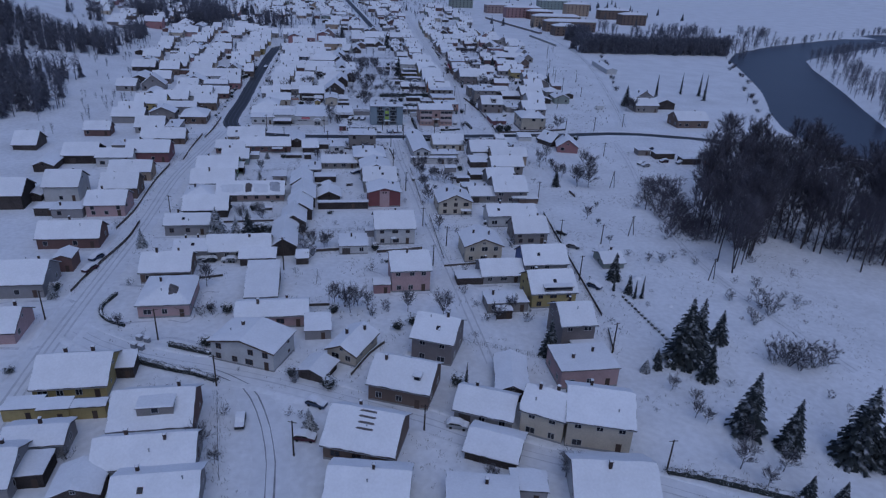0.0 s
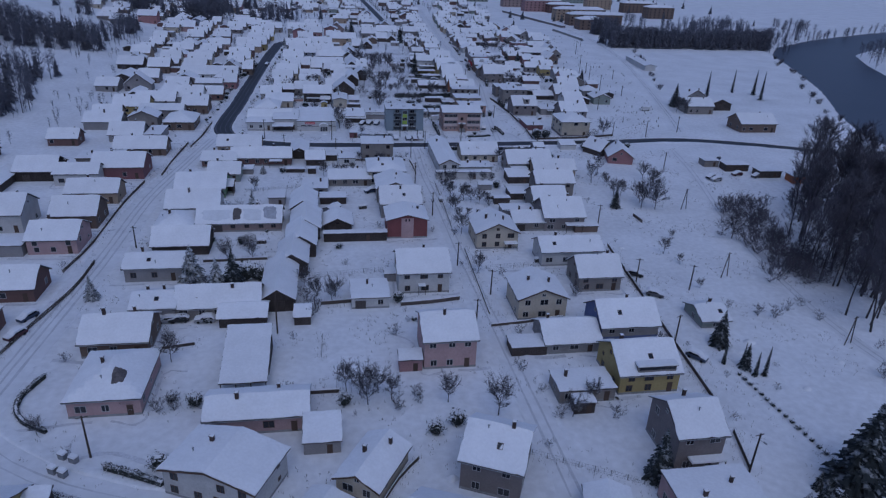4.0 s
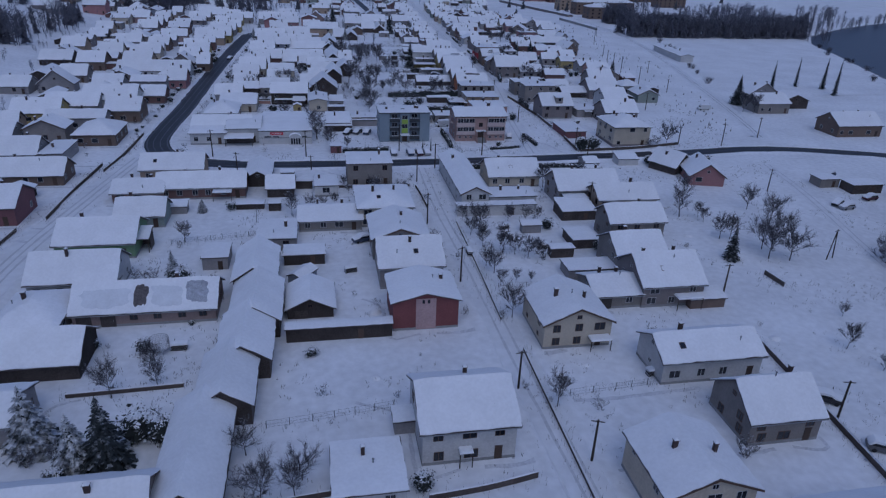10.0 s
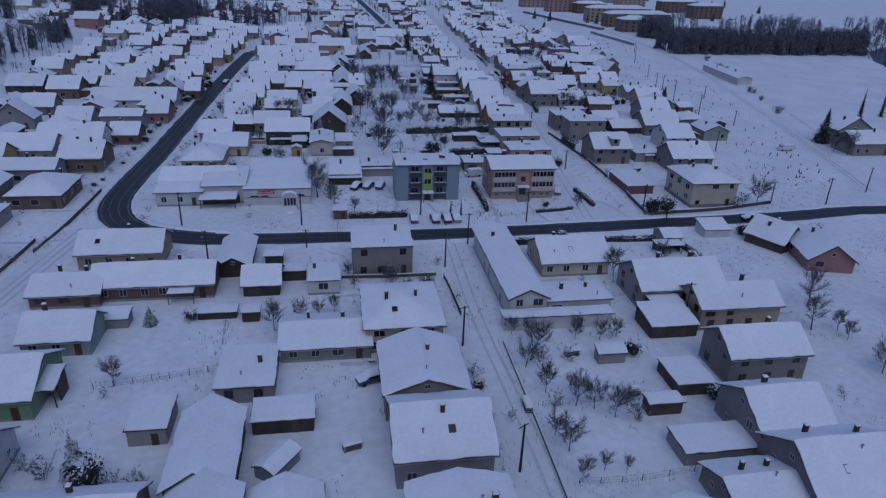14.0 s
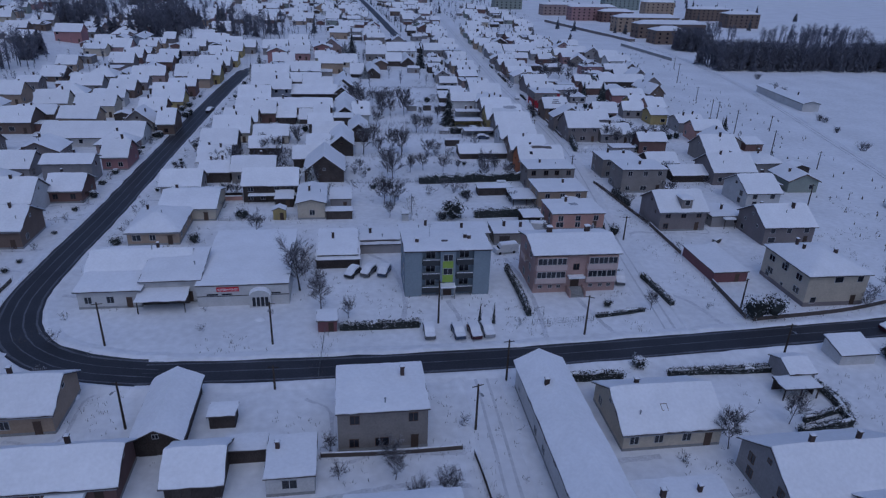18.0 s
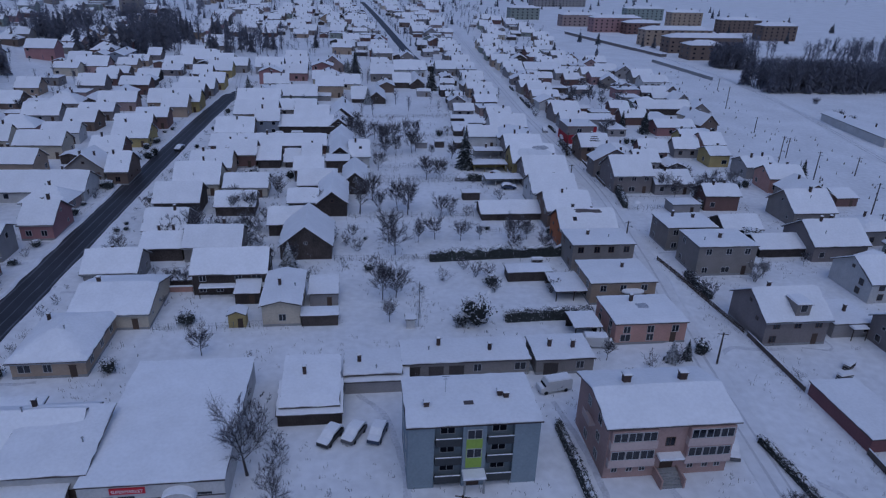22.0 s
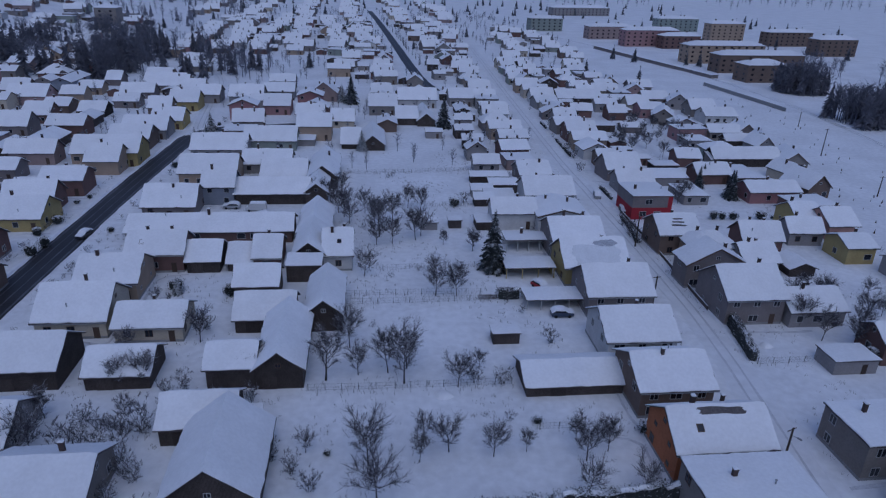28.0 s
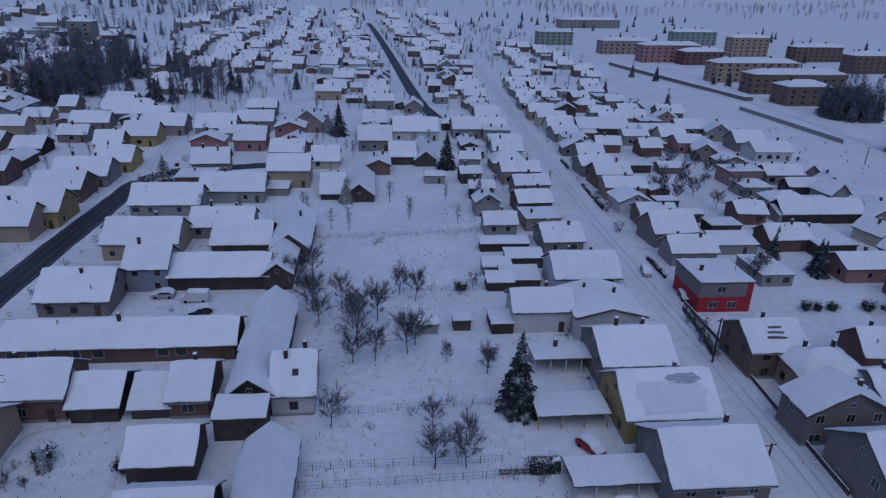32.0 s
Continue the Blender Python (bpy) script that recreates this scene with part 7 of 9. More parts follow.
def car(x, y, rot, paint=None, label="parked car thickly covered with snow"):
    tally[0] += 1
    vehicle(x, y, rot, "car", label, paint or PAINT[tally[0] % 5],
            [(-2.1, 0.3), (2.1, 0.3), (2.12, 0.85), (1.95, 0.95), (-0.9, 0.98), (-2.05, 0.82)],
            [(-0.95, 0.97), (1.95, 0.95), (1.5, 1.38), (-0.35, 1.4)], [(-0.4, 1.36), (1.52, 1.34), (1.4, 1.46), (-0.25, 1.47)],
            [(-2.08, 0.86), (-1.0, 0.99), (-0.45, 1.38), (1.5, 1.42), (2.05, 0.97), (2.16, 1.02), (2.1, 1.22), (1.75, 1.56), (1.45, 1.72), (0.4, 1.78), (-0.3, 1.72), (-0.7, 1.5), (-1.15, 1.2), (-1.9, 1.12), (-2.14, 0.98)], (-1.3, 1.3), 0.88)


def van(x, y, rot):
    tally[0] += 1
    vehicle(x, y, rot, "van", "white delivery van with snow on its roof", VAN_PAINT,
            [(-2.6, 0.35), (2.6, 0.35), (2.62, 1.9), (-1.5, 1.95), (-1.9, 1.25), (-2.55, 1.05)],
            [(-1.95, 1.2), (1.0, 1.3), (1.0, 1.75), (-1.58, 1.78)], [(-1.5, 1.9), (2.6, 1.88), (2.5, 2.15), (-1.35, 2.15)],
            [(-1.4, 2.5, 2.12, 0.2), (-2.5, -1.95, 1.08, 0.15)], (-1.7, 1.6), 0.97)


# where they stand
hedge([(-41.9, 128.0), (-34.2, 124.1), (-28.6, 121.6), (-23.7, 118.9)], 1.3, 1.6)
hedge([(-36.0, 133.4), (-30.7, 130.9), (-26.6, 128.8)], 1.2, 1.3)
hedge([(59.1, 83.2), (65.5, 80.8), (72.4, 77.5), (79.7, 73.8)], 1.3, 1.8)
hedge([(-53.6, 158.6), (-55.2, 153.3), (-54.6, 149.0), (-52.0, 145.6), (-47.8, 142.9)], 0.9, 1.0)
hedge([(9.8, 320.1), (16.2, 319.9), (23.6, 320.0)], 1.5, 1.2)
hedge([(44.0, 340.9), (44.2, 331.3), (43.9, 322.0)], 1.6, 1.2)
hedge([(71.5, 335.7), (72.0, 330.2), (72.4, 323.4)], 1.2, 1.2)
hedge([(56.2, 320.5), (66.1, 321.9)], 0.9, 0.9)
hedge([(61.4, 301.8), (72.0, 301.9), (82.7, 302.1)], 1.2, 1.0)
hedge([(44.8, 301.9), (53.7, 301.7)], 1.5, 1.3)
hedge([(31.7, 397.6), (41.6, 398.2), (54.4, 399.0), (62.1, 399.2)], 2.7, 1.8)
hedge([(42.8, 370.9), (50.8, 371.2), (58.9, 371.1)], 2.4, 1.5)
hedge([(91.0, 446.6), (89.5, 437.7), (87.8, 428.5)], 2.8, 1.8)
hedge([(49.0, 453.4), (50.8, 453.2), (52.8, 453.3)], 2.2, 2.0)
hedge([(85.4, 387.4), (85.4, 376.8)], 1.5, 1.5)
hedge([(130.3, 494.7), (142.3, 497.0)], 0.8, 0.9)
hedge([(89.4, 496.2), (88.7, 487.4), (87.2, 479.7)], 1.2, 1.0)
hedge([(76.1, 288.9), (84.2, 291.0)], 1.0, 1.0)
fence([(33.4, 174.3), (33.7, 189.1), (34.1, 208.9)], "wall", 0.7)
fence([(32.9, 218.6), (33.4, 239.3), (33.7, 262.5)], "wall", 0.6)
fence([(13.9, 179.7), (21.0, 180.3), (27.8, 181.5)], "wall", 1.1)
fence([(-5.6, 195.2), (3.4, 196.2), (11.7, 197.3)], "wire", 1.2)
fence([(37.5, 196.5), (44.9, 197.1), (52.7, 197.6)], "wire", 1.2)
fence([(32.6, 169.1), (40.6, 170.0), (49.8, 171.4)], "wall", 0.8)
fence([(74.8, 208.4), (73.0, 188.1), (71.0, 166.7), (68.5, 138.1)], "board", 1.0)
fence([(67.4, 131.0), (65.0, 122.0)], "board", 1.0)
fence([(73.3, 192.7), (72.9, 184.1), (72.0, 174.3)], "board", 0.9)
fence([(91.7, 229.7), (92.2, 224.2)], "board", 1.1)
fence([(30.6, 129.5), (39.6, 124.7), (48.7, 120.0)], "wire", 1.1)
fence([(3.8, 118.3), (8.3, 126.0), (12.0, 130.3)], "board", 0.9)
fence([(-23.1, 114.3), (-21.2, 100.6), (-19.6, 90.5)], "wire", 1.2)
fence([(85.0, 332.0), (84.5, 325.0), (84.0, 317.6)], "board", 1.1)
fence([(85.3, 363.0), (85.2, 355.0), (85.2, 346.2)], "board", 1.0)
fence([(85.1, 316.8), (104.5, 318.6), (122.0, 322.6)], "board", 1.0)
fence([(7.3, 319.4), (6.6, 306.2)], "wire", 1.1)
fence([(43.7, 318.9), (55.2, 319.3)], "wire", 1.1)
fence([(27.4, 286.8), (27.9, 281.0), (28.2, 272.1)], "board", 1.1)
fence([(7.5, 288.5), (17.1, 288.1), (26.0, 288.2)], "board", 0.8)
fence([(-12.5, 275.9), (-12.0, 267.1)], "wire", 1.0)
fence([(-4.0, 181.4), (6.2, 182.3)], "board", 1.0)
fence([(-18.9, 372.1), (-5.3, 371.9), (11.7, 373.2)], "wire", 1.2)
fence([(28.5, 385.9), (26.8, 370.3)], "wire", 1.2)
fence([(28.3, 385.2), (27.4, 373.8)], "wire", 1.2)
fence([(11.3, 399.1), (20.9, 398.8), (31.6, 398.9)], "wire", 1.2)
fence([(14.4, 424.7), (27.6, 424.5), (45.7, 424.6)], "wire", 1.2)
fence([(18.4, 455.4), (28.8, 455.6), (45.6, 455.3)], "wire", 1.2)
fence([(47.5, 413.5), (58.6, 413.4)], "wire", 1.1)
fence([(19.5, 452.0), (31.4, 452.2), (46.0, 452.5)], "wire", 1.2)
fence([(23.7, 466.9), (35.3, 467.5), (49.0, 468.1)], "wire", 1.2)
fence([(44.9, 452.9), (48.7, 452.8)], "picket", 1.1)
fence([(15.4, 536.4), (34.4, 537.4), (55.8, 539.9)], "wire", 1.1)
fence([(32.2, 507.2), (51.9, 507.2)], "wire", 1.1)
fence([(88.4, 446.1), (89.1, 459.5), (90.1, 477.7), (90.5, 498.5)], "board", 1.0)
fence([(82.4, 395.4), (83.4, 387.0), (84.3, 373.7), (85.2, 364.0)], "picket", 1.0)
fence([(88.1, 427.6), (99.4, 427.8), (111.0, 428.0)], "wire", 1.2)
fence([(-23.0, 388.9), (-15.6, 389.0)], "board", 1.2)
fence([(-28.5, 256.6), (-18.4, 258.3), (-10.5, 259.6)], "wire", 1.1)
fence([(35.4, 230.2), (43.5, 229.9), (50.9, 230.6)], "wire", 1.0)
fence([(35.3, 245.5), (43.1, 245.7), (51.0, 245.8)], "wire", 1.0)
fence([(-19.1, 150.5), (-9.1, 149.9), (-0.5, 149.5)], "wall", 0.6)
fence([(-64.9, 160.5), (-63.4, 172.7), (-59.6, 192.7), (-59.2, 206.5)], "picket", 1.0)
fence([(-64.8, 201.5), (-63.0, 217.7), (-63.0, 245.3), (-61.6, 266.2)], "picket", 0.9)
fence([(-54.3, 305.1), (-52.8, 320.0), (-52.1, 342.5)], "picket", 1.0)
fence([(-57.7, 272.3), (-57.4, 289.7), (-56.2, 311.3)], "picket", 0.9)
fence([(-33.4, 205.3), (-25.1, 205.6), (-17.8, 205.9)], "wall", 0.8)
fence([(-72.7, 138.6), (-69.1, 148.0)], "board", 1.0)
hedge([(83.5, 297.2), (84.0, 293.8), (82.8, 288.0)], 1.2, 1.6)
hedge([(73.9, 286.6), (78.2, 287.2), (82.7, 287.7)], 1.2, 1.4)
hedge([(62.3, 302.2), (71.7, 301.6), (81.9, 301.3)], 1.0, 1.2)
fence([(-37.8, 165.9), (-33.3, 166.5), (-28.8, 167.4)], "wall", 0.8)
fence([(-13.1, 149.0), (-5.6, 149.1), (-0.4, 149.1)], "wall", 0.9)
fence([(-3.7, 160.7), (-3.5, 167.4)], "wire", 1.2)
utility_pole(-39.0, 136.3, 8.1)
utility_pole(-23.7, 117.5, 7.5)
utility_pole(17.0, 99.4, 6.0)
utility_pole(-7.3, 95.1, 7.8)
utility_pole(-66.4, 147.3, 7.9)
utility_pole(64.5, 121.5, 8.2)
utility_pole(59.5, 84.0, 6.9)
utility_pole(73.3, 185.8, 7.1)
utility_pole(85.7, 181.9, 6.8)
utility_pole(69.6, 157.8, 7.8)
utility_pole(30.4, 199.2, 6.6)
utility_pole(29.4, 169.9, 6.6)
utility_pole(35.6, 183.3, 6.6)
utility_pole(28.6, 233.1, 7.6)
utility_pole(26.7, 262.3, 7.6)
utility_pole(76.3, 220.3, 7.8)
utility_pole(67.7, 266.0, 8.0)
utility_pole(-51.6, 214.9, 6.1)
utility_pole(-12.8, 170.2, 9.9)
utility_pole(-28.0, 318.3, 8.0)
utility_pole(-1.2, 316.5, 7.9)
utility_pole(27.1, 321.0, 8.4)
utility_pole(52.1, 315.0, 7.7)
utility_pole(28.5, 292.0, 7.6)
utility_pole(35.3, 302.8, 7.4)
utility_pole(0.3, 303.9, 4.2)
utility_pole(-18.8, 296.8, 7.6)
utility_pole(84.6, 320.5, 6.9)
utility_pole(122.6, 323.4, 6.0)
utility_pole(81.5, 302.8, 7.9)
utility_pole(75.2, 354.8, 6.0)
utility_pole(134.1, 372.1, 7.0)
utility_pole(78.4, 404.2, 6.0)
utility_pole(78.9, 449.6, 6.0)
utility_pole(174.2, 512.3, 6.4)
utility_pole(165.9, 477.8, 6.8)
utility_pole(86.0, 477.6, 8.5)
utility_pole(206.7, 603.4, 6.4)
utility_pole(158.6, 451.7, 9.1)
utility_pole(158.8, 470.9, 9.1)
utility_pole(175.6, 455.4, 6.2)
utility_pole(161.3, 406.4, 6.0)
utility_pole(186.5, 557.5, 10.0)
utility_pole(143.1, 404.5, 6.7)
utility_pole(125.0, 277.4, 6.4)
utility_pole(137.0, 320.6, 7.6)
utility_pole(156.6, 329.6, 7.3)
utility_pole(153.2, 419.4, 9.5)
car(-17.6, 105.0, 90)
car(66.0, 334.0, 75)
car(-3.4, 109.0, 150)
car(-5.4, 99.2, 165)
car(23.6, 99.5, 160)
car(28.9, 97.3, 160)
car(25.0, 317.2, 90)
car(30.0, 316.8, 95)
car(32.8, 316.6, 95)
car(35.1, 316.9, 95)
car(12.3, 341.1, 60)
car(15.5, 341.5, 60)
car(18.7, 341.3, 70)
van(45.9, 349.9, 10)
car(-35.9, 176.7, 5)
car(-33.6, 176.8, 5)
car(-38.6, 176.8, 5)
car(11.1, 254.2, 20)
van(-5.1, 504.3, 0)
car(-11.6, 506.1, 0)
car(-3.1, 499.0, 20)
car(58.2, 457.0, 118, CAR_RED, "red parked car with snow on bonnet and roof")
car(59.5, 445.6, 178)
van(57.0, 361.6, 172)
car(6.6, 450.7, 0)
car(-40.9, 487.5, 75)
car(9.0, 447.6, 10)
car(-55.1, 458.7, 10)
car(109.0, 311.6, 5)
car(139.5, 264.1, 10)
car(138.6, 266.5, 30)
car(157.8, 267.3, 20)
car(152.2, 287.3, 20)
car(151.0, 269.4, 10)
car(88.4, 513.4, 80)
car(91.6, 501.0, 80)
van(159.9, 371.9, 0)
car(-64.5, 180.3, 60)
car(-64.1, 173.2, 60)
car(-28.2, 176.2, 0)
car(75.1, 190.3, 150)
car(75.5, 179.6, 150)
car(72.4, 153.3, 130)
conifer(-54.1, 187.6, 6.4)
conifer(79.8, 157.7, 8.7)
conifer(80.7, 149.2, 5.9)
conifer(79.4, 116.7, 17.0)
conifer(84.3, 119.7, 14.9)
conifer(81.7, 109.4, 10.0)
conifer(92.8, 123.9, 9.0)
conifer(80.2, 92.1, 14.5)
conifer(85.9, 86.6, 12.0)
conifer(97.0, 82.7, 17.0)
conifer(101.4, 80.7, 15.0)
conifer(49.1, 122.2, 10.1)
conifer(-19.3, 125.9, 4.0)
conifer(-4.7, 101.7, 5.3)
conifer(73.6, 117.2, 3.7)
conifer(81.2, 74.4, 5.5)
conifer(86.8, 73.0, 4.9)
conifer(-34.1, 195.3, 9.6)
conifer(-24.0, 190.7, 10.6)
conifer(-27.8, 191.0, 8.2)
conifer(88.7, 237.2, 7.8)
conifer(-24.6, 238.2, 7.2)
conifer(152.6, 449.1, 7.7)
conifer(49.9, 466.2, 13.8)
conifer(53.3, 598.1, 12.8)
conifer(122.1, 520.7, 7.2)
conifer(127.3, 510.5, 9.0)
conifer(16.1, 644.8, 13.6)
conifer(11.9, 649.6, 7.8)
conifer(-30.8, 568.0, 8.0)
conifer(-35.1, 569.6, 6.6)
conifer(21.5, 563.4, 7.5)
conifer(-24.7, 274.4, 3.6)
conifer(-12.9, 457.8, 3.9)
conifer(181.0, 381.4, 12.8)
column_tree(34.3, 319.7, 4.4)
column_tree(36.9, 320.0, 4.4)
column_tree(77.1, 151.1, 5.1)
column_tree(81.0, 150.6, 5.3)
column_tree(81.2, 146.4, 5.8)
column_tree(83.2, 146.3, 7.0)
column_tree(209.2, 399.2, 16.4)
column_tree(237.4, 419.6, 14.5)
column_tree(246.9, 412.4, 15.6)
column_tree(243.0, 398.9, 17.1)
column_tree(153.1, 451.8, 6.7)
fruit_tree(1.0, 149.3, 6.5)
fruit_tree(3.3, 148.2, 6.5)
fruit_tree(6.7, 148.3, 6.4)
fruit_tree(19.1, 144.4, 6.3)
fruit_tree(27.4, 139.9, 7.8)
fruit_tree(-5.5, 181.8, 6.5)
fruit_tree(-0.8, 185.1, 5.2)
fruit_tree(4.7, 145.1, 6.4)
fruit_tree(-32.1, 161.6, 6.5)
fruit_tree(9.0, 146.4, 5.2)
fruit_tree(45.5, 141.2, 5.1)
fruit_tree(40.6, 138.2, 5.0)
fruit_tree(66.8, 157.4, 4.1)
fruit_tree(-27.2, 204.5, 6.5)
fruit_tree(-21.5, 206.6, 4.6)
fruit_tree(-1.6, 181.8, 5.9)
fruit_tree(-7.8, 190.4, 5.1)
tall_tree(89.6, 261.2, 9.1)
fruit_tree(94.2, 260.4, 4.2)
fruit_tree(110.5, 264.8, 6.5)
fruit_tree(109.1, 254.0, 8.0)
fruit_tree(99.0, 241.4, 8.0)
fruit_tree(92.3, 247.5, 6.5)
fruit_tree(88.7, 202.5, 4.9)
fruit_tree(96.0, 212.4, 2.8)
fruit_tree(90.1, 196.0, 3.0)
fruit_tree(88.9, 182.5, 2.8)
tall_tree(115.5, 212.8, 10.2)
fruit_tree(35.0, 219.1, 6.5)
fruit_tree(36.0, 235.9, 5.5)
fruit_tree(40.2, 245.2, 5.5)
fruit_tree(42.7, 244.3, 4.9)
fruit_tree(38.3, 259.3, 6.5)
fruit_tree(34.8, 194.4, 5.8)
tall_tree(94.8, 269.3, 8.9)
fruit_tree(93.9, 257.4, 3.8)
fruit_tree(35.7, 265.1, 3.5)
fruit_tree(35.4, 255.1, 5.3)
fruit_tree(36.7, 248.7, 5.2)
fruit_tree(40.6, 248.7, 3.2)
fruit_tree(44.9, 242.1, 5.4)
fruit_tree(47.6, 244.1, 3.6)
fruit_tree(35.1, 239.2, 4.4)
fruit_tree(35.9, 230.7, 3.8)
fruit_tree(39.5, 232.3, 2.8)
fruit_tree(42.4, 231.9, 2.4)
fruit_tree(50.2, 261.9, 4.0)
fruit_tree(47.3, 265.2, 3.5)
fruit_tree(73.7, 288.8, 5.7)
fruit_tree(-25.9, 257.4, 4.7)
fruit_tree(-4.1, 270.4, 5.4)
fruit_tree(-0.1, 273.8, 3.9)
fruit_tree(3.3, 274.8, 3.4)
fruit_tree(6.0, 275.7, 3.4)
fruit_tree(22.9, 279.1, 4.9)
fruit_tree(19.4, 278.2, 4.9)
fruit_tree(16.1, 286.4, 4.1)
fruit_tree(38.5, 262.3, 5.0)
fruit_tree(46.1, 262.4, 3.7)
fruit_tree(53.5, 262.6, 3.5)
fruit_tree(62.0, 284.7, 6.5)
fruit_tree(117.3, 322.0, 8.0)
tall_tree(2.2, 335.3, 12.6)
tall_tree(6.4, 327.6, 7.4)
fruit_tree(11.3, 324.1, 3.8)
fruit_tree(67.5, 322.4, 3.9)
fruit_tree(24.5, 401.5, 8.0)
fruit_tree(21.4, 386.3, 4.7)
tall_tree(16.9, 427.4, 11.5)
fruit_tree(29.6, 429.8, 8.0)
fruit_tree(37.0, 462.8, 5.0)
fruit_tree(6.2, 429.2, 5.6)
fruit_tree(-15.8, 437.0, 4.9)
fruit_tree(-33.5, 403.3, 5.0)
fruit_tree(23.4, 408.4, 7.9)
fruit_tree(30.1, 408.0, 4.7)
fruit_tree(34.2, 409.7, 5.8)
fruit_tree(40.0, 408.4, 5.5)
fruit_tree(44.6, 409.0, 3.6)
fruit_tree(52.2, 406.7, 6.8)
fruit_tree(55.7, 408.4, 5.2)
tall_tree(29.0, 425.8, 9.7)
fruit_tree(37.2, 424.4, 6.5)
fruit_tree(20.8, 380.8, 7.7)
fruit_tree(21.8, 372.2, 4.5)
fruit_tree(-19.8, 387.8, 4.4)
fruit_tree(-20.0, 412.9, 6.7)
fruit_tree(-26.0, 411.8, 5.2)
fruit_tree(-14.0, 427.0, 5.5)
fruit_tree(-4.7, 439.8, 6.5)
fruit_tree(2.4, 395.3, 6.1)
fruit_tree(15.2, 410.8, 3.6)
fruit_tree(57.9, 401.0, 5.5)
fruit_tree(104.1, 434.3, 6.5)
fruit_tree(108.2, 431.2, 6.4)
fruit_tree(125.1, 441.7, 6.1)
tall_tree(16.3, 513.3, 9.4)
tall_tree(26.1, 485.8, 10.0)
fruit_tree(34.6, 483.2, 8.0)
fruit_tree(36.6, 454.7, 6.5)
fruit_tree(41.9, 459.9, 5.0)
fruit_tree(22.7, 464.3, 6.2)
fruit_tree(-10.9, 416.2, 3.5)
fruit_tree(-8.7, 413.8, 4.8)
fruit_tree(-9.9, 427.3, 6.1)
fruit_tree(52.0, 410.8, 4.2)
fruit_tree(50.8, 401.1, 5.2)
fruit_tree(64.7, 401.3, 3.4)
fruit_tree(25.2, 492.1, 8.0)
fruit_tree(29.6, 494.9, 8.0)
fruit_tree(37.1, 502.8, 6.5)
fruit_tree(25.4, 480.8, 6.5)
fruit_tree(40.8, 454.7, 6.8)
fruit_tree(40.8, 480.0, 3.7)
fruit_tree(47.1, 476.3, 5.3)
fruit_tree(11.0, 510.7, 6.5)
fruit_tree(19.0, 494.5, 6.5)
fruit_tree(12.0, 526.8, 5.5)
fruit_tree(13.0, 481.9, 4.2)
fruit_tree(-15.8, 454.2, 3.1)
fruit_tree(-13.4, 453.9, 2.2)
fruit_tree(125.5, 451.1, 3.8)
fruit_tree(121.9, 442.3, 4.5)
fruit_tree(112.0, 452.3, 4.8)
fruit_tree(109.9, 507.7, 6.0)
fruit_tree(123.5, 575.1, 4.9)
fruit_tree(128.2, 580.3, 4.3)
fruit_tree(133.0, 577.7, 4.7)
fruit_tree(130.5, 587.0, 5.1)
fruit_tree(139.7, 571.0, 5.5)
fruit_tree(142.3, 580.3, 5.9)
fruit_tree(121.0, 583.5, 5.5)
fruit_tree(136.1, 560.5, 5.4)
fruit_tree(125.6, 555.1, 5.9)
fruit_tree(144.9, 590.4, 6.0)
fruit_tree(139.4, 597.8, 5.0)
fruit_tree(133.6, 603.9, 6.1)
fruit_tree(124.8, 606.2, 4.5)
fruit_tree(141.4, 604.9, 5.1)
fruit_tree(118.3, 574.6, 5.2)
fruit_tree(138.4, 587.0, 5.6)
fruit_tree(113.6, 569.2, 6.1)
fruit_tree(-85.8, 558.3, 6.3)
fruit_tree(-113.4, 543.8, 4.8)
fruit_tree(178.6, 365.2, 8.0)
fruit_tree(175.8, 368.4, 8.0)
fruit_tree(-24.3, 98.0, 5.6)
fruit_tree(-20.9, 94.7, 3.7)
fruit_tree(-32.4, 115.2, 2.7)
fruit_tree(5.0, 89.0, 3.6)
fruit_tree(10.1, 85.8, 3.8)
fruit_tree(40.2, 84.3, 5.6)
fruit_tree(72.1, 106.7, 4.2)
fruit_tree(72.3, 97.2, 4.6)
fruit_tree(73.4, 82.7, 6.5)
fruit_tree(78.0, 88.3, 4.9)
fruit_tree(81.0, 81.1, 5.3)
fruit_tree(76.1, 78.2, 4.6)
fruit_tree(26.7, 83.9, 4.4)
fruit_tree(-49.0, 142.5, 3.7)
evergreen_shrub(-25.2, 147.7, 2.6)
evergreen_shrub(-27.9, 132.9, 2.6)
evergreen_shrub(0.6, 145.4, 2.6)
evergreen_shrub(15.6, 136.2, 2.6)
evergreen_shrub(19.7, 138.2, 2.6)
evergreen_shrub(-0.9, 114.6, 2.6)
evergreen_shrub(-8.6, 119.4, 2.6)
bare_bush(-8.0, 116.8, 3.1)
bare_bush(-35.8, 147.3, 3.1)
bare_bush(-31.3, 146.5, 3.4)
bare_bush(-28.5, 146.7, 3.4)
conifer(-68.4, 158.4, 4.6)
column_tree(27.9, 113.0, 5.6)
evergreen_shrub(25.9, 113.2, 2.5)
conifer(72.3, 114.2, 4.5)
conifer(69.1, 113.6, 3.6)
evergreen_shrub(76.0, 115.0, 1.8)
bare_bush(114.8, 135.8, 6.5)
bare_bush(104.2, 115.6, 6.5)
bare_bush(104.5, 113.0, 6.5)
bare_bush(107.8, 143.6, 3.4)
bare_bush(121.6, 152.6, 3.4)
bare_bush(107.2, 130.9, 3.4)
bare_bush(109.8, 172.7, 2.5)
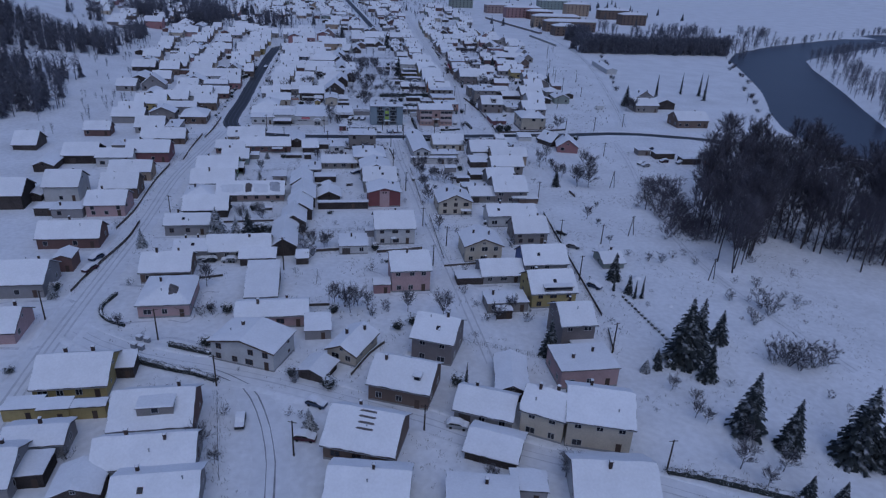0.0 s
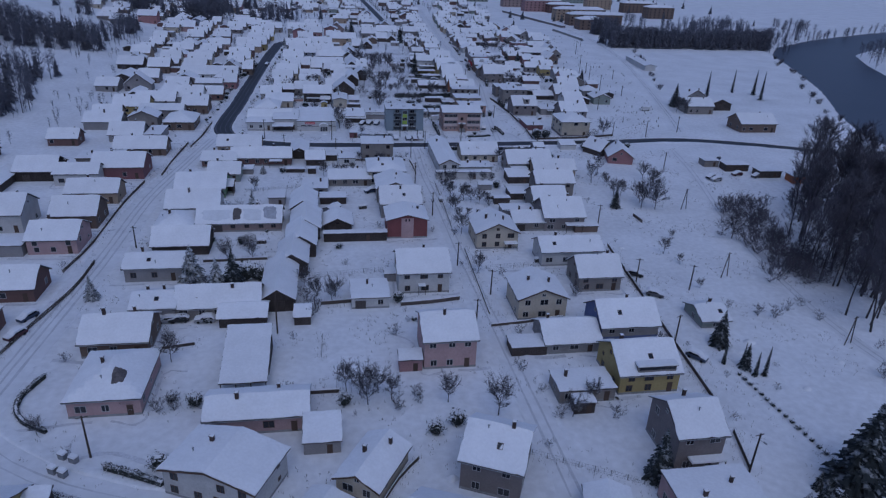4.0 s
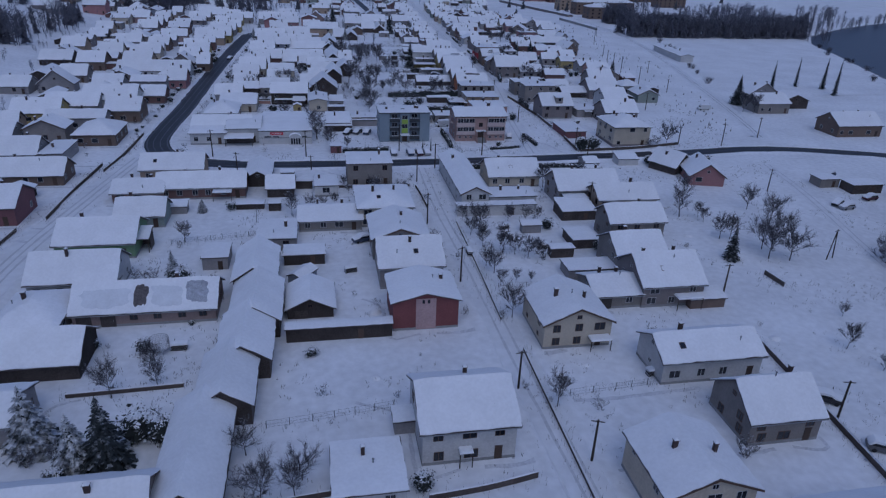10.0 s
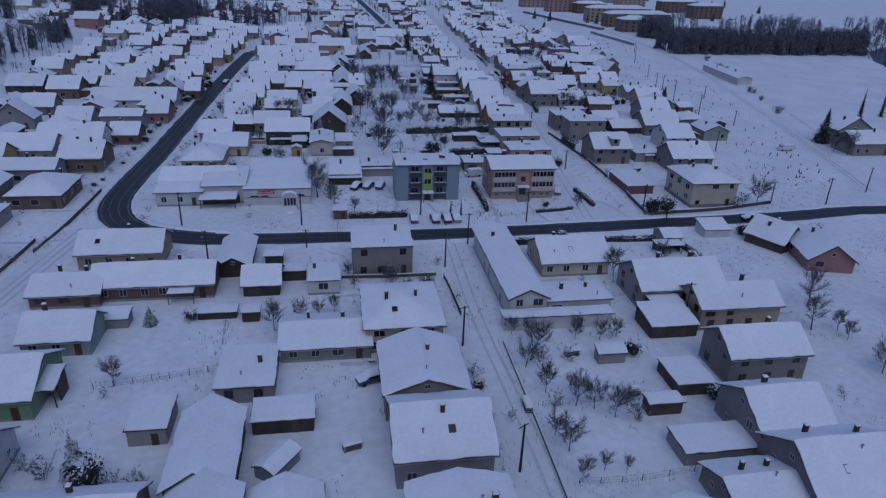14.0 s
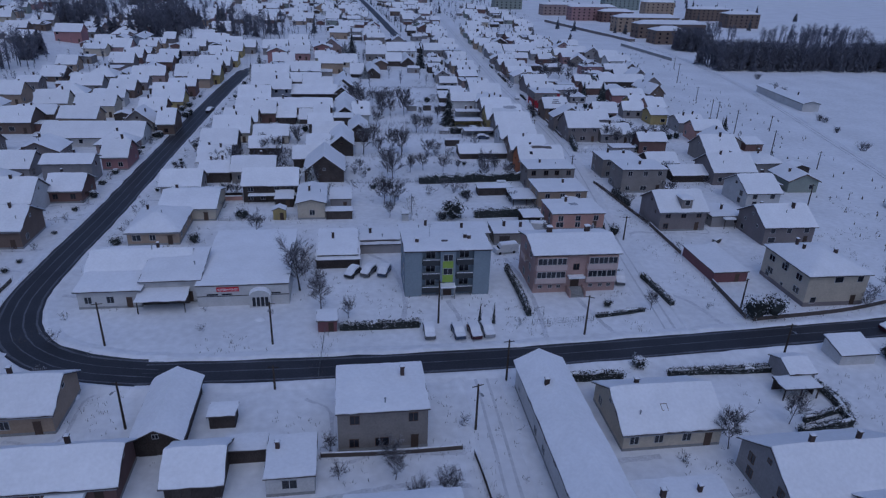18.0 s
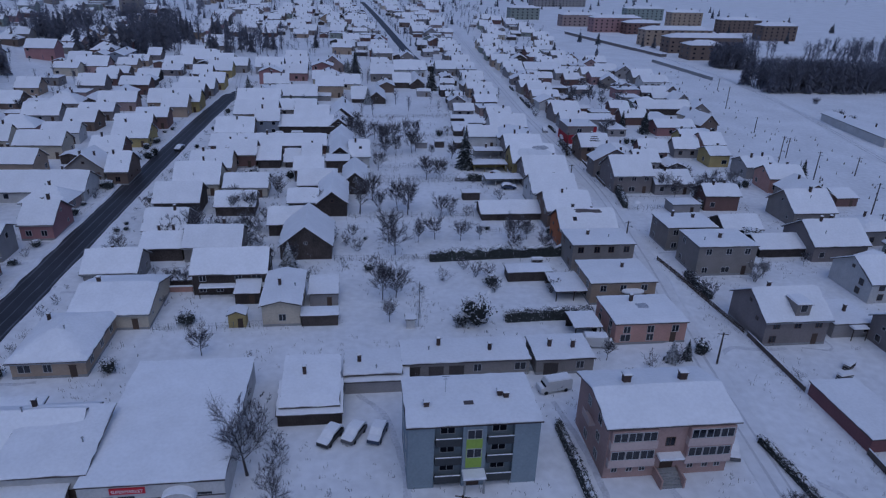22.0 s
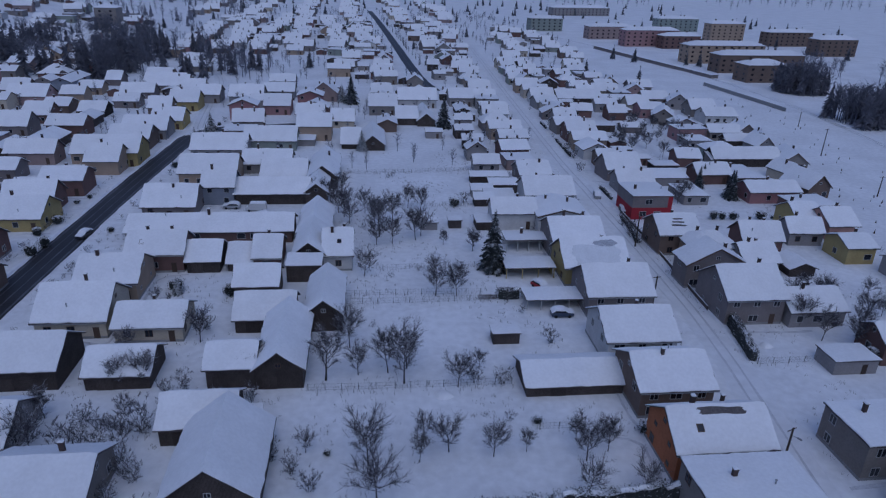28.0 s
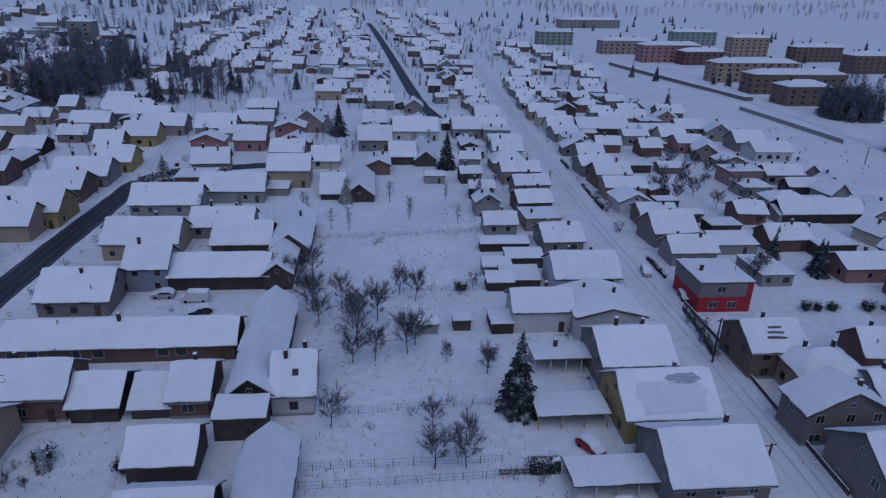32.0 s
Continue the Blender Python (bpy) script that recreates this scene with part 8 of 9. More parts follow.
bare_bush(95.8, 168.7, 3.4)
bare_bush(110.0, 166.1, 2.9)
bare_bush(130.4, 168.6, 2.9)
fruit_tree(74.5, 101.7, 3.9)
fruit_tree(73.8, 95.3, 3.7)
evergreen_shrub(-13.7, 373.8, 2.6)
evergreen_shrub(-21.9, 359.6, 2.6)
bare_bush(2.5, 341.8, 6.5)
bare_bush(5.5, 339.3, 3.2)
bare_bush(5.7, 336.1, 3.4)
bare_bush(5.7, 333.2, 3.4)
evergreen_shrub(37.4, 370.6, 5.2)
evergreen_shrub(34.6, 370.2, 2.4)
bare_bush(33.6, 369.4, 2.9)
conifer(67.8, 356.1, 4.2)
conifer(70.7, 356.5, 4.0)
conifer(73.8, 358.2, 3.2)
bare_bush(64.0, 354.7, 2.9)
evergreen_shrub(128.2, 443.5, 2.6)
evergreen_shrub(131.7, 445.0, 2.6)
fruit_tree(102.8, 439.2, 6.5)
fruit_tree(112.1, 435.5, 6.5)
fruit_tree(111.4, 446.6, 6.5)
fruit_tree(117.6, 441.2, 6.5)
conifer(-32.2, 582.0, 9.1)
evergreen_shrub(-47.9, 477.3, 2.6)
evergreen_shrub(-47.1, 481.8, 2.6)
evergreen_shrub(-50.1, 448.5, 2.6)
fruit_tree(-32.0, 431.7, 5.5)
fruit_tree(-21.4, 420.5, 5.4)
fruit_tree(17.5, 499.3, 8.0)
fruit_tree(29.0, 481.1, 6.5)
fruit_tree(36.0, 485.9, 6.5)
fruit_tree(31.2, 412.9, 4.3)
evergreen_shrub(-29.5, 149.3, 1.9)
bare_bush(-10.0, 148.9, 3.1)
bare_bush(9.8, 143.0, 3.4)
bare_bush(13.6, 146.4, 3.2)
bare_bush(11.7, 167.5, 2.7)
evergreen_shrub(13.4, 181.5, 2.6)
bare_bush(-6.4, 176.1, 3.4)
bare_bush(-5.0, 178.7, 3.4)
evergreen_shrub(-29.0, 188.1, 2.6)
evergreen_shrub(-33.1, 217.8, 1.7)
bare_bush(56.0, 181.0, 3.4)
bare_bush(38.0, 166.1, 2.7)
bare_bush(35.2, 153.1, 2.8)
bare_bush(48.2, 137.4, 2.9)
bare_bush(37.8, 138.2, 3.0)
bare_bush(61.6, 138.7, 2.6)
bare_bush(99.4, 167.5, 3.4)
bare_bush(104.4, 170.4, 3.0)
bare_bush(90.8, 172.9, 2.5)
bare_bush(26.4, 253.1, 2.8)
evergreen_shrub(26.8, 250.5, 1.8)
evergreen_shrub(53.9, 257.0, 2.6)
evergreen_shrub(61.7, 244.6, 2.6)
evergreen_shrub(-18.2, 275.4, 2.0)
evergreen_shrub(85.7, 317.8, 4.6)
evergreen_shrub(89.7, 318.4, 4.4)
bare_bush(114.5, 323.4, 3.4)
evergreen_shrub(105.7, 303.0, 4.0)
evergreen_shrub(101.5, 303.3, 2.6)
evergreen_shrub(112.0, 303.5, 2.6)
evergreen_shrub(120.6, 302.9, 2.6)
bare_bush(-36.7, 320.5, 2.3)
bare_bush(-35.0, 310.7, 2.2)
bare_bush(-32.0, 241.0, 2.8)
bare_bush(-28.7, 238.7, 3.4)
bare_bush(-20.6, 236.4, 2.8)
bare_bush(2.5, 232.2, 3.0)
bare_bush(38.2, 256.7, 3.4)
bare_bush(36.9, 245.3, 2.9)
bare_bush(48.0, 240.9, 3.4)
bare_bush(42.7, 256.2, 2.6)
evergreen_shrub(53.0, 270.6, 1.7)
bare_bush(-4.3, 444.0, 3.4)
bare_bush(-9.1, 442.2, 3.4)
bare_bush(-3.9, 426.0, 3.4)
bare_bush(-6.3, 425.3, 3.2)
bare_bush(-15.7, 418.5, 3.4)
bare_bush(-13.3, 417.4, 3.4)
bare_bush(-11.3, 421.6, 3.3)
bare_bush(6.3, 422.5, 3.1)
bare_bush(1.8, 423.4, 2.7)
evergreen_shrub(-13.5, 459.3, 2.6)
evergreen_shrub(-2.9, 456.7, 2.6)
bare_bush(-16.6, 458.4, 1.6)
fruit_tree(20.4, 436.7, 8.0)
fruit_tree(26.6, 428.8, 8.0)
fruit_tree(21.9, 428.5, 5.7)
fruit_tree(41.2, 429.2, 3.4)
bare_bush(40.0, 425.4, 3.4)
bare_bush(44.2, 424.6, 3.3)
bare_bush(55.1, 436.1, 3.4)
fruit_tree(106.4, 447.1, 5.9)
fruit_tree(114.1, 448.7, 5.4)
bare_bush(57.0, 411.9, 3.4)
bare_bush(41.2, 412.8, 1.9)
fruit_tree(22.7, 501.8, 6.5)
fruit_tree(26.1, 494.6, 6.5)
fruit_tree(33.9, 505.3, 6.5)
fruit_tree(16.0, 502.0, 6.5)
fruit_tree(13.3, 511.8, 6.5)
bare_bush(84.6, 383.7, 3.2)
bare_bush(85.5, 379.8, 3.4)
bare_bush(85.4, 377.4, 3.4)
evergreen_shrub(108.6, 427.6, 2.6)
evergreen_shrub(117.0, 428.6, 2.6)
evergreen_shrub(109.0, 403.6, 4.0)
bare_bush(-34.0, 429.7, 5.2)
fruit_tree(-28.4, 416.0, 4.0)
bare_bush(-8.4, 410.7, 3.4)
bare_bush(-5.3, 407.0, 3.4)
bare_bush(-7.7, 403.8, 3.4)
bare_bush(-1.8, 400.3, 3.4)
conifer(2.3, 393.5, 7.2)
bare_bush(6.5, 389.2, 3.3)
fruit_tree(-17.1, 388.2, 4.6)
bare_bush(23.9, 383.7, 3.3)
bare_bush(10.9, 409.6, 3.3)
bare_bush(19.6, 395.1, 3.4)
bare_bush(40.4, 389.5, 3.4)
bare_bush(38.4, 393.1, 3.1)
evergreen_shrub(42.9, 385.4, 2.6)
bare_bush(33.8, 387.9, 3.0)
bare_bush(-24.8, 102.6, 3.2)
bare_bush(-20.8, 107.8, 2.7)
bare_bush(-46.1, 98.7, 2.6)
bare_bush(-51.7, 163.8, 2.4)
evergreen_shrub(-68.8, 162.0, 2.6)
bare_bush(-20.0, 145.3, 3.4)
evergreen_shrub(57.6, 304.5, 1.9)
bare_bush(23.8, 282.8, 2.7)
bare_bush(110.2, 319.8, 3.4)
fruit_tree(8.7, 289.0, 3.2)
fruit_tree(16.8, 283.6, 4.1)
fruit_tree(9.8, 284.3, 2.7)
bare_bush(54.6, 282.7, 1.8)
fruit_tree(94.7, 247.2, 5.7)
fruit_tree(97.5, 236.7, 8.0)
fruit_tree(105.5, 243.4, 8.0)
fruit_tree(101.7, 235.4, 8.0)
evergreen_shrub(-23.3, 237.1, 4.0)
bare_bush(-33.5, 236.1, 3.3)
bare_bush(-17.5, 235.7, 3.4)
evergreen_shrub(-25.3, 215.6, 2.5)
bare_bush(-29.4, 211.0, 1.3)
bare_bush(-31.5, 224.9, 2.2)
bare_bush(101.1, 113.4, 6.5)
bare_bush(106.0, 111.0, 6.5)
bare_bush(109.9, 111.6, 6.5)
bare_bush(113.8, 112.2, 6.5)
bare_bush(107.6, 114.8, 6.5)
bare_bush(114.7, 139.2, 6.5)
bare_bush(108.2, 133.2, 3.4)
bare_bush(127.5, 142.4, 3.1)
fruit_tree(64.8, 410.1, 4.4)
bare_bush(42.9, 389.4, 3.4)
bare_bush(42.9, 382.4, 3.2)
evergreen_shrub(40.1, 360.3, 1.9)
bare_bush(34.7, 359.6, 1.9)
bare_bush(68.6, 355.3, 3.4)
evergreen_shrub(74.1, 358.1, 2.6)
fruit_tree(57.0, 357.3, 4.0)
fruit_tree(101.8, 385.6, 3.7)
fruit_tree(114.7, 390.8, 3.3)
evergreen_shrub(62.3, 411.6, 1.9)
fruit_tree(-9.1, 363.6, 6.0)
bare_bush(54.1, 381.6, 3.4)
fruit_tree(89.5, 362.9, 3.1)
bare_bush(99.0, 383.9, 5.3)
fruit_tree(23.4, 381.3, 6.8)
bare_bush(-22.7, 413.7, 6.5)
bare_bush(-21.4, 410.2, 4.6)
bare_bush(-15.6, 411.6, 5.4)
bare_bush(-14.7, 414.8, 3.4)
bare_bush(-12.3, 413.8, 3.4)
bare_bush(-7.2, 416.6, 5.4)
bare_bush(-4.3, 419.2, 3.4)
bare_bush(-7.3, 408.4, 3.4)
fruit_tree(0.5, 416.7, 4.1)
bare_bush(16.1, 403.8, 3.4)
bare_bush(13.7, 406.9, 3.4)
bare_bush(-30.0, 192.5, 3.4)
bare_bush(-25.3, 192.8, 3.4)
evergreen_shrub(-27.5, 191.8, 2.5)
bare_bush(-33.7, 192.0, 3.4)
fruit_tree(-22.8, 210.5, 5.1)
bare_bush(-7.6, 184.5, 3.4)
bare_bush(-33.0, 185.0, 2.7)
evergreen_shrub(-32.7, 176.7, 2.1)
evergreen_shrub(-27.9, 175.8, 1.5)
evergreen_shrub(-21.7, 195.3, 4.0)
evergreen_shrub(-18.7, 194.5, 4.0)
fruit_tree(113.9, 511.3, 5.8)
conifer(127.9, 512.8, 8.4)
conifer(126.0, 525.9, 6.5)
evergreen_shrub(114.1, 495.0, 2.5)
evergreen_shrub(116.5, 494.9, 2.1)
evergreen_shrub(119.6, 494.8, 2.1)
evergreen_shrub(126.9, 494.5, 2.4)
evergreen_shrub(116.5, 476.1, 3.0)
bare_bush(49.4, 509.3, 3.4)
evergreen_shrub(46.6, 506.6, 2.6)
fruit_tree(116.6, 561.4, 6.4)
fruit_tree(113.3, 564.1, 5.6)
fruit_tree(124.4, 566.9, 6.5)
fruit_tree(131.1, 553.4, 4.0)
bare_bush(130.0, 599.6, 6.5)
bare_bush(88.0, 491.2, 3.0)
bare_bush(88.1, 487.7, 3.4)
bare_bush(87.2, 483.3, 3.4)
bare_bush(87.7, 479.8, 3.0)
bare_bush(93.2, 553.9, 3.4)
bare_bush(91.0, 538.0, 3.4)
bare_bush(94.0, 564.3, 3.4)
conifer(58.6, 562.0, 8.0)
fruit_tree(47.6, 478.9, 4.1)
bare_bush(64.4, 488.8, 2.4)

# ---- woods and rough ground ----
def scatter(name, label, cat, count, box, seed, meshes, mat, height, keep=None, wide=1.0):
    """Far woods or thickets that nobody could count: one object."""
    r = random.Random(seed)
    parts_v, parts_f, off, made = [], [], 0, 0
    arrays = []
    for tr, cr, top in meshes:
        vs, fs = [], []
        for me in (tr, cr):
            k = len(vs)
            vs += [tuple(v.co) for v in me.vertices]
            fs += [tuple(k + i for i in p.vertices) for p in me.polygons]
        arrays.append((np.array(vs), fs, top))
    while made < count:
        x, y = r.uniform(box[0], box[1]), r.uniform(box[2], box[3])
        made += 1
        if keep and not keep(x, y, r):
            continue
        vs, fs, top = arrays[r.randrange(len(arrays))]
        s = height * r.uniform(0.7, 1.15) / top
        a = r.uniform(0, 6.28)
        c, sn = math.cos(a) * s * wide, math.sin(a) * s * wide
        w = np.stack([vs[:, 0] * c - vs[:, 1] * sn + x, vs[:, 0] * sn + vs[:, 1] * c + y, vs[:, 2] * s + ground_z(x, y)], 1)
        parts_v.append(w)
        parts_f += [tuple(off + i for i in p) for p in fs]
        off += len(vs)
    if not parts_v:
        return
    me = bpy.data.meshes.new(name)
    me.from_pydata(np.concatenate(parts_v).tolist(), [], parts_f)
    me.materials.append(mat)
    tagged(new(name, me), label, cat, kind="stuff")


def tangle(name, label, cat, seed, mat=None):
    """The noted bushes, joined into one object."""
    r = random.Random(seed)
    v, f, off = [], [], 0
    sets = [(np.array([tuple(q.co) for q in c.vertices]), [tuple(p.vertices) for p in c.polygons], t) for _, c, t in SHRUB]
    for x, y, h in LOOSE[0]:
        vs, fs, top = sets[r.randrange(len(sets))]
        a, s = r.uniform(0, 6.28), h / top
        c, n = math.cos(a) * s * 1.2, math.sin(a) * s * 1.2
        v.append(np.stack([vs[:, 0] * c - vs[:, 1] * n + x, vs[:, 0] * n + vs[:, 1] * c + y, vs[:, 2] * s + ground_z(x, y)], 1))
        f += [tuple(off + i for i in q) for q in fs]
        off += len(vs)
    LOOSE[0] = None
    tagged(solid(name, np.concatenate(v).tolist(), f, mat or TWIG), label, cat, kind="stuff")


def light_tree(seed, kind):
    """A far tree with few facets: a stem and a crown of slivers."""
    r = random.Random(seed)
    a, b = Lump(), Lump()
    a.tube((0, 0, -1), (0, 0, 9), 0.22, 0.08, 4, False)
    if kind == "bare":
        for k in range(76):
            z = r.uniform(3.0, 11.0)
            w, up = r.uniform(0, 6.28), r.uniform(0.35, 1.3)
            L = r.uniform(1.2, 3.2) * (1.2 - abs(z - 6.5) / 9)
            o = Vector((r.uniform(-1, 1), r.uniform(-1, 1), z)) if k > 20 else Vector((0, 0, z))
            b.blade(o, o + Vector((math.cos(w), math.sin(w), up)) * L, r.uniform(0.05, 0.13), r)
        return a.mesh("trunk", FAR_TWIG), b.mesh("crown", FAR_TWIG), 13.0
    for k in range(110):
        z = 12.5 * (1 - math.sqrt(r.random()) * 0.94)
        w, L = r.uniform(0, 6.28), (13 - z) * 0.26 * r.uniform(0.7, 1.1)
        b.blade((0, 0, z + 0.4), (math.cos(w) * L, math.sin(w) * L, z - 0.35 * L), 0.3 + 0.12 * L, r)
    return a.mesh("trunk", NEEDLE), b.mesh("crown", NEEDLE), 13.0


LIGHT_TREES = [light_tree(s, "bare") for s in (121, 122, 123)]
LIGHT_SPRUCE = [light_tree(s, "spruce") for s in (131, 132)]
BUSHES = []
for i in range(3):
    r = random.Random(140 + i)
    lump = Lump()
    for k in range(26):
        a = r.uniform(0, 6.28)
        o = Vector((r.uniform(-0.5, 0.5), r.uniform(-0.5, 0.5), 0))
        d = Vector((math.cos(a) * r.uniform(0.1, 0.9), math.sin(a) * r.uniform(0.1, 0.9), r.uniform(0.8, 1.4)))
        lump.tube(o, o + d, 0.03, 0.02, 3, False)
        for j in range(4):
            lump.tube(o + d * r.uniform(0.4, 1), o + d * 1.2 + Vector((r.uniform(-1, 1), r.uniform(-1, 1), r.uniform(0, 1))) * 0.6, 0.02, 0.01, 3, False)
    m = lump.mesh("crown", TWIG)
    BUSHES.append((m, bpy.data.meshes.new("none"), 2.0))

# the wood above the river bend, each tree a thing of its own
r = random.Random(31)
made = 0
RIM = ((125, 195), (125, 186), (119, 168.5), (119.5, 161), (122, 164), (130.5, 171), (134, 174), (137.5, 178), (157, 186), (162, 184), (159, 176.5), (172, 178), (164, 161))


def front(x):
    return float(np.interp(x, (118, 124, 132, 138, 148, 160, 172, 190, 260), (160, 164, 171, 178, 184, 174, 160, 150, 130)))


while made < 190:
    if made < len(RIM):
        x, y = RIM[made]
    else:
        x, y = 119 + 132 * r.random() ** 1.35, r.uniform(135, 262)
        if y < front(x) or x < 122 + max(0, y - 192) * 0.62 or y > 262 - 0.32 * (x - 140) or (x < 128 and y > 240) or x > 232 - 0.2 * (y - 150):
            continue
    made += 1
    plant("bare_tree", WOODS[made % 5], x, y, r.uniform(21, 31), made, "tall bare tree of the dark riverside wood", "bare tree", 1.0)
LOOSE[0] = []
for _ in range(90):
    x, y = r.gauss(121, 4.6), r.uniform(184, 240)
    bare_bush(x + 0.2 * (y - 190), y, r.uniform(3.6, 7.4))
for _ in range(60):
    x = r.uniform(122, 210)
    bare_bush(x, front(x) + r.uniform(1, 18), r.uniform(3.2, 6.5))
for _ in range(60):
    x, y = r.uniform(92, 190), r.uniform(84, 175)
    if x > 92 + 0.25 * (y - 84) and y < front(max(118, x)) - 3 and x > 98:
        bare_bush(x, y, r.uniform(0.9, 2.6))
tangle("scrub", "leafless scrub along the edge of the dark wood", "scrub", 71, WOOD_TWIG)
scatter("thicket", "dark tangle of bare bushes under the wood", "thicket", 420, (112, 250, 160, 258), 5, [(bpy.data.meshes.new("none"), c, t) for _, c, t in SHRUB], WOOD_TWIG, 5.5, lambda x, y, r: x > 122 + max(0, y - 192) * 0.62 and y > front(x) + 3 and y < 258 - 0.32 * (x - 140), 1.1)
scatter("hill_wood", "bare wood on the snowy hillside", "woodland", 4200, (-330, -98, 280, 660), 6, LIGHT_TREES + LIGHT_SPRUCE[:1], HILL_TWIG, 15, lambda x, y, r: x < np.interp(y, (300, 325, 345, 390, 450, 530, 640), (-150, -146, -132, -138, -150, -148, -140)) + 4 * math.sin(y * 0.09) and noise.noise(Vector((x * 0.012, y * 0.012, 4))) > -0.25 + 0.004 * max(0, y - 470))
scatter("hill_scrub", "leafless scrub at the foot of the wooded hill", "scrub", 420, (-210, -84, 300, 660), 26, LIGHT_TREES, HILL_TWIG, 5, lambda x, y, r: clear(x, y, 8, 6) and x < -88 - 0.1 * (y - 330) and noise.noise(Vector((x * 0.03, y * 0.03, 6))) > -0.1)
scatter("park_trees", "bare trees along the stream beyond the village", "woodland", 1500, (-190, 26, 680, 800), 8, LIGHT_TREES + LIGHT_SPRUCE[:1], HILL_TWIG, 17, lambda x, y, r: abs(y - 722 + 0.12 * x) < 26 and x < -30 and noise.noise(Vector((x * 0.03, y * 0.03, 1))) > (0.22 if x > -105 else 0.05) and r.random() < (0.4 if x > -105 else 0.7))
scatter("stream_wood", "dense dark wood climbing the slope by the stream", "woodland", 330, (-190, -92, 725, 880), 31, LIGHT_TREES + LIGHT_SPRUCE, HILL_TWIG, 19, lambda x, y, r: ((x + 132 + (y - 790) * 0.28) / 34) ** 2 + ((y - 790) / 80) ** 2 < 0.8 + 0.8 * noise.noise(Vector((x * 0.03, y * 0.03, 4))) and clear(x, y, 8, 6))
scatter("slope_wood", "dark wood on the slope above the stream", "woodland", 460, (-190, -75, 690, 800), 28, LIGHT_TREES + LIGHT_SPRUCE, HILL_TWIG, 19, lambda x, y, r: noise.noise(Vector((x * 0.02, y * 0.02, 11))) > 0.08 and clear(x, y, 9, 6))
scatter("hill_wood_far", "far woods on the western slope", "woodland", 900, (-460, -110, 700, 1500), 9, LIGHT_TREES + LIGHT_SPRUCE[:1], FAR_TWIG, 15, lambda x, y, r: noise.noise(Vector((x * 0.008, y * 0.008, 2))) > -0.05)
SPR = LIGHT_SPRUCE
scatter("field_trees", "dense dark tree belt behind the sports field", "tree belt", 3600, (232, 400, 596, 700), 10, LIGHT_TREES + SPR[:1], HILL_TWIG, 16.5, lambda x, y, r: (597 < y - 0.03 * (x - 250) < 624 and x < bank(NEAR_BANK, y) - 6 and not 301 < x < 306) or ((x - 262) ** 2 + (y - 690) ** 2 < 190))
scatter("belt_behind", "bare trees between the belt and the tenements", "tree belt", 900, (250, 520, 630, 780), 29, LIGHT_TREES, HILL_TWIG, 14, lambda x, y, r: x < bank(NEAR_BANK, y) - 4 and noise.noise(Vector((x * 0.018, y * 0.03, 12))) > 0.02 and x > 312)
scatter("field_edge", "bare trees and scrub along the river path", "scrub", 500, (180, 360, 330, 600), 16, BUSHES, TWIG, 3.0, lambda x, y, r: abs(x - bank(NEAR_BANK, y) + 9) < 4 or (abs(x - (172 + (y - 360) * 0.33)) < 2 and y > 380), 1.2)
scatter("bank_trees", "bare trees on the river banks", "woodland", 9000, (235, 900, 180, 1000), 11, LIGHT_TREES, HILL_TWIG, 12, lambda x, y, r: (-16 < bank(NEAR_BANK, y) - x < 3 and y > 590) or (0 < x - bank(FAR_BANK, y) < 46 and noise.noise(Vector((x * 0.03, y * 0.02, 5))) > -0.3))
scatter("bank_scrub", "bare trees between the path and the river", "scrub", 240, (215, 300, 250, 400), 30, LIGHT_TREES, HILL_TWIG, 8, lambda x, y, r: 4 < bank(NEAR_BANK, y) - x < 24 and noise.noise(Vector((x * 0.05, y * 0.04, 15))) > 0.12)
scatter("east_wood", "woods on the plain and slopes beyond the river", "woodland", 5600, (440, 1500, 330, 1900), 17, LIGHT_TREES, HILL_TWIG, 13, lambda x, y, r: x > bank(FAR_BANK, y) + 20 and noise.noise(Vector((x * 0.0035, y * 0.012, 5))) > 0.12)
scatter("far_spruces", "dark spruces among the far roofs", "woodland", 160, (-180, 520, 680, 1500), 12, SPR, HAZED_NEEDLE, 12, lambda x, y, r: clear(x, y, 8, 8) and (x < bank(NEAR_BANK, y) - 10))
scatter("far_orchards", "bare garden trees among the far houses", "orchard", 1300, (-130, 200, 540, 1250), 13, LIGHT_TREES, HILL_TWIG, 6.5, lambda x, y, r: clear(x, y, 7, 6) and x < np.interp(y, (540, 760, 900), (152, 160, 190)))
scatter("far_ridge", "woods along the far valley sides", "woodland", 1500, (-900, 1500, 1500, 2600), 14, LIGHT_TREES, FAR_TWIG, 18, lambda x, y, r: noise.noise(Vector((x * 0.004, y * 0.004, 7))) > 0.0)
scatter("road_hedge", "clipped evergreens along the straight road", "tree row", 900, (30, 75, 705, 1120), 15, COLUMN, NEEDLE, 5, lambda x, y, r: abs(x - np.interp(y, (712, 775, 880, 1010, 1130), (59.5, 56, 51.5, 45.5, 39.5))) < 0.8)

# trodden paths from the houses to their street
TROD = shader("trodden_snow", (0.68, 0.69, 0.73), 0.7, spread=0.22, big=0.5, small=3, bump=0.5)
v, f = [], []
r = random.Random(52)


def tread(line, wide, seed):
    a, b = band(smooth_line(line, 1.2), wide / 2, -wide / 2, 0.034, 0.12, seed)
    k = len(v)
    v.extend(a)
    f.extend(tuple(k + i for i in q) for q in b)


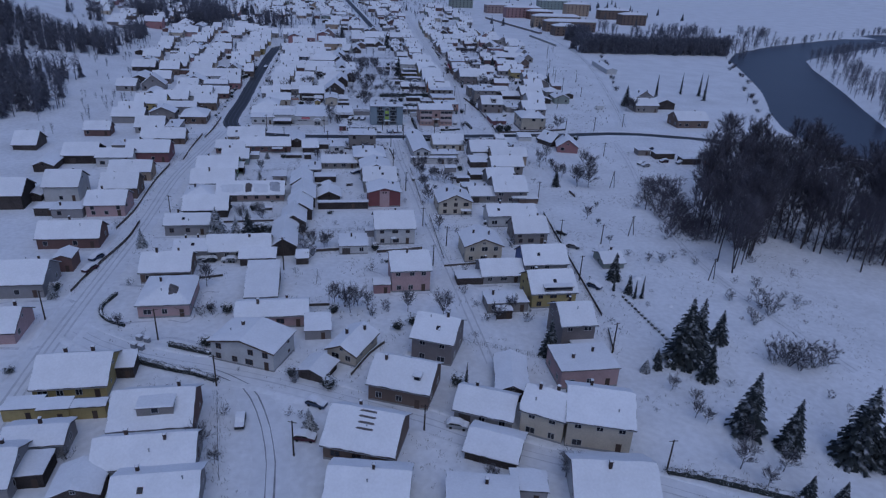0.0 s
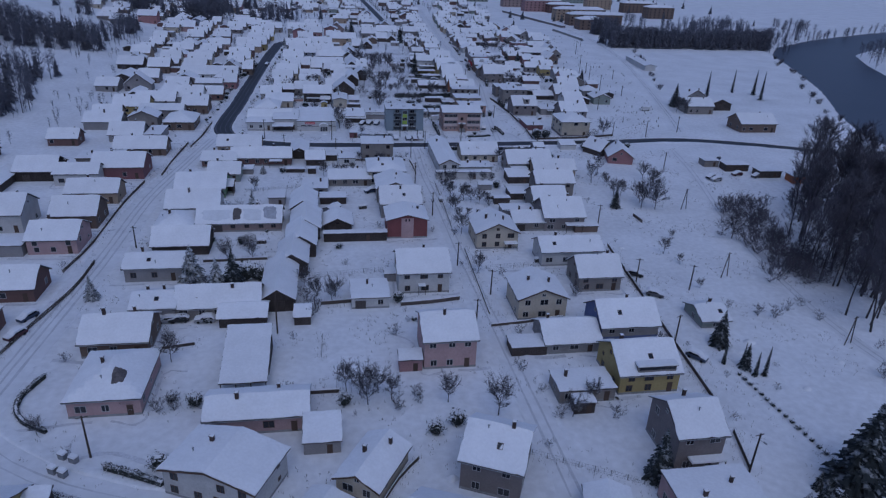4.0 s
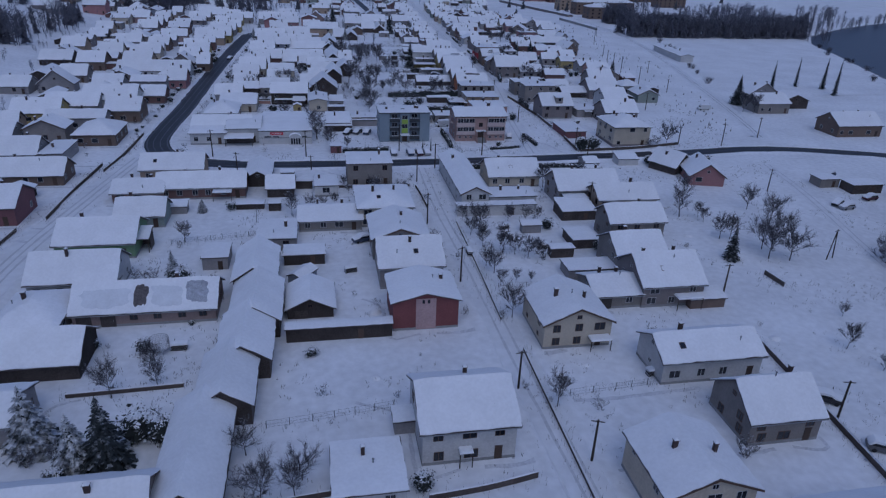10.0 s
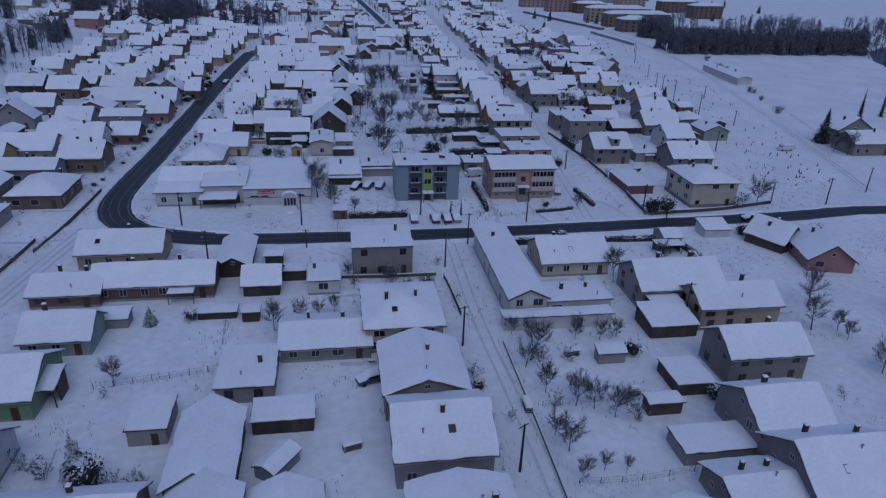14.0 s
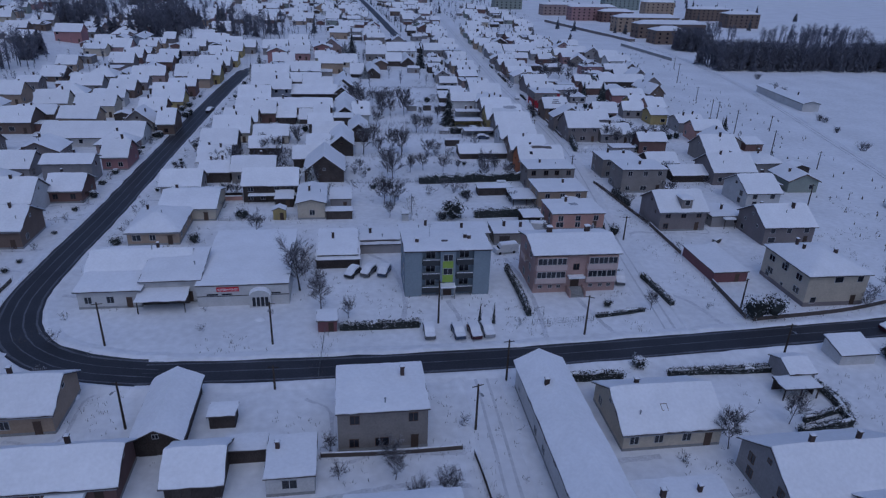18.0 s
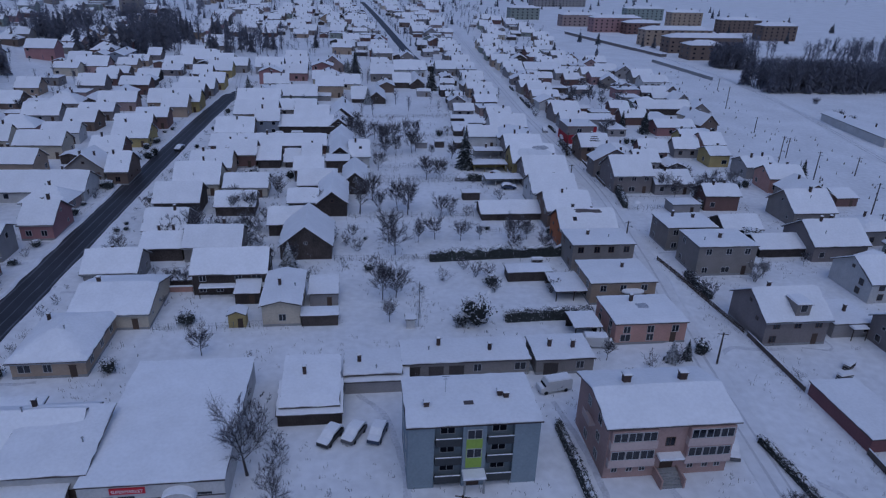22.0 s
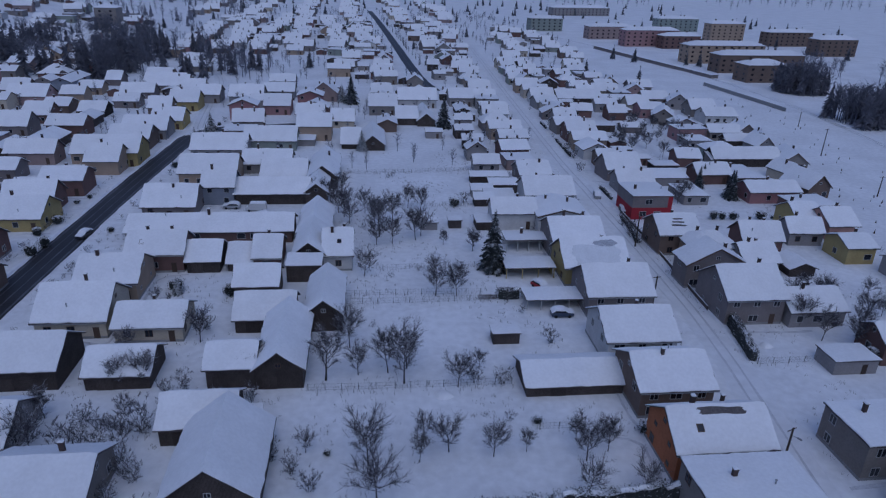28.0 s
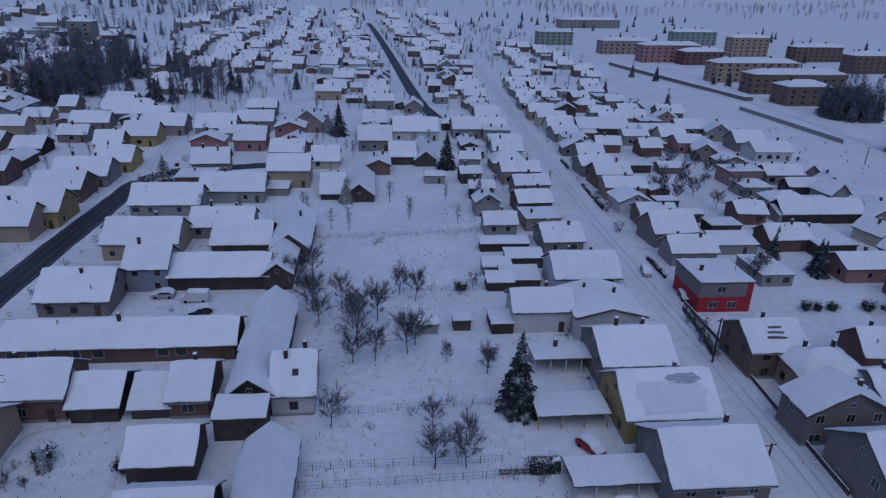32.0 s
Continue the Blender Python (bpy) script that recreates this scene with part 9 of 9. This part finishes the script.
for o in list(scene.objects):
    if o.parent is None and o.name in SIZES and o.get("category") == "house":
        x, y = o.location.x, o.location.y
        w, d = SIZES[o.name][:2]
        if not (-100 < x < 112 and 130 < y < 560):
            continue
        street = [float(np.interp(y, (110, 205, 250, 318, 420, 580), (-62, -58, -57, -48, -45, -41)))]
        if y < 300:
            street.append(33.0)
        if y > 318:
            street.append(float(np.interp(y, (314, 356, 401, 440, 480, 562), (68, 73, 80, 85, 86.5, 88))))
        q = min(street, key=lambda e: abs(e - x))
        if w / 2 + 4 < abs(q - x) < 30:
            s = 1 if q > x else -1
            y0 = y - d / 2 - r.uniform(0.8, 1.6)
            mid = (x + q) / 2 + s * w / 4
            tread([(x + s * w * 0.15, y0), (x + s * w * 0.5, y0 - 0.3), (mid, y0 + r.uniform(-1.2, 1.2)), (q - s * 3, y0 + r.uniform(-2, 1))], r.uniform(0.6, 1.1), len(v))
            if r.random() < 0.45:
                tread([(x - s * w * 0.1, y0), (x - s * w * 0.55, y0 - 0.6), (x - s * w * 0.6, y + d * 0.3), (x - s * (w * 0.6 + r.uniform(3, 9)), y + d * r.uniform(0.2, 0.8))], 0.5, len(v))
for line in (((-52, 128), (-44, 134), (-37, 137), (-28, 133)), ((30, 329), (31, 322), (30.5, 313)), ((55, 329), (56, 322), (58, 313)), ((45, 347), (46.5, 335), (46, 322), (45, 313)), ((70, 330), (76, 326), (79, 315)), ((16, 351), (20, 345), (22, 332), (21, 322))):
    tread(line, 0.9, len(v))
tagged(solid("footpath", v, f, TROD), "trodden footpaths through the garden snow", "path", kind="structure")

# garden shrubs
LOOSE[0] = []
r = random.Random(41)
made = 0
while made < 210:
    x, y = r.uniform(-66, 88), r.uniform(90, 540)
    if not clear(x, y, 6.0, 4.6):
        continue
    if noise.noise(Vector((x * 0.05, y * 0.05, 9))) < 0.0 and r.random() < 0.75:
        continue
    made += 1
    if r.random() < 0.1:
        evergreen_shrub(x, y, r.uniform(0.8, 1.7))
    else:
        bare_bush(x, y, r.uniform(0.7, 2.2))
# bushes and clipped hedges along the two long streets
for side in (-1, 1):
    y = 345.0
    while y < 600:
        x = float(np.interp(y, (335, 420, 510, 590), (-46.6, -45, -43, -40))) + side * r.uniform(6.6, 8.2)
        y += r.uniform(2.5, 9.0)
        if not clear(x, y, 5.2, 0):
            continue
        if r.random() < 0.3:
            evergreen_shrub(x, y, r.uniform(0.9, 2.2))
        else:
            bare_bush(x, y, r.uniform(0.9, 2.6))
for side in (1,):
    y = 452.0
    while y < 640:
        t = y + r.uniform(6, 13)
        px = [float(np.interp(q, (314, 356, 401, 440, 480, 520, 562, 668), (68, 73, 80, 85, 86.5, 87, 88, 93))) + side * 4.9 for q in (y, t)]
        if r.random() < 0.5:
            hedge([(px[0], y), (px[1], t)], r.uniform(0.8, 1.5), r.uniform(0.7, 1.1))
        elif r.random() < 0.6:
            bare_bush(px[0], y, r.uniform(0.9, 2.2))
        y = t + r.uniform(1, 7)
tangle("garden_scrub", "low bare garden shrubs poking out of the snow", "shrubs", 72)
# the dotted row of young shrubs along the meadow
for i in range(17):
    t = i / 16
    evergreen_shrub(78.2 + 2.6 * t, 147 - 26 * t, 0.75)
fence([(214.5, 707), (217.5, 671), (220.3, 635)], "slab", 1.9)
# dry stalks and tussocks that pierce the snow
v, f = [], []
for _ in range(26000):
    x, y = r.uniform(-62, 150), r.uniform(75, 560)
    if noise.noise(Vector((x * 0.07, y * 0.07, 3))) < 0.05 or not clear(x, y, 6, 4):
        continue
    z = ground_z(x, y)
    for k in range(3):
        a, hgt = r.uniform(0, 6.28), r.uniform(0.2, 0.7)
        px, py = x + r.uniform(-0.4, 0.4), y + r.uniform(-0.4, 0.4)
        m = len(v)
        v += [(px - 0.035, py, z), (px + 0.035, py, z), (px + math.cos(a) * 0.15, py + math.sin(a) * 0.15, z + hgt)]
        f.append((m, m + 1, m + 2))
for c in FENCED:
    for k in range(14):
        px, py = c.x + r.gauss(0, 0.9), c.y + r.gauss(0, 0.9)
        a, hgt, z = r.uniform(0, 6.28), r.uniform(0.3, 1.1), ground_z(px, py)
        m = len(v)
        v += [(px - 0.025, py, z - 0.05), (px + 0.025, py, z - 0.05), (px + math.cos(a) * 0.2, py + math.sin(a) * 0.2, z + hgt)]
        f.append((m, m + 1, m + 2))
tagged(solid("dry_stalks", v, f, WEED), "dry stalks and weeds piercing the snow", "weeds", kind="stuff")
# old fence stumps and tussocks in the field by the railway
v, f = [], []
for _ in range(230):
    y = r.uniform(335, 690)
    x = r.uniform(np.interp(y, (330, 400, 690), (128, 146, 165)), np.interp(y, (330, 440, 690), (152, 186, 226)))
    if not clear(x, y, 8, 4):
        continue
    z, hgt, t = ground_z(x, y), r.uniform(0.5, 1.5), r.uniform(0.06, 0.22)
    k = len(v)
    v += [(x - t, y - t, z - 0.1), (x + t, y - t, z - 0.1), (x + t, y + t, z - 0.1), (x - t, y + t, z - 0.1), (x + r.uniform(-0.2, 0.2), y, z + hgt)]
    f += [(k + i, k + (i + 1) % 4, k + 4) for i in range(4)]
tagged(solid("field_stumps", v, f, POLE), "dark stumps and tussocks sticking out of the field snow", "stumps", kind="stuff")
# heaped snow and rubbish mounds in yards
def mound(x, y, s, h, seed):
    n, m = 12, 5
    r = random.Random(seed)
    v, f = [(0, 0, h)], []
    for j in range(1, m + 1):
        t = j / m
        for i in range(n):
            w = 2 * math.pi * i / n
            q = s * t * (1 + 0.25 * noise.noise(Vector((math.cos(w), math.sin(w), seed))))
            v.append((q * math.cos(w), q * math.sin(w) * 0.8, h * (1 - t * t) + 0.15 * h * noise.noise(Vector((q, w, seed))) - (0.1 if j == m else 0)))
    for i in range(n):
        f.append((0, 1 + i, 1 + (i + 1) % n))
        for j in range(m - 1):
            a, b = 1 + j * n + i, 1 + j * n + (i + 1) % n
            f.append((a, a + n, b + n, b))
    ob = solid("snow_mound", v, f, SNOW, smooth=True, at=pose(x, y, ground_z(x, y)))
    tagged(ob, "rounded heap of snow over garden clutter", "snow heap", "snow heaps")


k = 0
while k < 34:
    x, y = r.uniform(-55, 110), r.uniform(95, 520)
    if clear(x, y, 7, 5):
        k += 1
        mound(x, y, r.uniform(0.7, 1.8), r.uniform(0.3, 0.8), k)


# ---- yard clutter ----
def waste_bin(x, y, rot):
    base = new("waste_container")
    base.matrix_basis = pose(x, y, ground_z(x, y), 0, 0, rot)
    tagged(base, "grey waste container with a cap of snow", "waste container", "waste containers")
    Lump().box(-0.6, 0.6, -0.45, 0.45, 0.1, 1.1).put("body", METAL, base)
    Lump().box(-0.66, 0.66, -0.5, 0.5, 1.1, 1.2).put("lid", ROOF, base)
    Lump().box(-0.66, 0.66, -0.5, 0.5, 1.2, 1.5, 0.12).put("snow_cap", ROOF_SNOW, base)


def yard_wall(x0, x1, y, h):
    """A rendered wall between two yards, its cap white with snow."""
    base = new("yard_wall")
    base.matrix_basis = pose((x0 + x1) / 2, y, 0)
    tagged(base, "low orange-brown rendered yard wall capped with snow", "wall")
    L = (x1 - x0) / 2
    Lump().box(-L, L, -0.12, 0.12, -0.3, h).put("wall", WALLS["salmon"], base)
    Lump().box(-L - 0.05, L + 0.05, -0.2, 0.2, h, h + 0.22, 0.08).put("snow_cap", ROOF_SNOW, base)


yard_wall(-23.6, -15.2, 386.4, 1.1)


def carpet_frame(x, y):
    base = new("carpet_frame")
    base.matrix_basis = pose(x, y, ground_z(x, y), 0, 0, 15)
    tagged(base, "steel frame for beating carpets in the snow", "frame")
    for s in (-1, 1):
        Lump().tube((s, 0, -0.3), (s, 0, 2.0), 0.04, 0.04, 6).put("upright", METAL, base)
    Lump().tube((-1, 0, 2.0), (1, 0, 2.0), 0.04, 0.04, 6).put("crossbar", METAL, base)


def woodpile(x, y, rot, n=9):
    r = random.Random(int(x * 7 + y))
    base = new("woodpile")
    base.matrix_basis = pose(x, y, ground_z(x, y), 0, 0, rot)
    tagged(base, "stacked firewood under a sheet of snow", "woodpile", "woodpiles")
    logs = Lump()
    for j in range(4):
        for i in range(n):
            k = 0.26
            u = (i - n / 2) * k + (j % 2) * 0.13
            logs.tube((u, -0.5 + r.uniform(-0.08, 0.08), 0.13 + j * 0.23), (u, 0.5, 0.13 + j * 0.23), 0.125, 0.125, 6)
    tagged(logs.put("firewood", BARK, base), kind="stuff")
    Lump().box(-n * 0.13 - 0.2, n * 0.13 + 0.2, -0.6, 0.6, 1.05, 1.35, 0.15).put("snow_cap", ROOF_SNOW, base)


def tripod_pole(x, y, h):
    base = new("braced_pole")
    base.matrix_basis = pose(x, y, ground_z(x, y), 0, 0, 20)
    tagged(base, "utility pole of two legs braced together", "utility pole", "poles along the streets")
    for s in (-1, 1):
        Lump().tube((s * 1.2, 0, -0.3), (0.0, 0, h), 0.13, 0.1, 7).put("leg", POLE, base)
    Lump().box(-0.8, 0.8, -0.06, 0.06, h - 0.4, h - 0.28).put("crossarm", POLE, base)


for x, y, a in ((-43.4, 133.4, -28), (-41.7, 132.5, -28), (-43.0, 136.4, -28), (-41.1, 135.4, -28)):
    waste_bin(x, y, a)
carpet_frame(45.6, 321.5)
for x, y, a in ((-30, 179, 0), (44, 258, 10), (33, 245.5, 90), (52.5, 200, 5), (49.5, 246.8, 0), (-20, 216, 0), (8, 240, 15), (55, 395.5, 0), (48, 437, 0), (-8.5, 494, 0), (97, 352, 30), (94, 349, 10)):
    woodpile(x, y, a)
tripod_pole(98.6, 188, 7)
tripod_pole(109.5, 156, 7)
tripod_pole(112, 236, 7)


def trampoline(x, y):
    """A round garden trampoline with its safety net, snow on the mat."""
    base = new("trampoline")
    base.matrix_basis = pose(x, y, ground_z(x, y))
    tagged(base, "round garden trampoline with dark safety net in the snow", "trampoline")
    n, R = 18, 1.5
    ring = [Vector((R * math.cos(2 * math.pi * i / n), R * math.sin(2 * math.pi * i / n), 0.8)) for i in range(n)]
    rim = Lump()
    for i in range(n):
        rim.tube(ring[i], ring[(i + 1) % n], 0.04, 0.04, 5, False)
    rim.put("rim", METAL, base)
    solid("mat", [tuple(q * 0.97) for q in ring] + [tuple(q * 0.97 + Vector((0, 0, 0.2))) for q in ring], [tuple(range(n - 1, -1, -1)), tuple(range(n, 2 * n))] + [(i, (i + 1) % n, n + (i + 1) % n, n + i) for i in range(n)], ROOF_SNOW, base, label="jumping mat under snow")
    net = Lump()
    for i in range(n * 2):
        a = Vector((R * math.cos(math.pi * i / n), R * math.sin(math.pi * i / n), 0.85))
        net.tube(a, a + Vector((0, 0, 1.6)), 0.02, 0.02, 3, False)
    for z in (1.1, 1.4, 1.7, 2.0, 2.4):
        for i in range(n):
            net.tube(ring[i] + Vector((0, 0, z - 0.8)), ring[(i + 1) % n] + Vector((0, 0, z - 0.8)), 0.02, 0.02, 3, False)
    tagged(net.put("safety_net", TYRE, base), "dark mesh net")
    for i in range(0, n, 3):
        q = ring[i]
        Lump().tube((q.x, q.y, -0.2), (q.x, q.y, 2.45), 0.035, 0.035, 6).put("pole", METAL, base)


trampoline(-22.9, 215.6)


def bridge(a, b, wide):
    """A road bridge: deck, snow on it, piers, and railings of posts and two bars."""
    a, b = Vector((*a, 0)), Vector((*b, 0))
    d = b - a
    n = d.length
    base = new("bridge")
    base.matrix_basis = Matrix.Translation(a) @ Matrix.Rotation(math.atan2(d.y, d.x), 4, "Z")
    tagged(base, "road bridge over the river with dark steel railings", "bridge")
    Lump().box(-2, n + 2, -wide / 2, wide / 2, -0.7, 0.05).put("deck", CONCRETE, base)
    Lump().box(-2, n + 2, -wide / 2 + 0.9, wide / 2 - 0.9, 0.05, 0.12).put("carriageway", ASPHALT, base, "wet black roadway")
    for s in (-1, 1):
        y = s * (wide / 2 - 0.12)
        Lump().box(-2, n + 2, y - 0.1 - 0.3 * (s > 0), y + 0.1 + 0.3 * (s < 0), 0.05, 0.3, 0.04).put("kerb_snow", ROOF_SNOW, base)
        for z in (0.65, 1.1):
            Lump().box(-2, n + 2, y - 0.05, y + 0.05, z, z + 0.09).put("rail", TYRE, base)
        k = 0.0
        while k <= n:
            Lump().box(k - 0.06, k + 0.06, y - 0.06, y + 0.06, 0.0, 1.18).put("post", TYRE, base)
            k += 2.6
    for k in (0.3, 0.7):
        Lump().box(n * k - 0.8, n * k + 0.8, -wide / 2 + 0.6, wide / 2 - 0.6, -6, -0.7).put("pier", CONCRETE, base)


bridge((234, 277.6), (330, 226), 7.4)
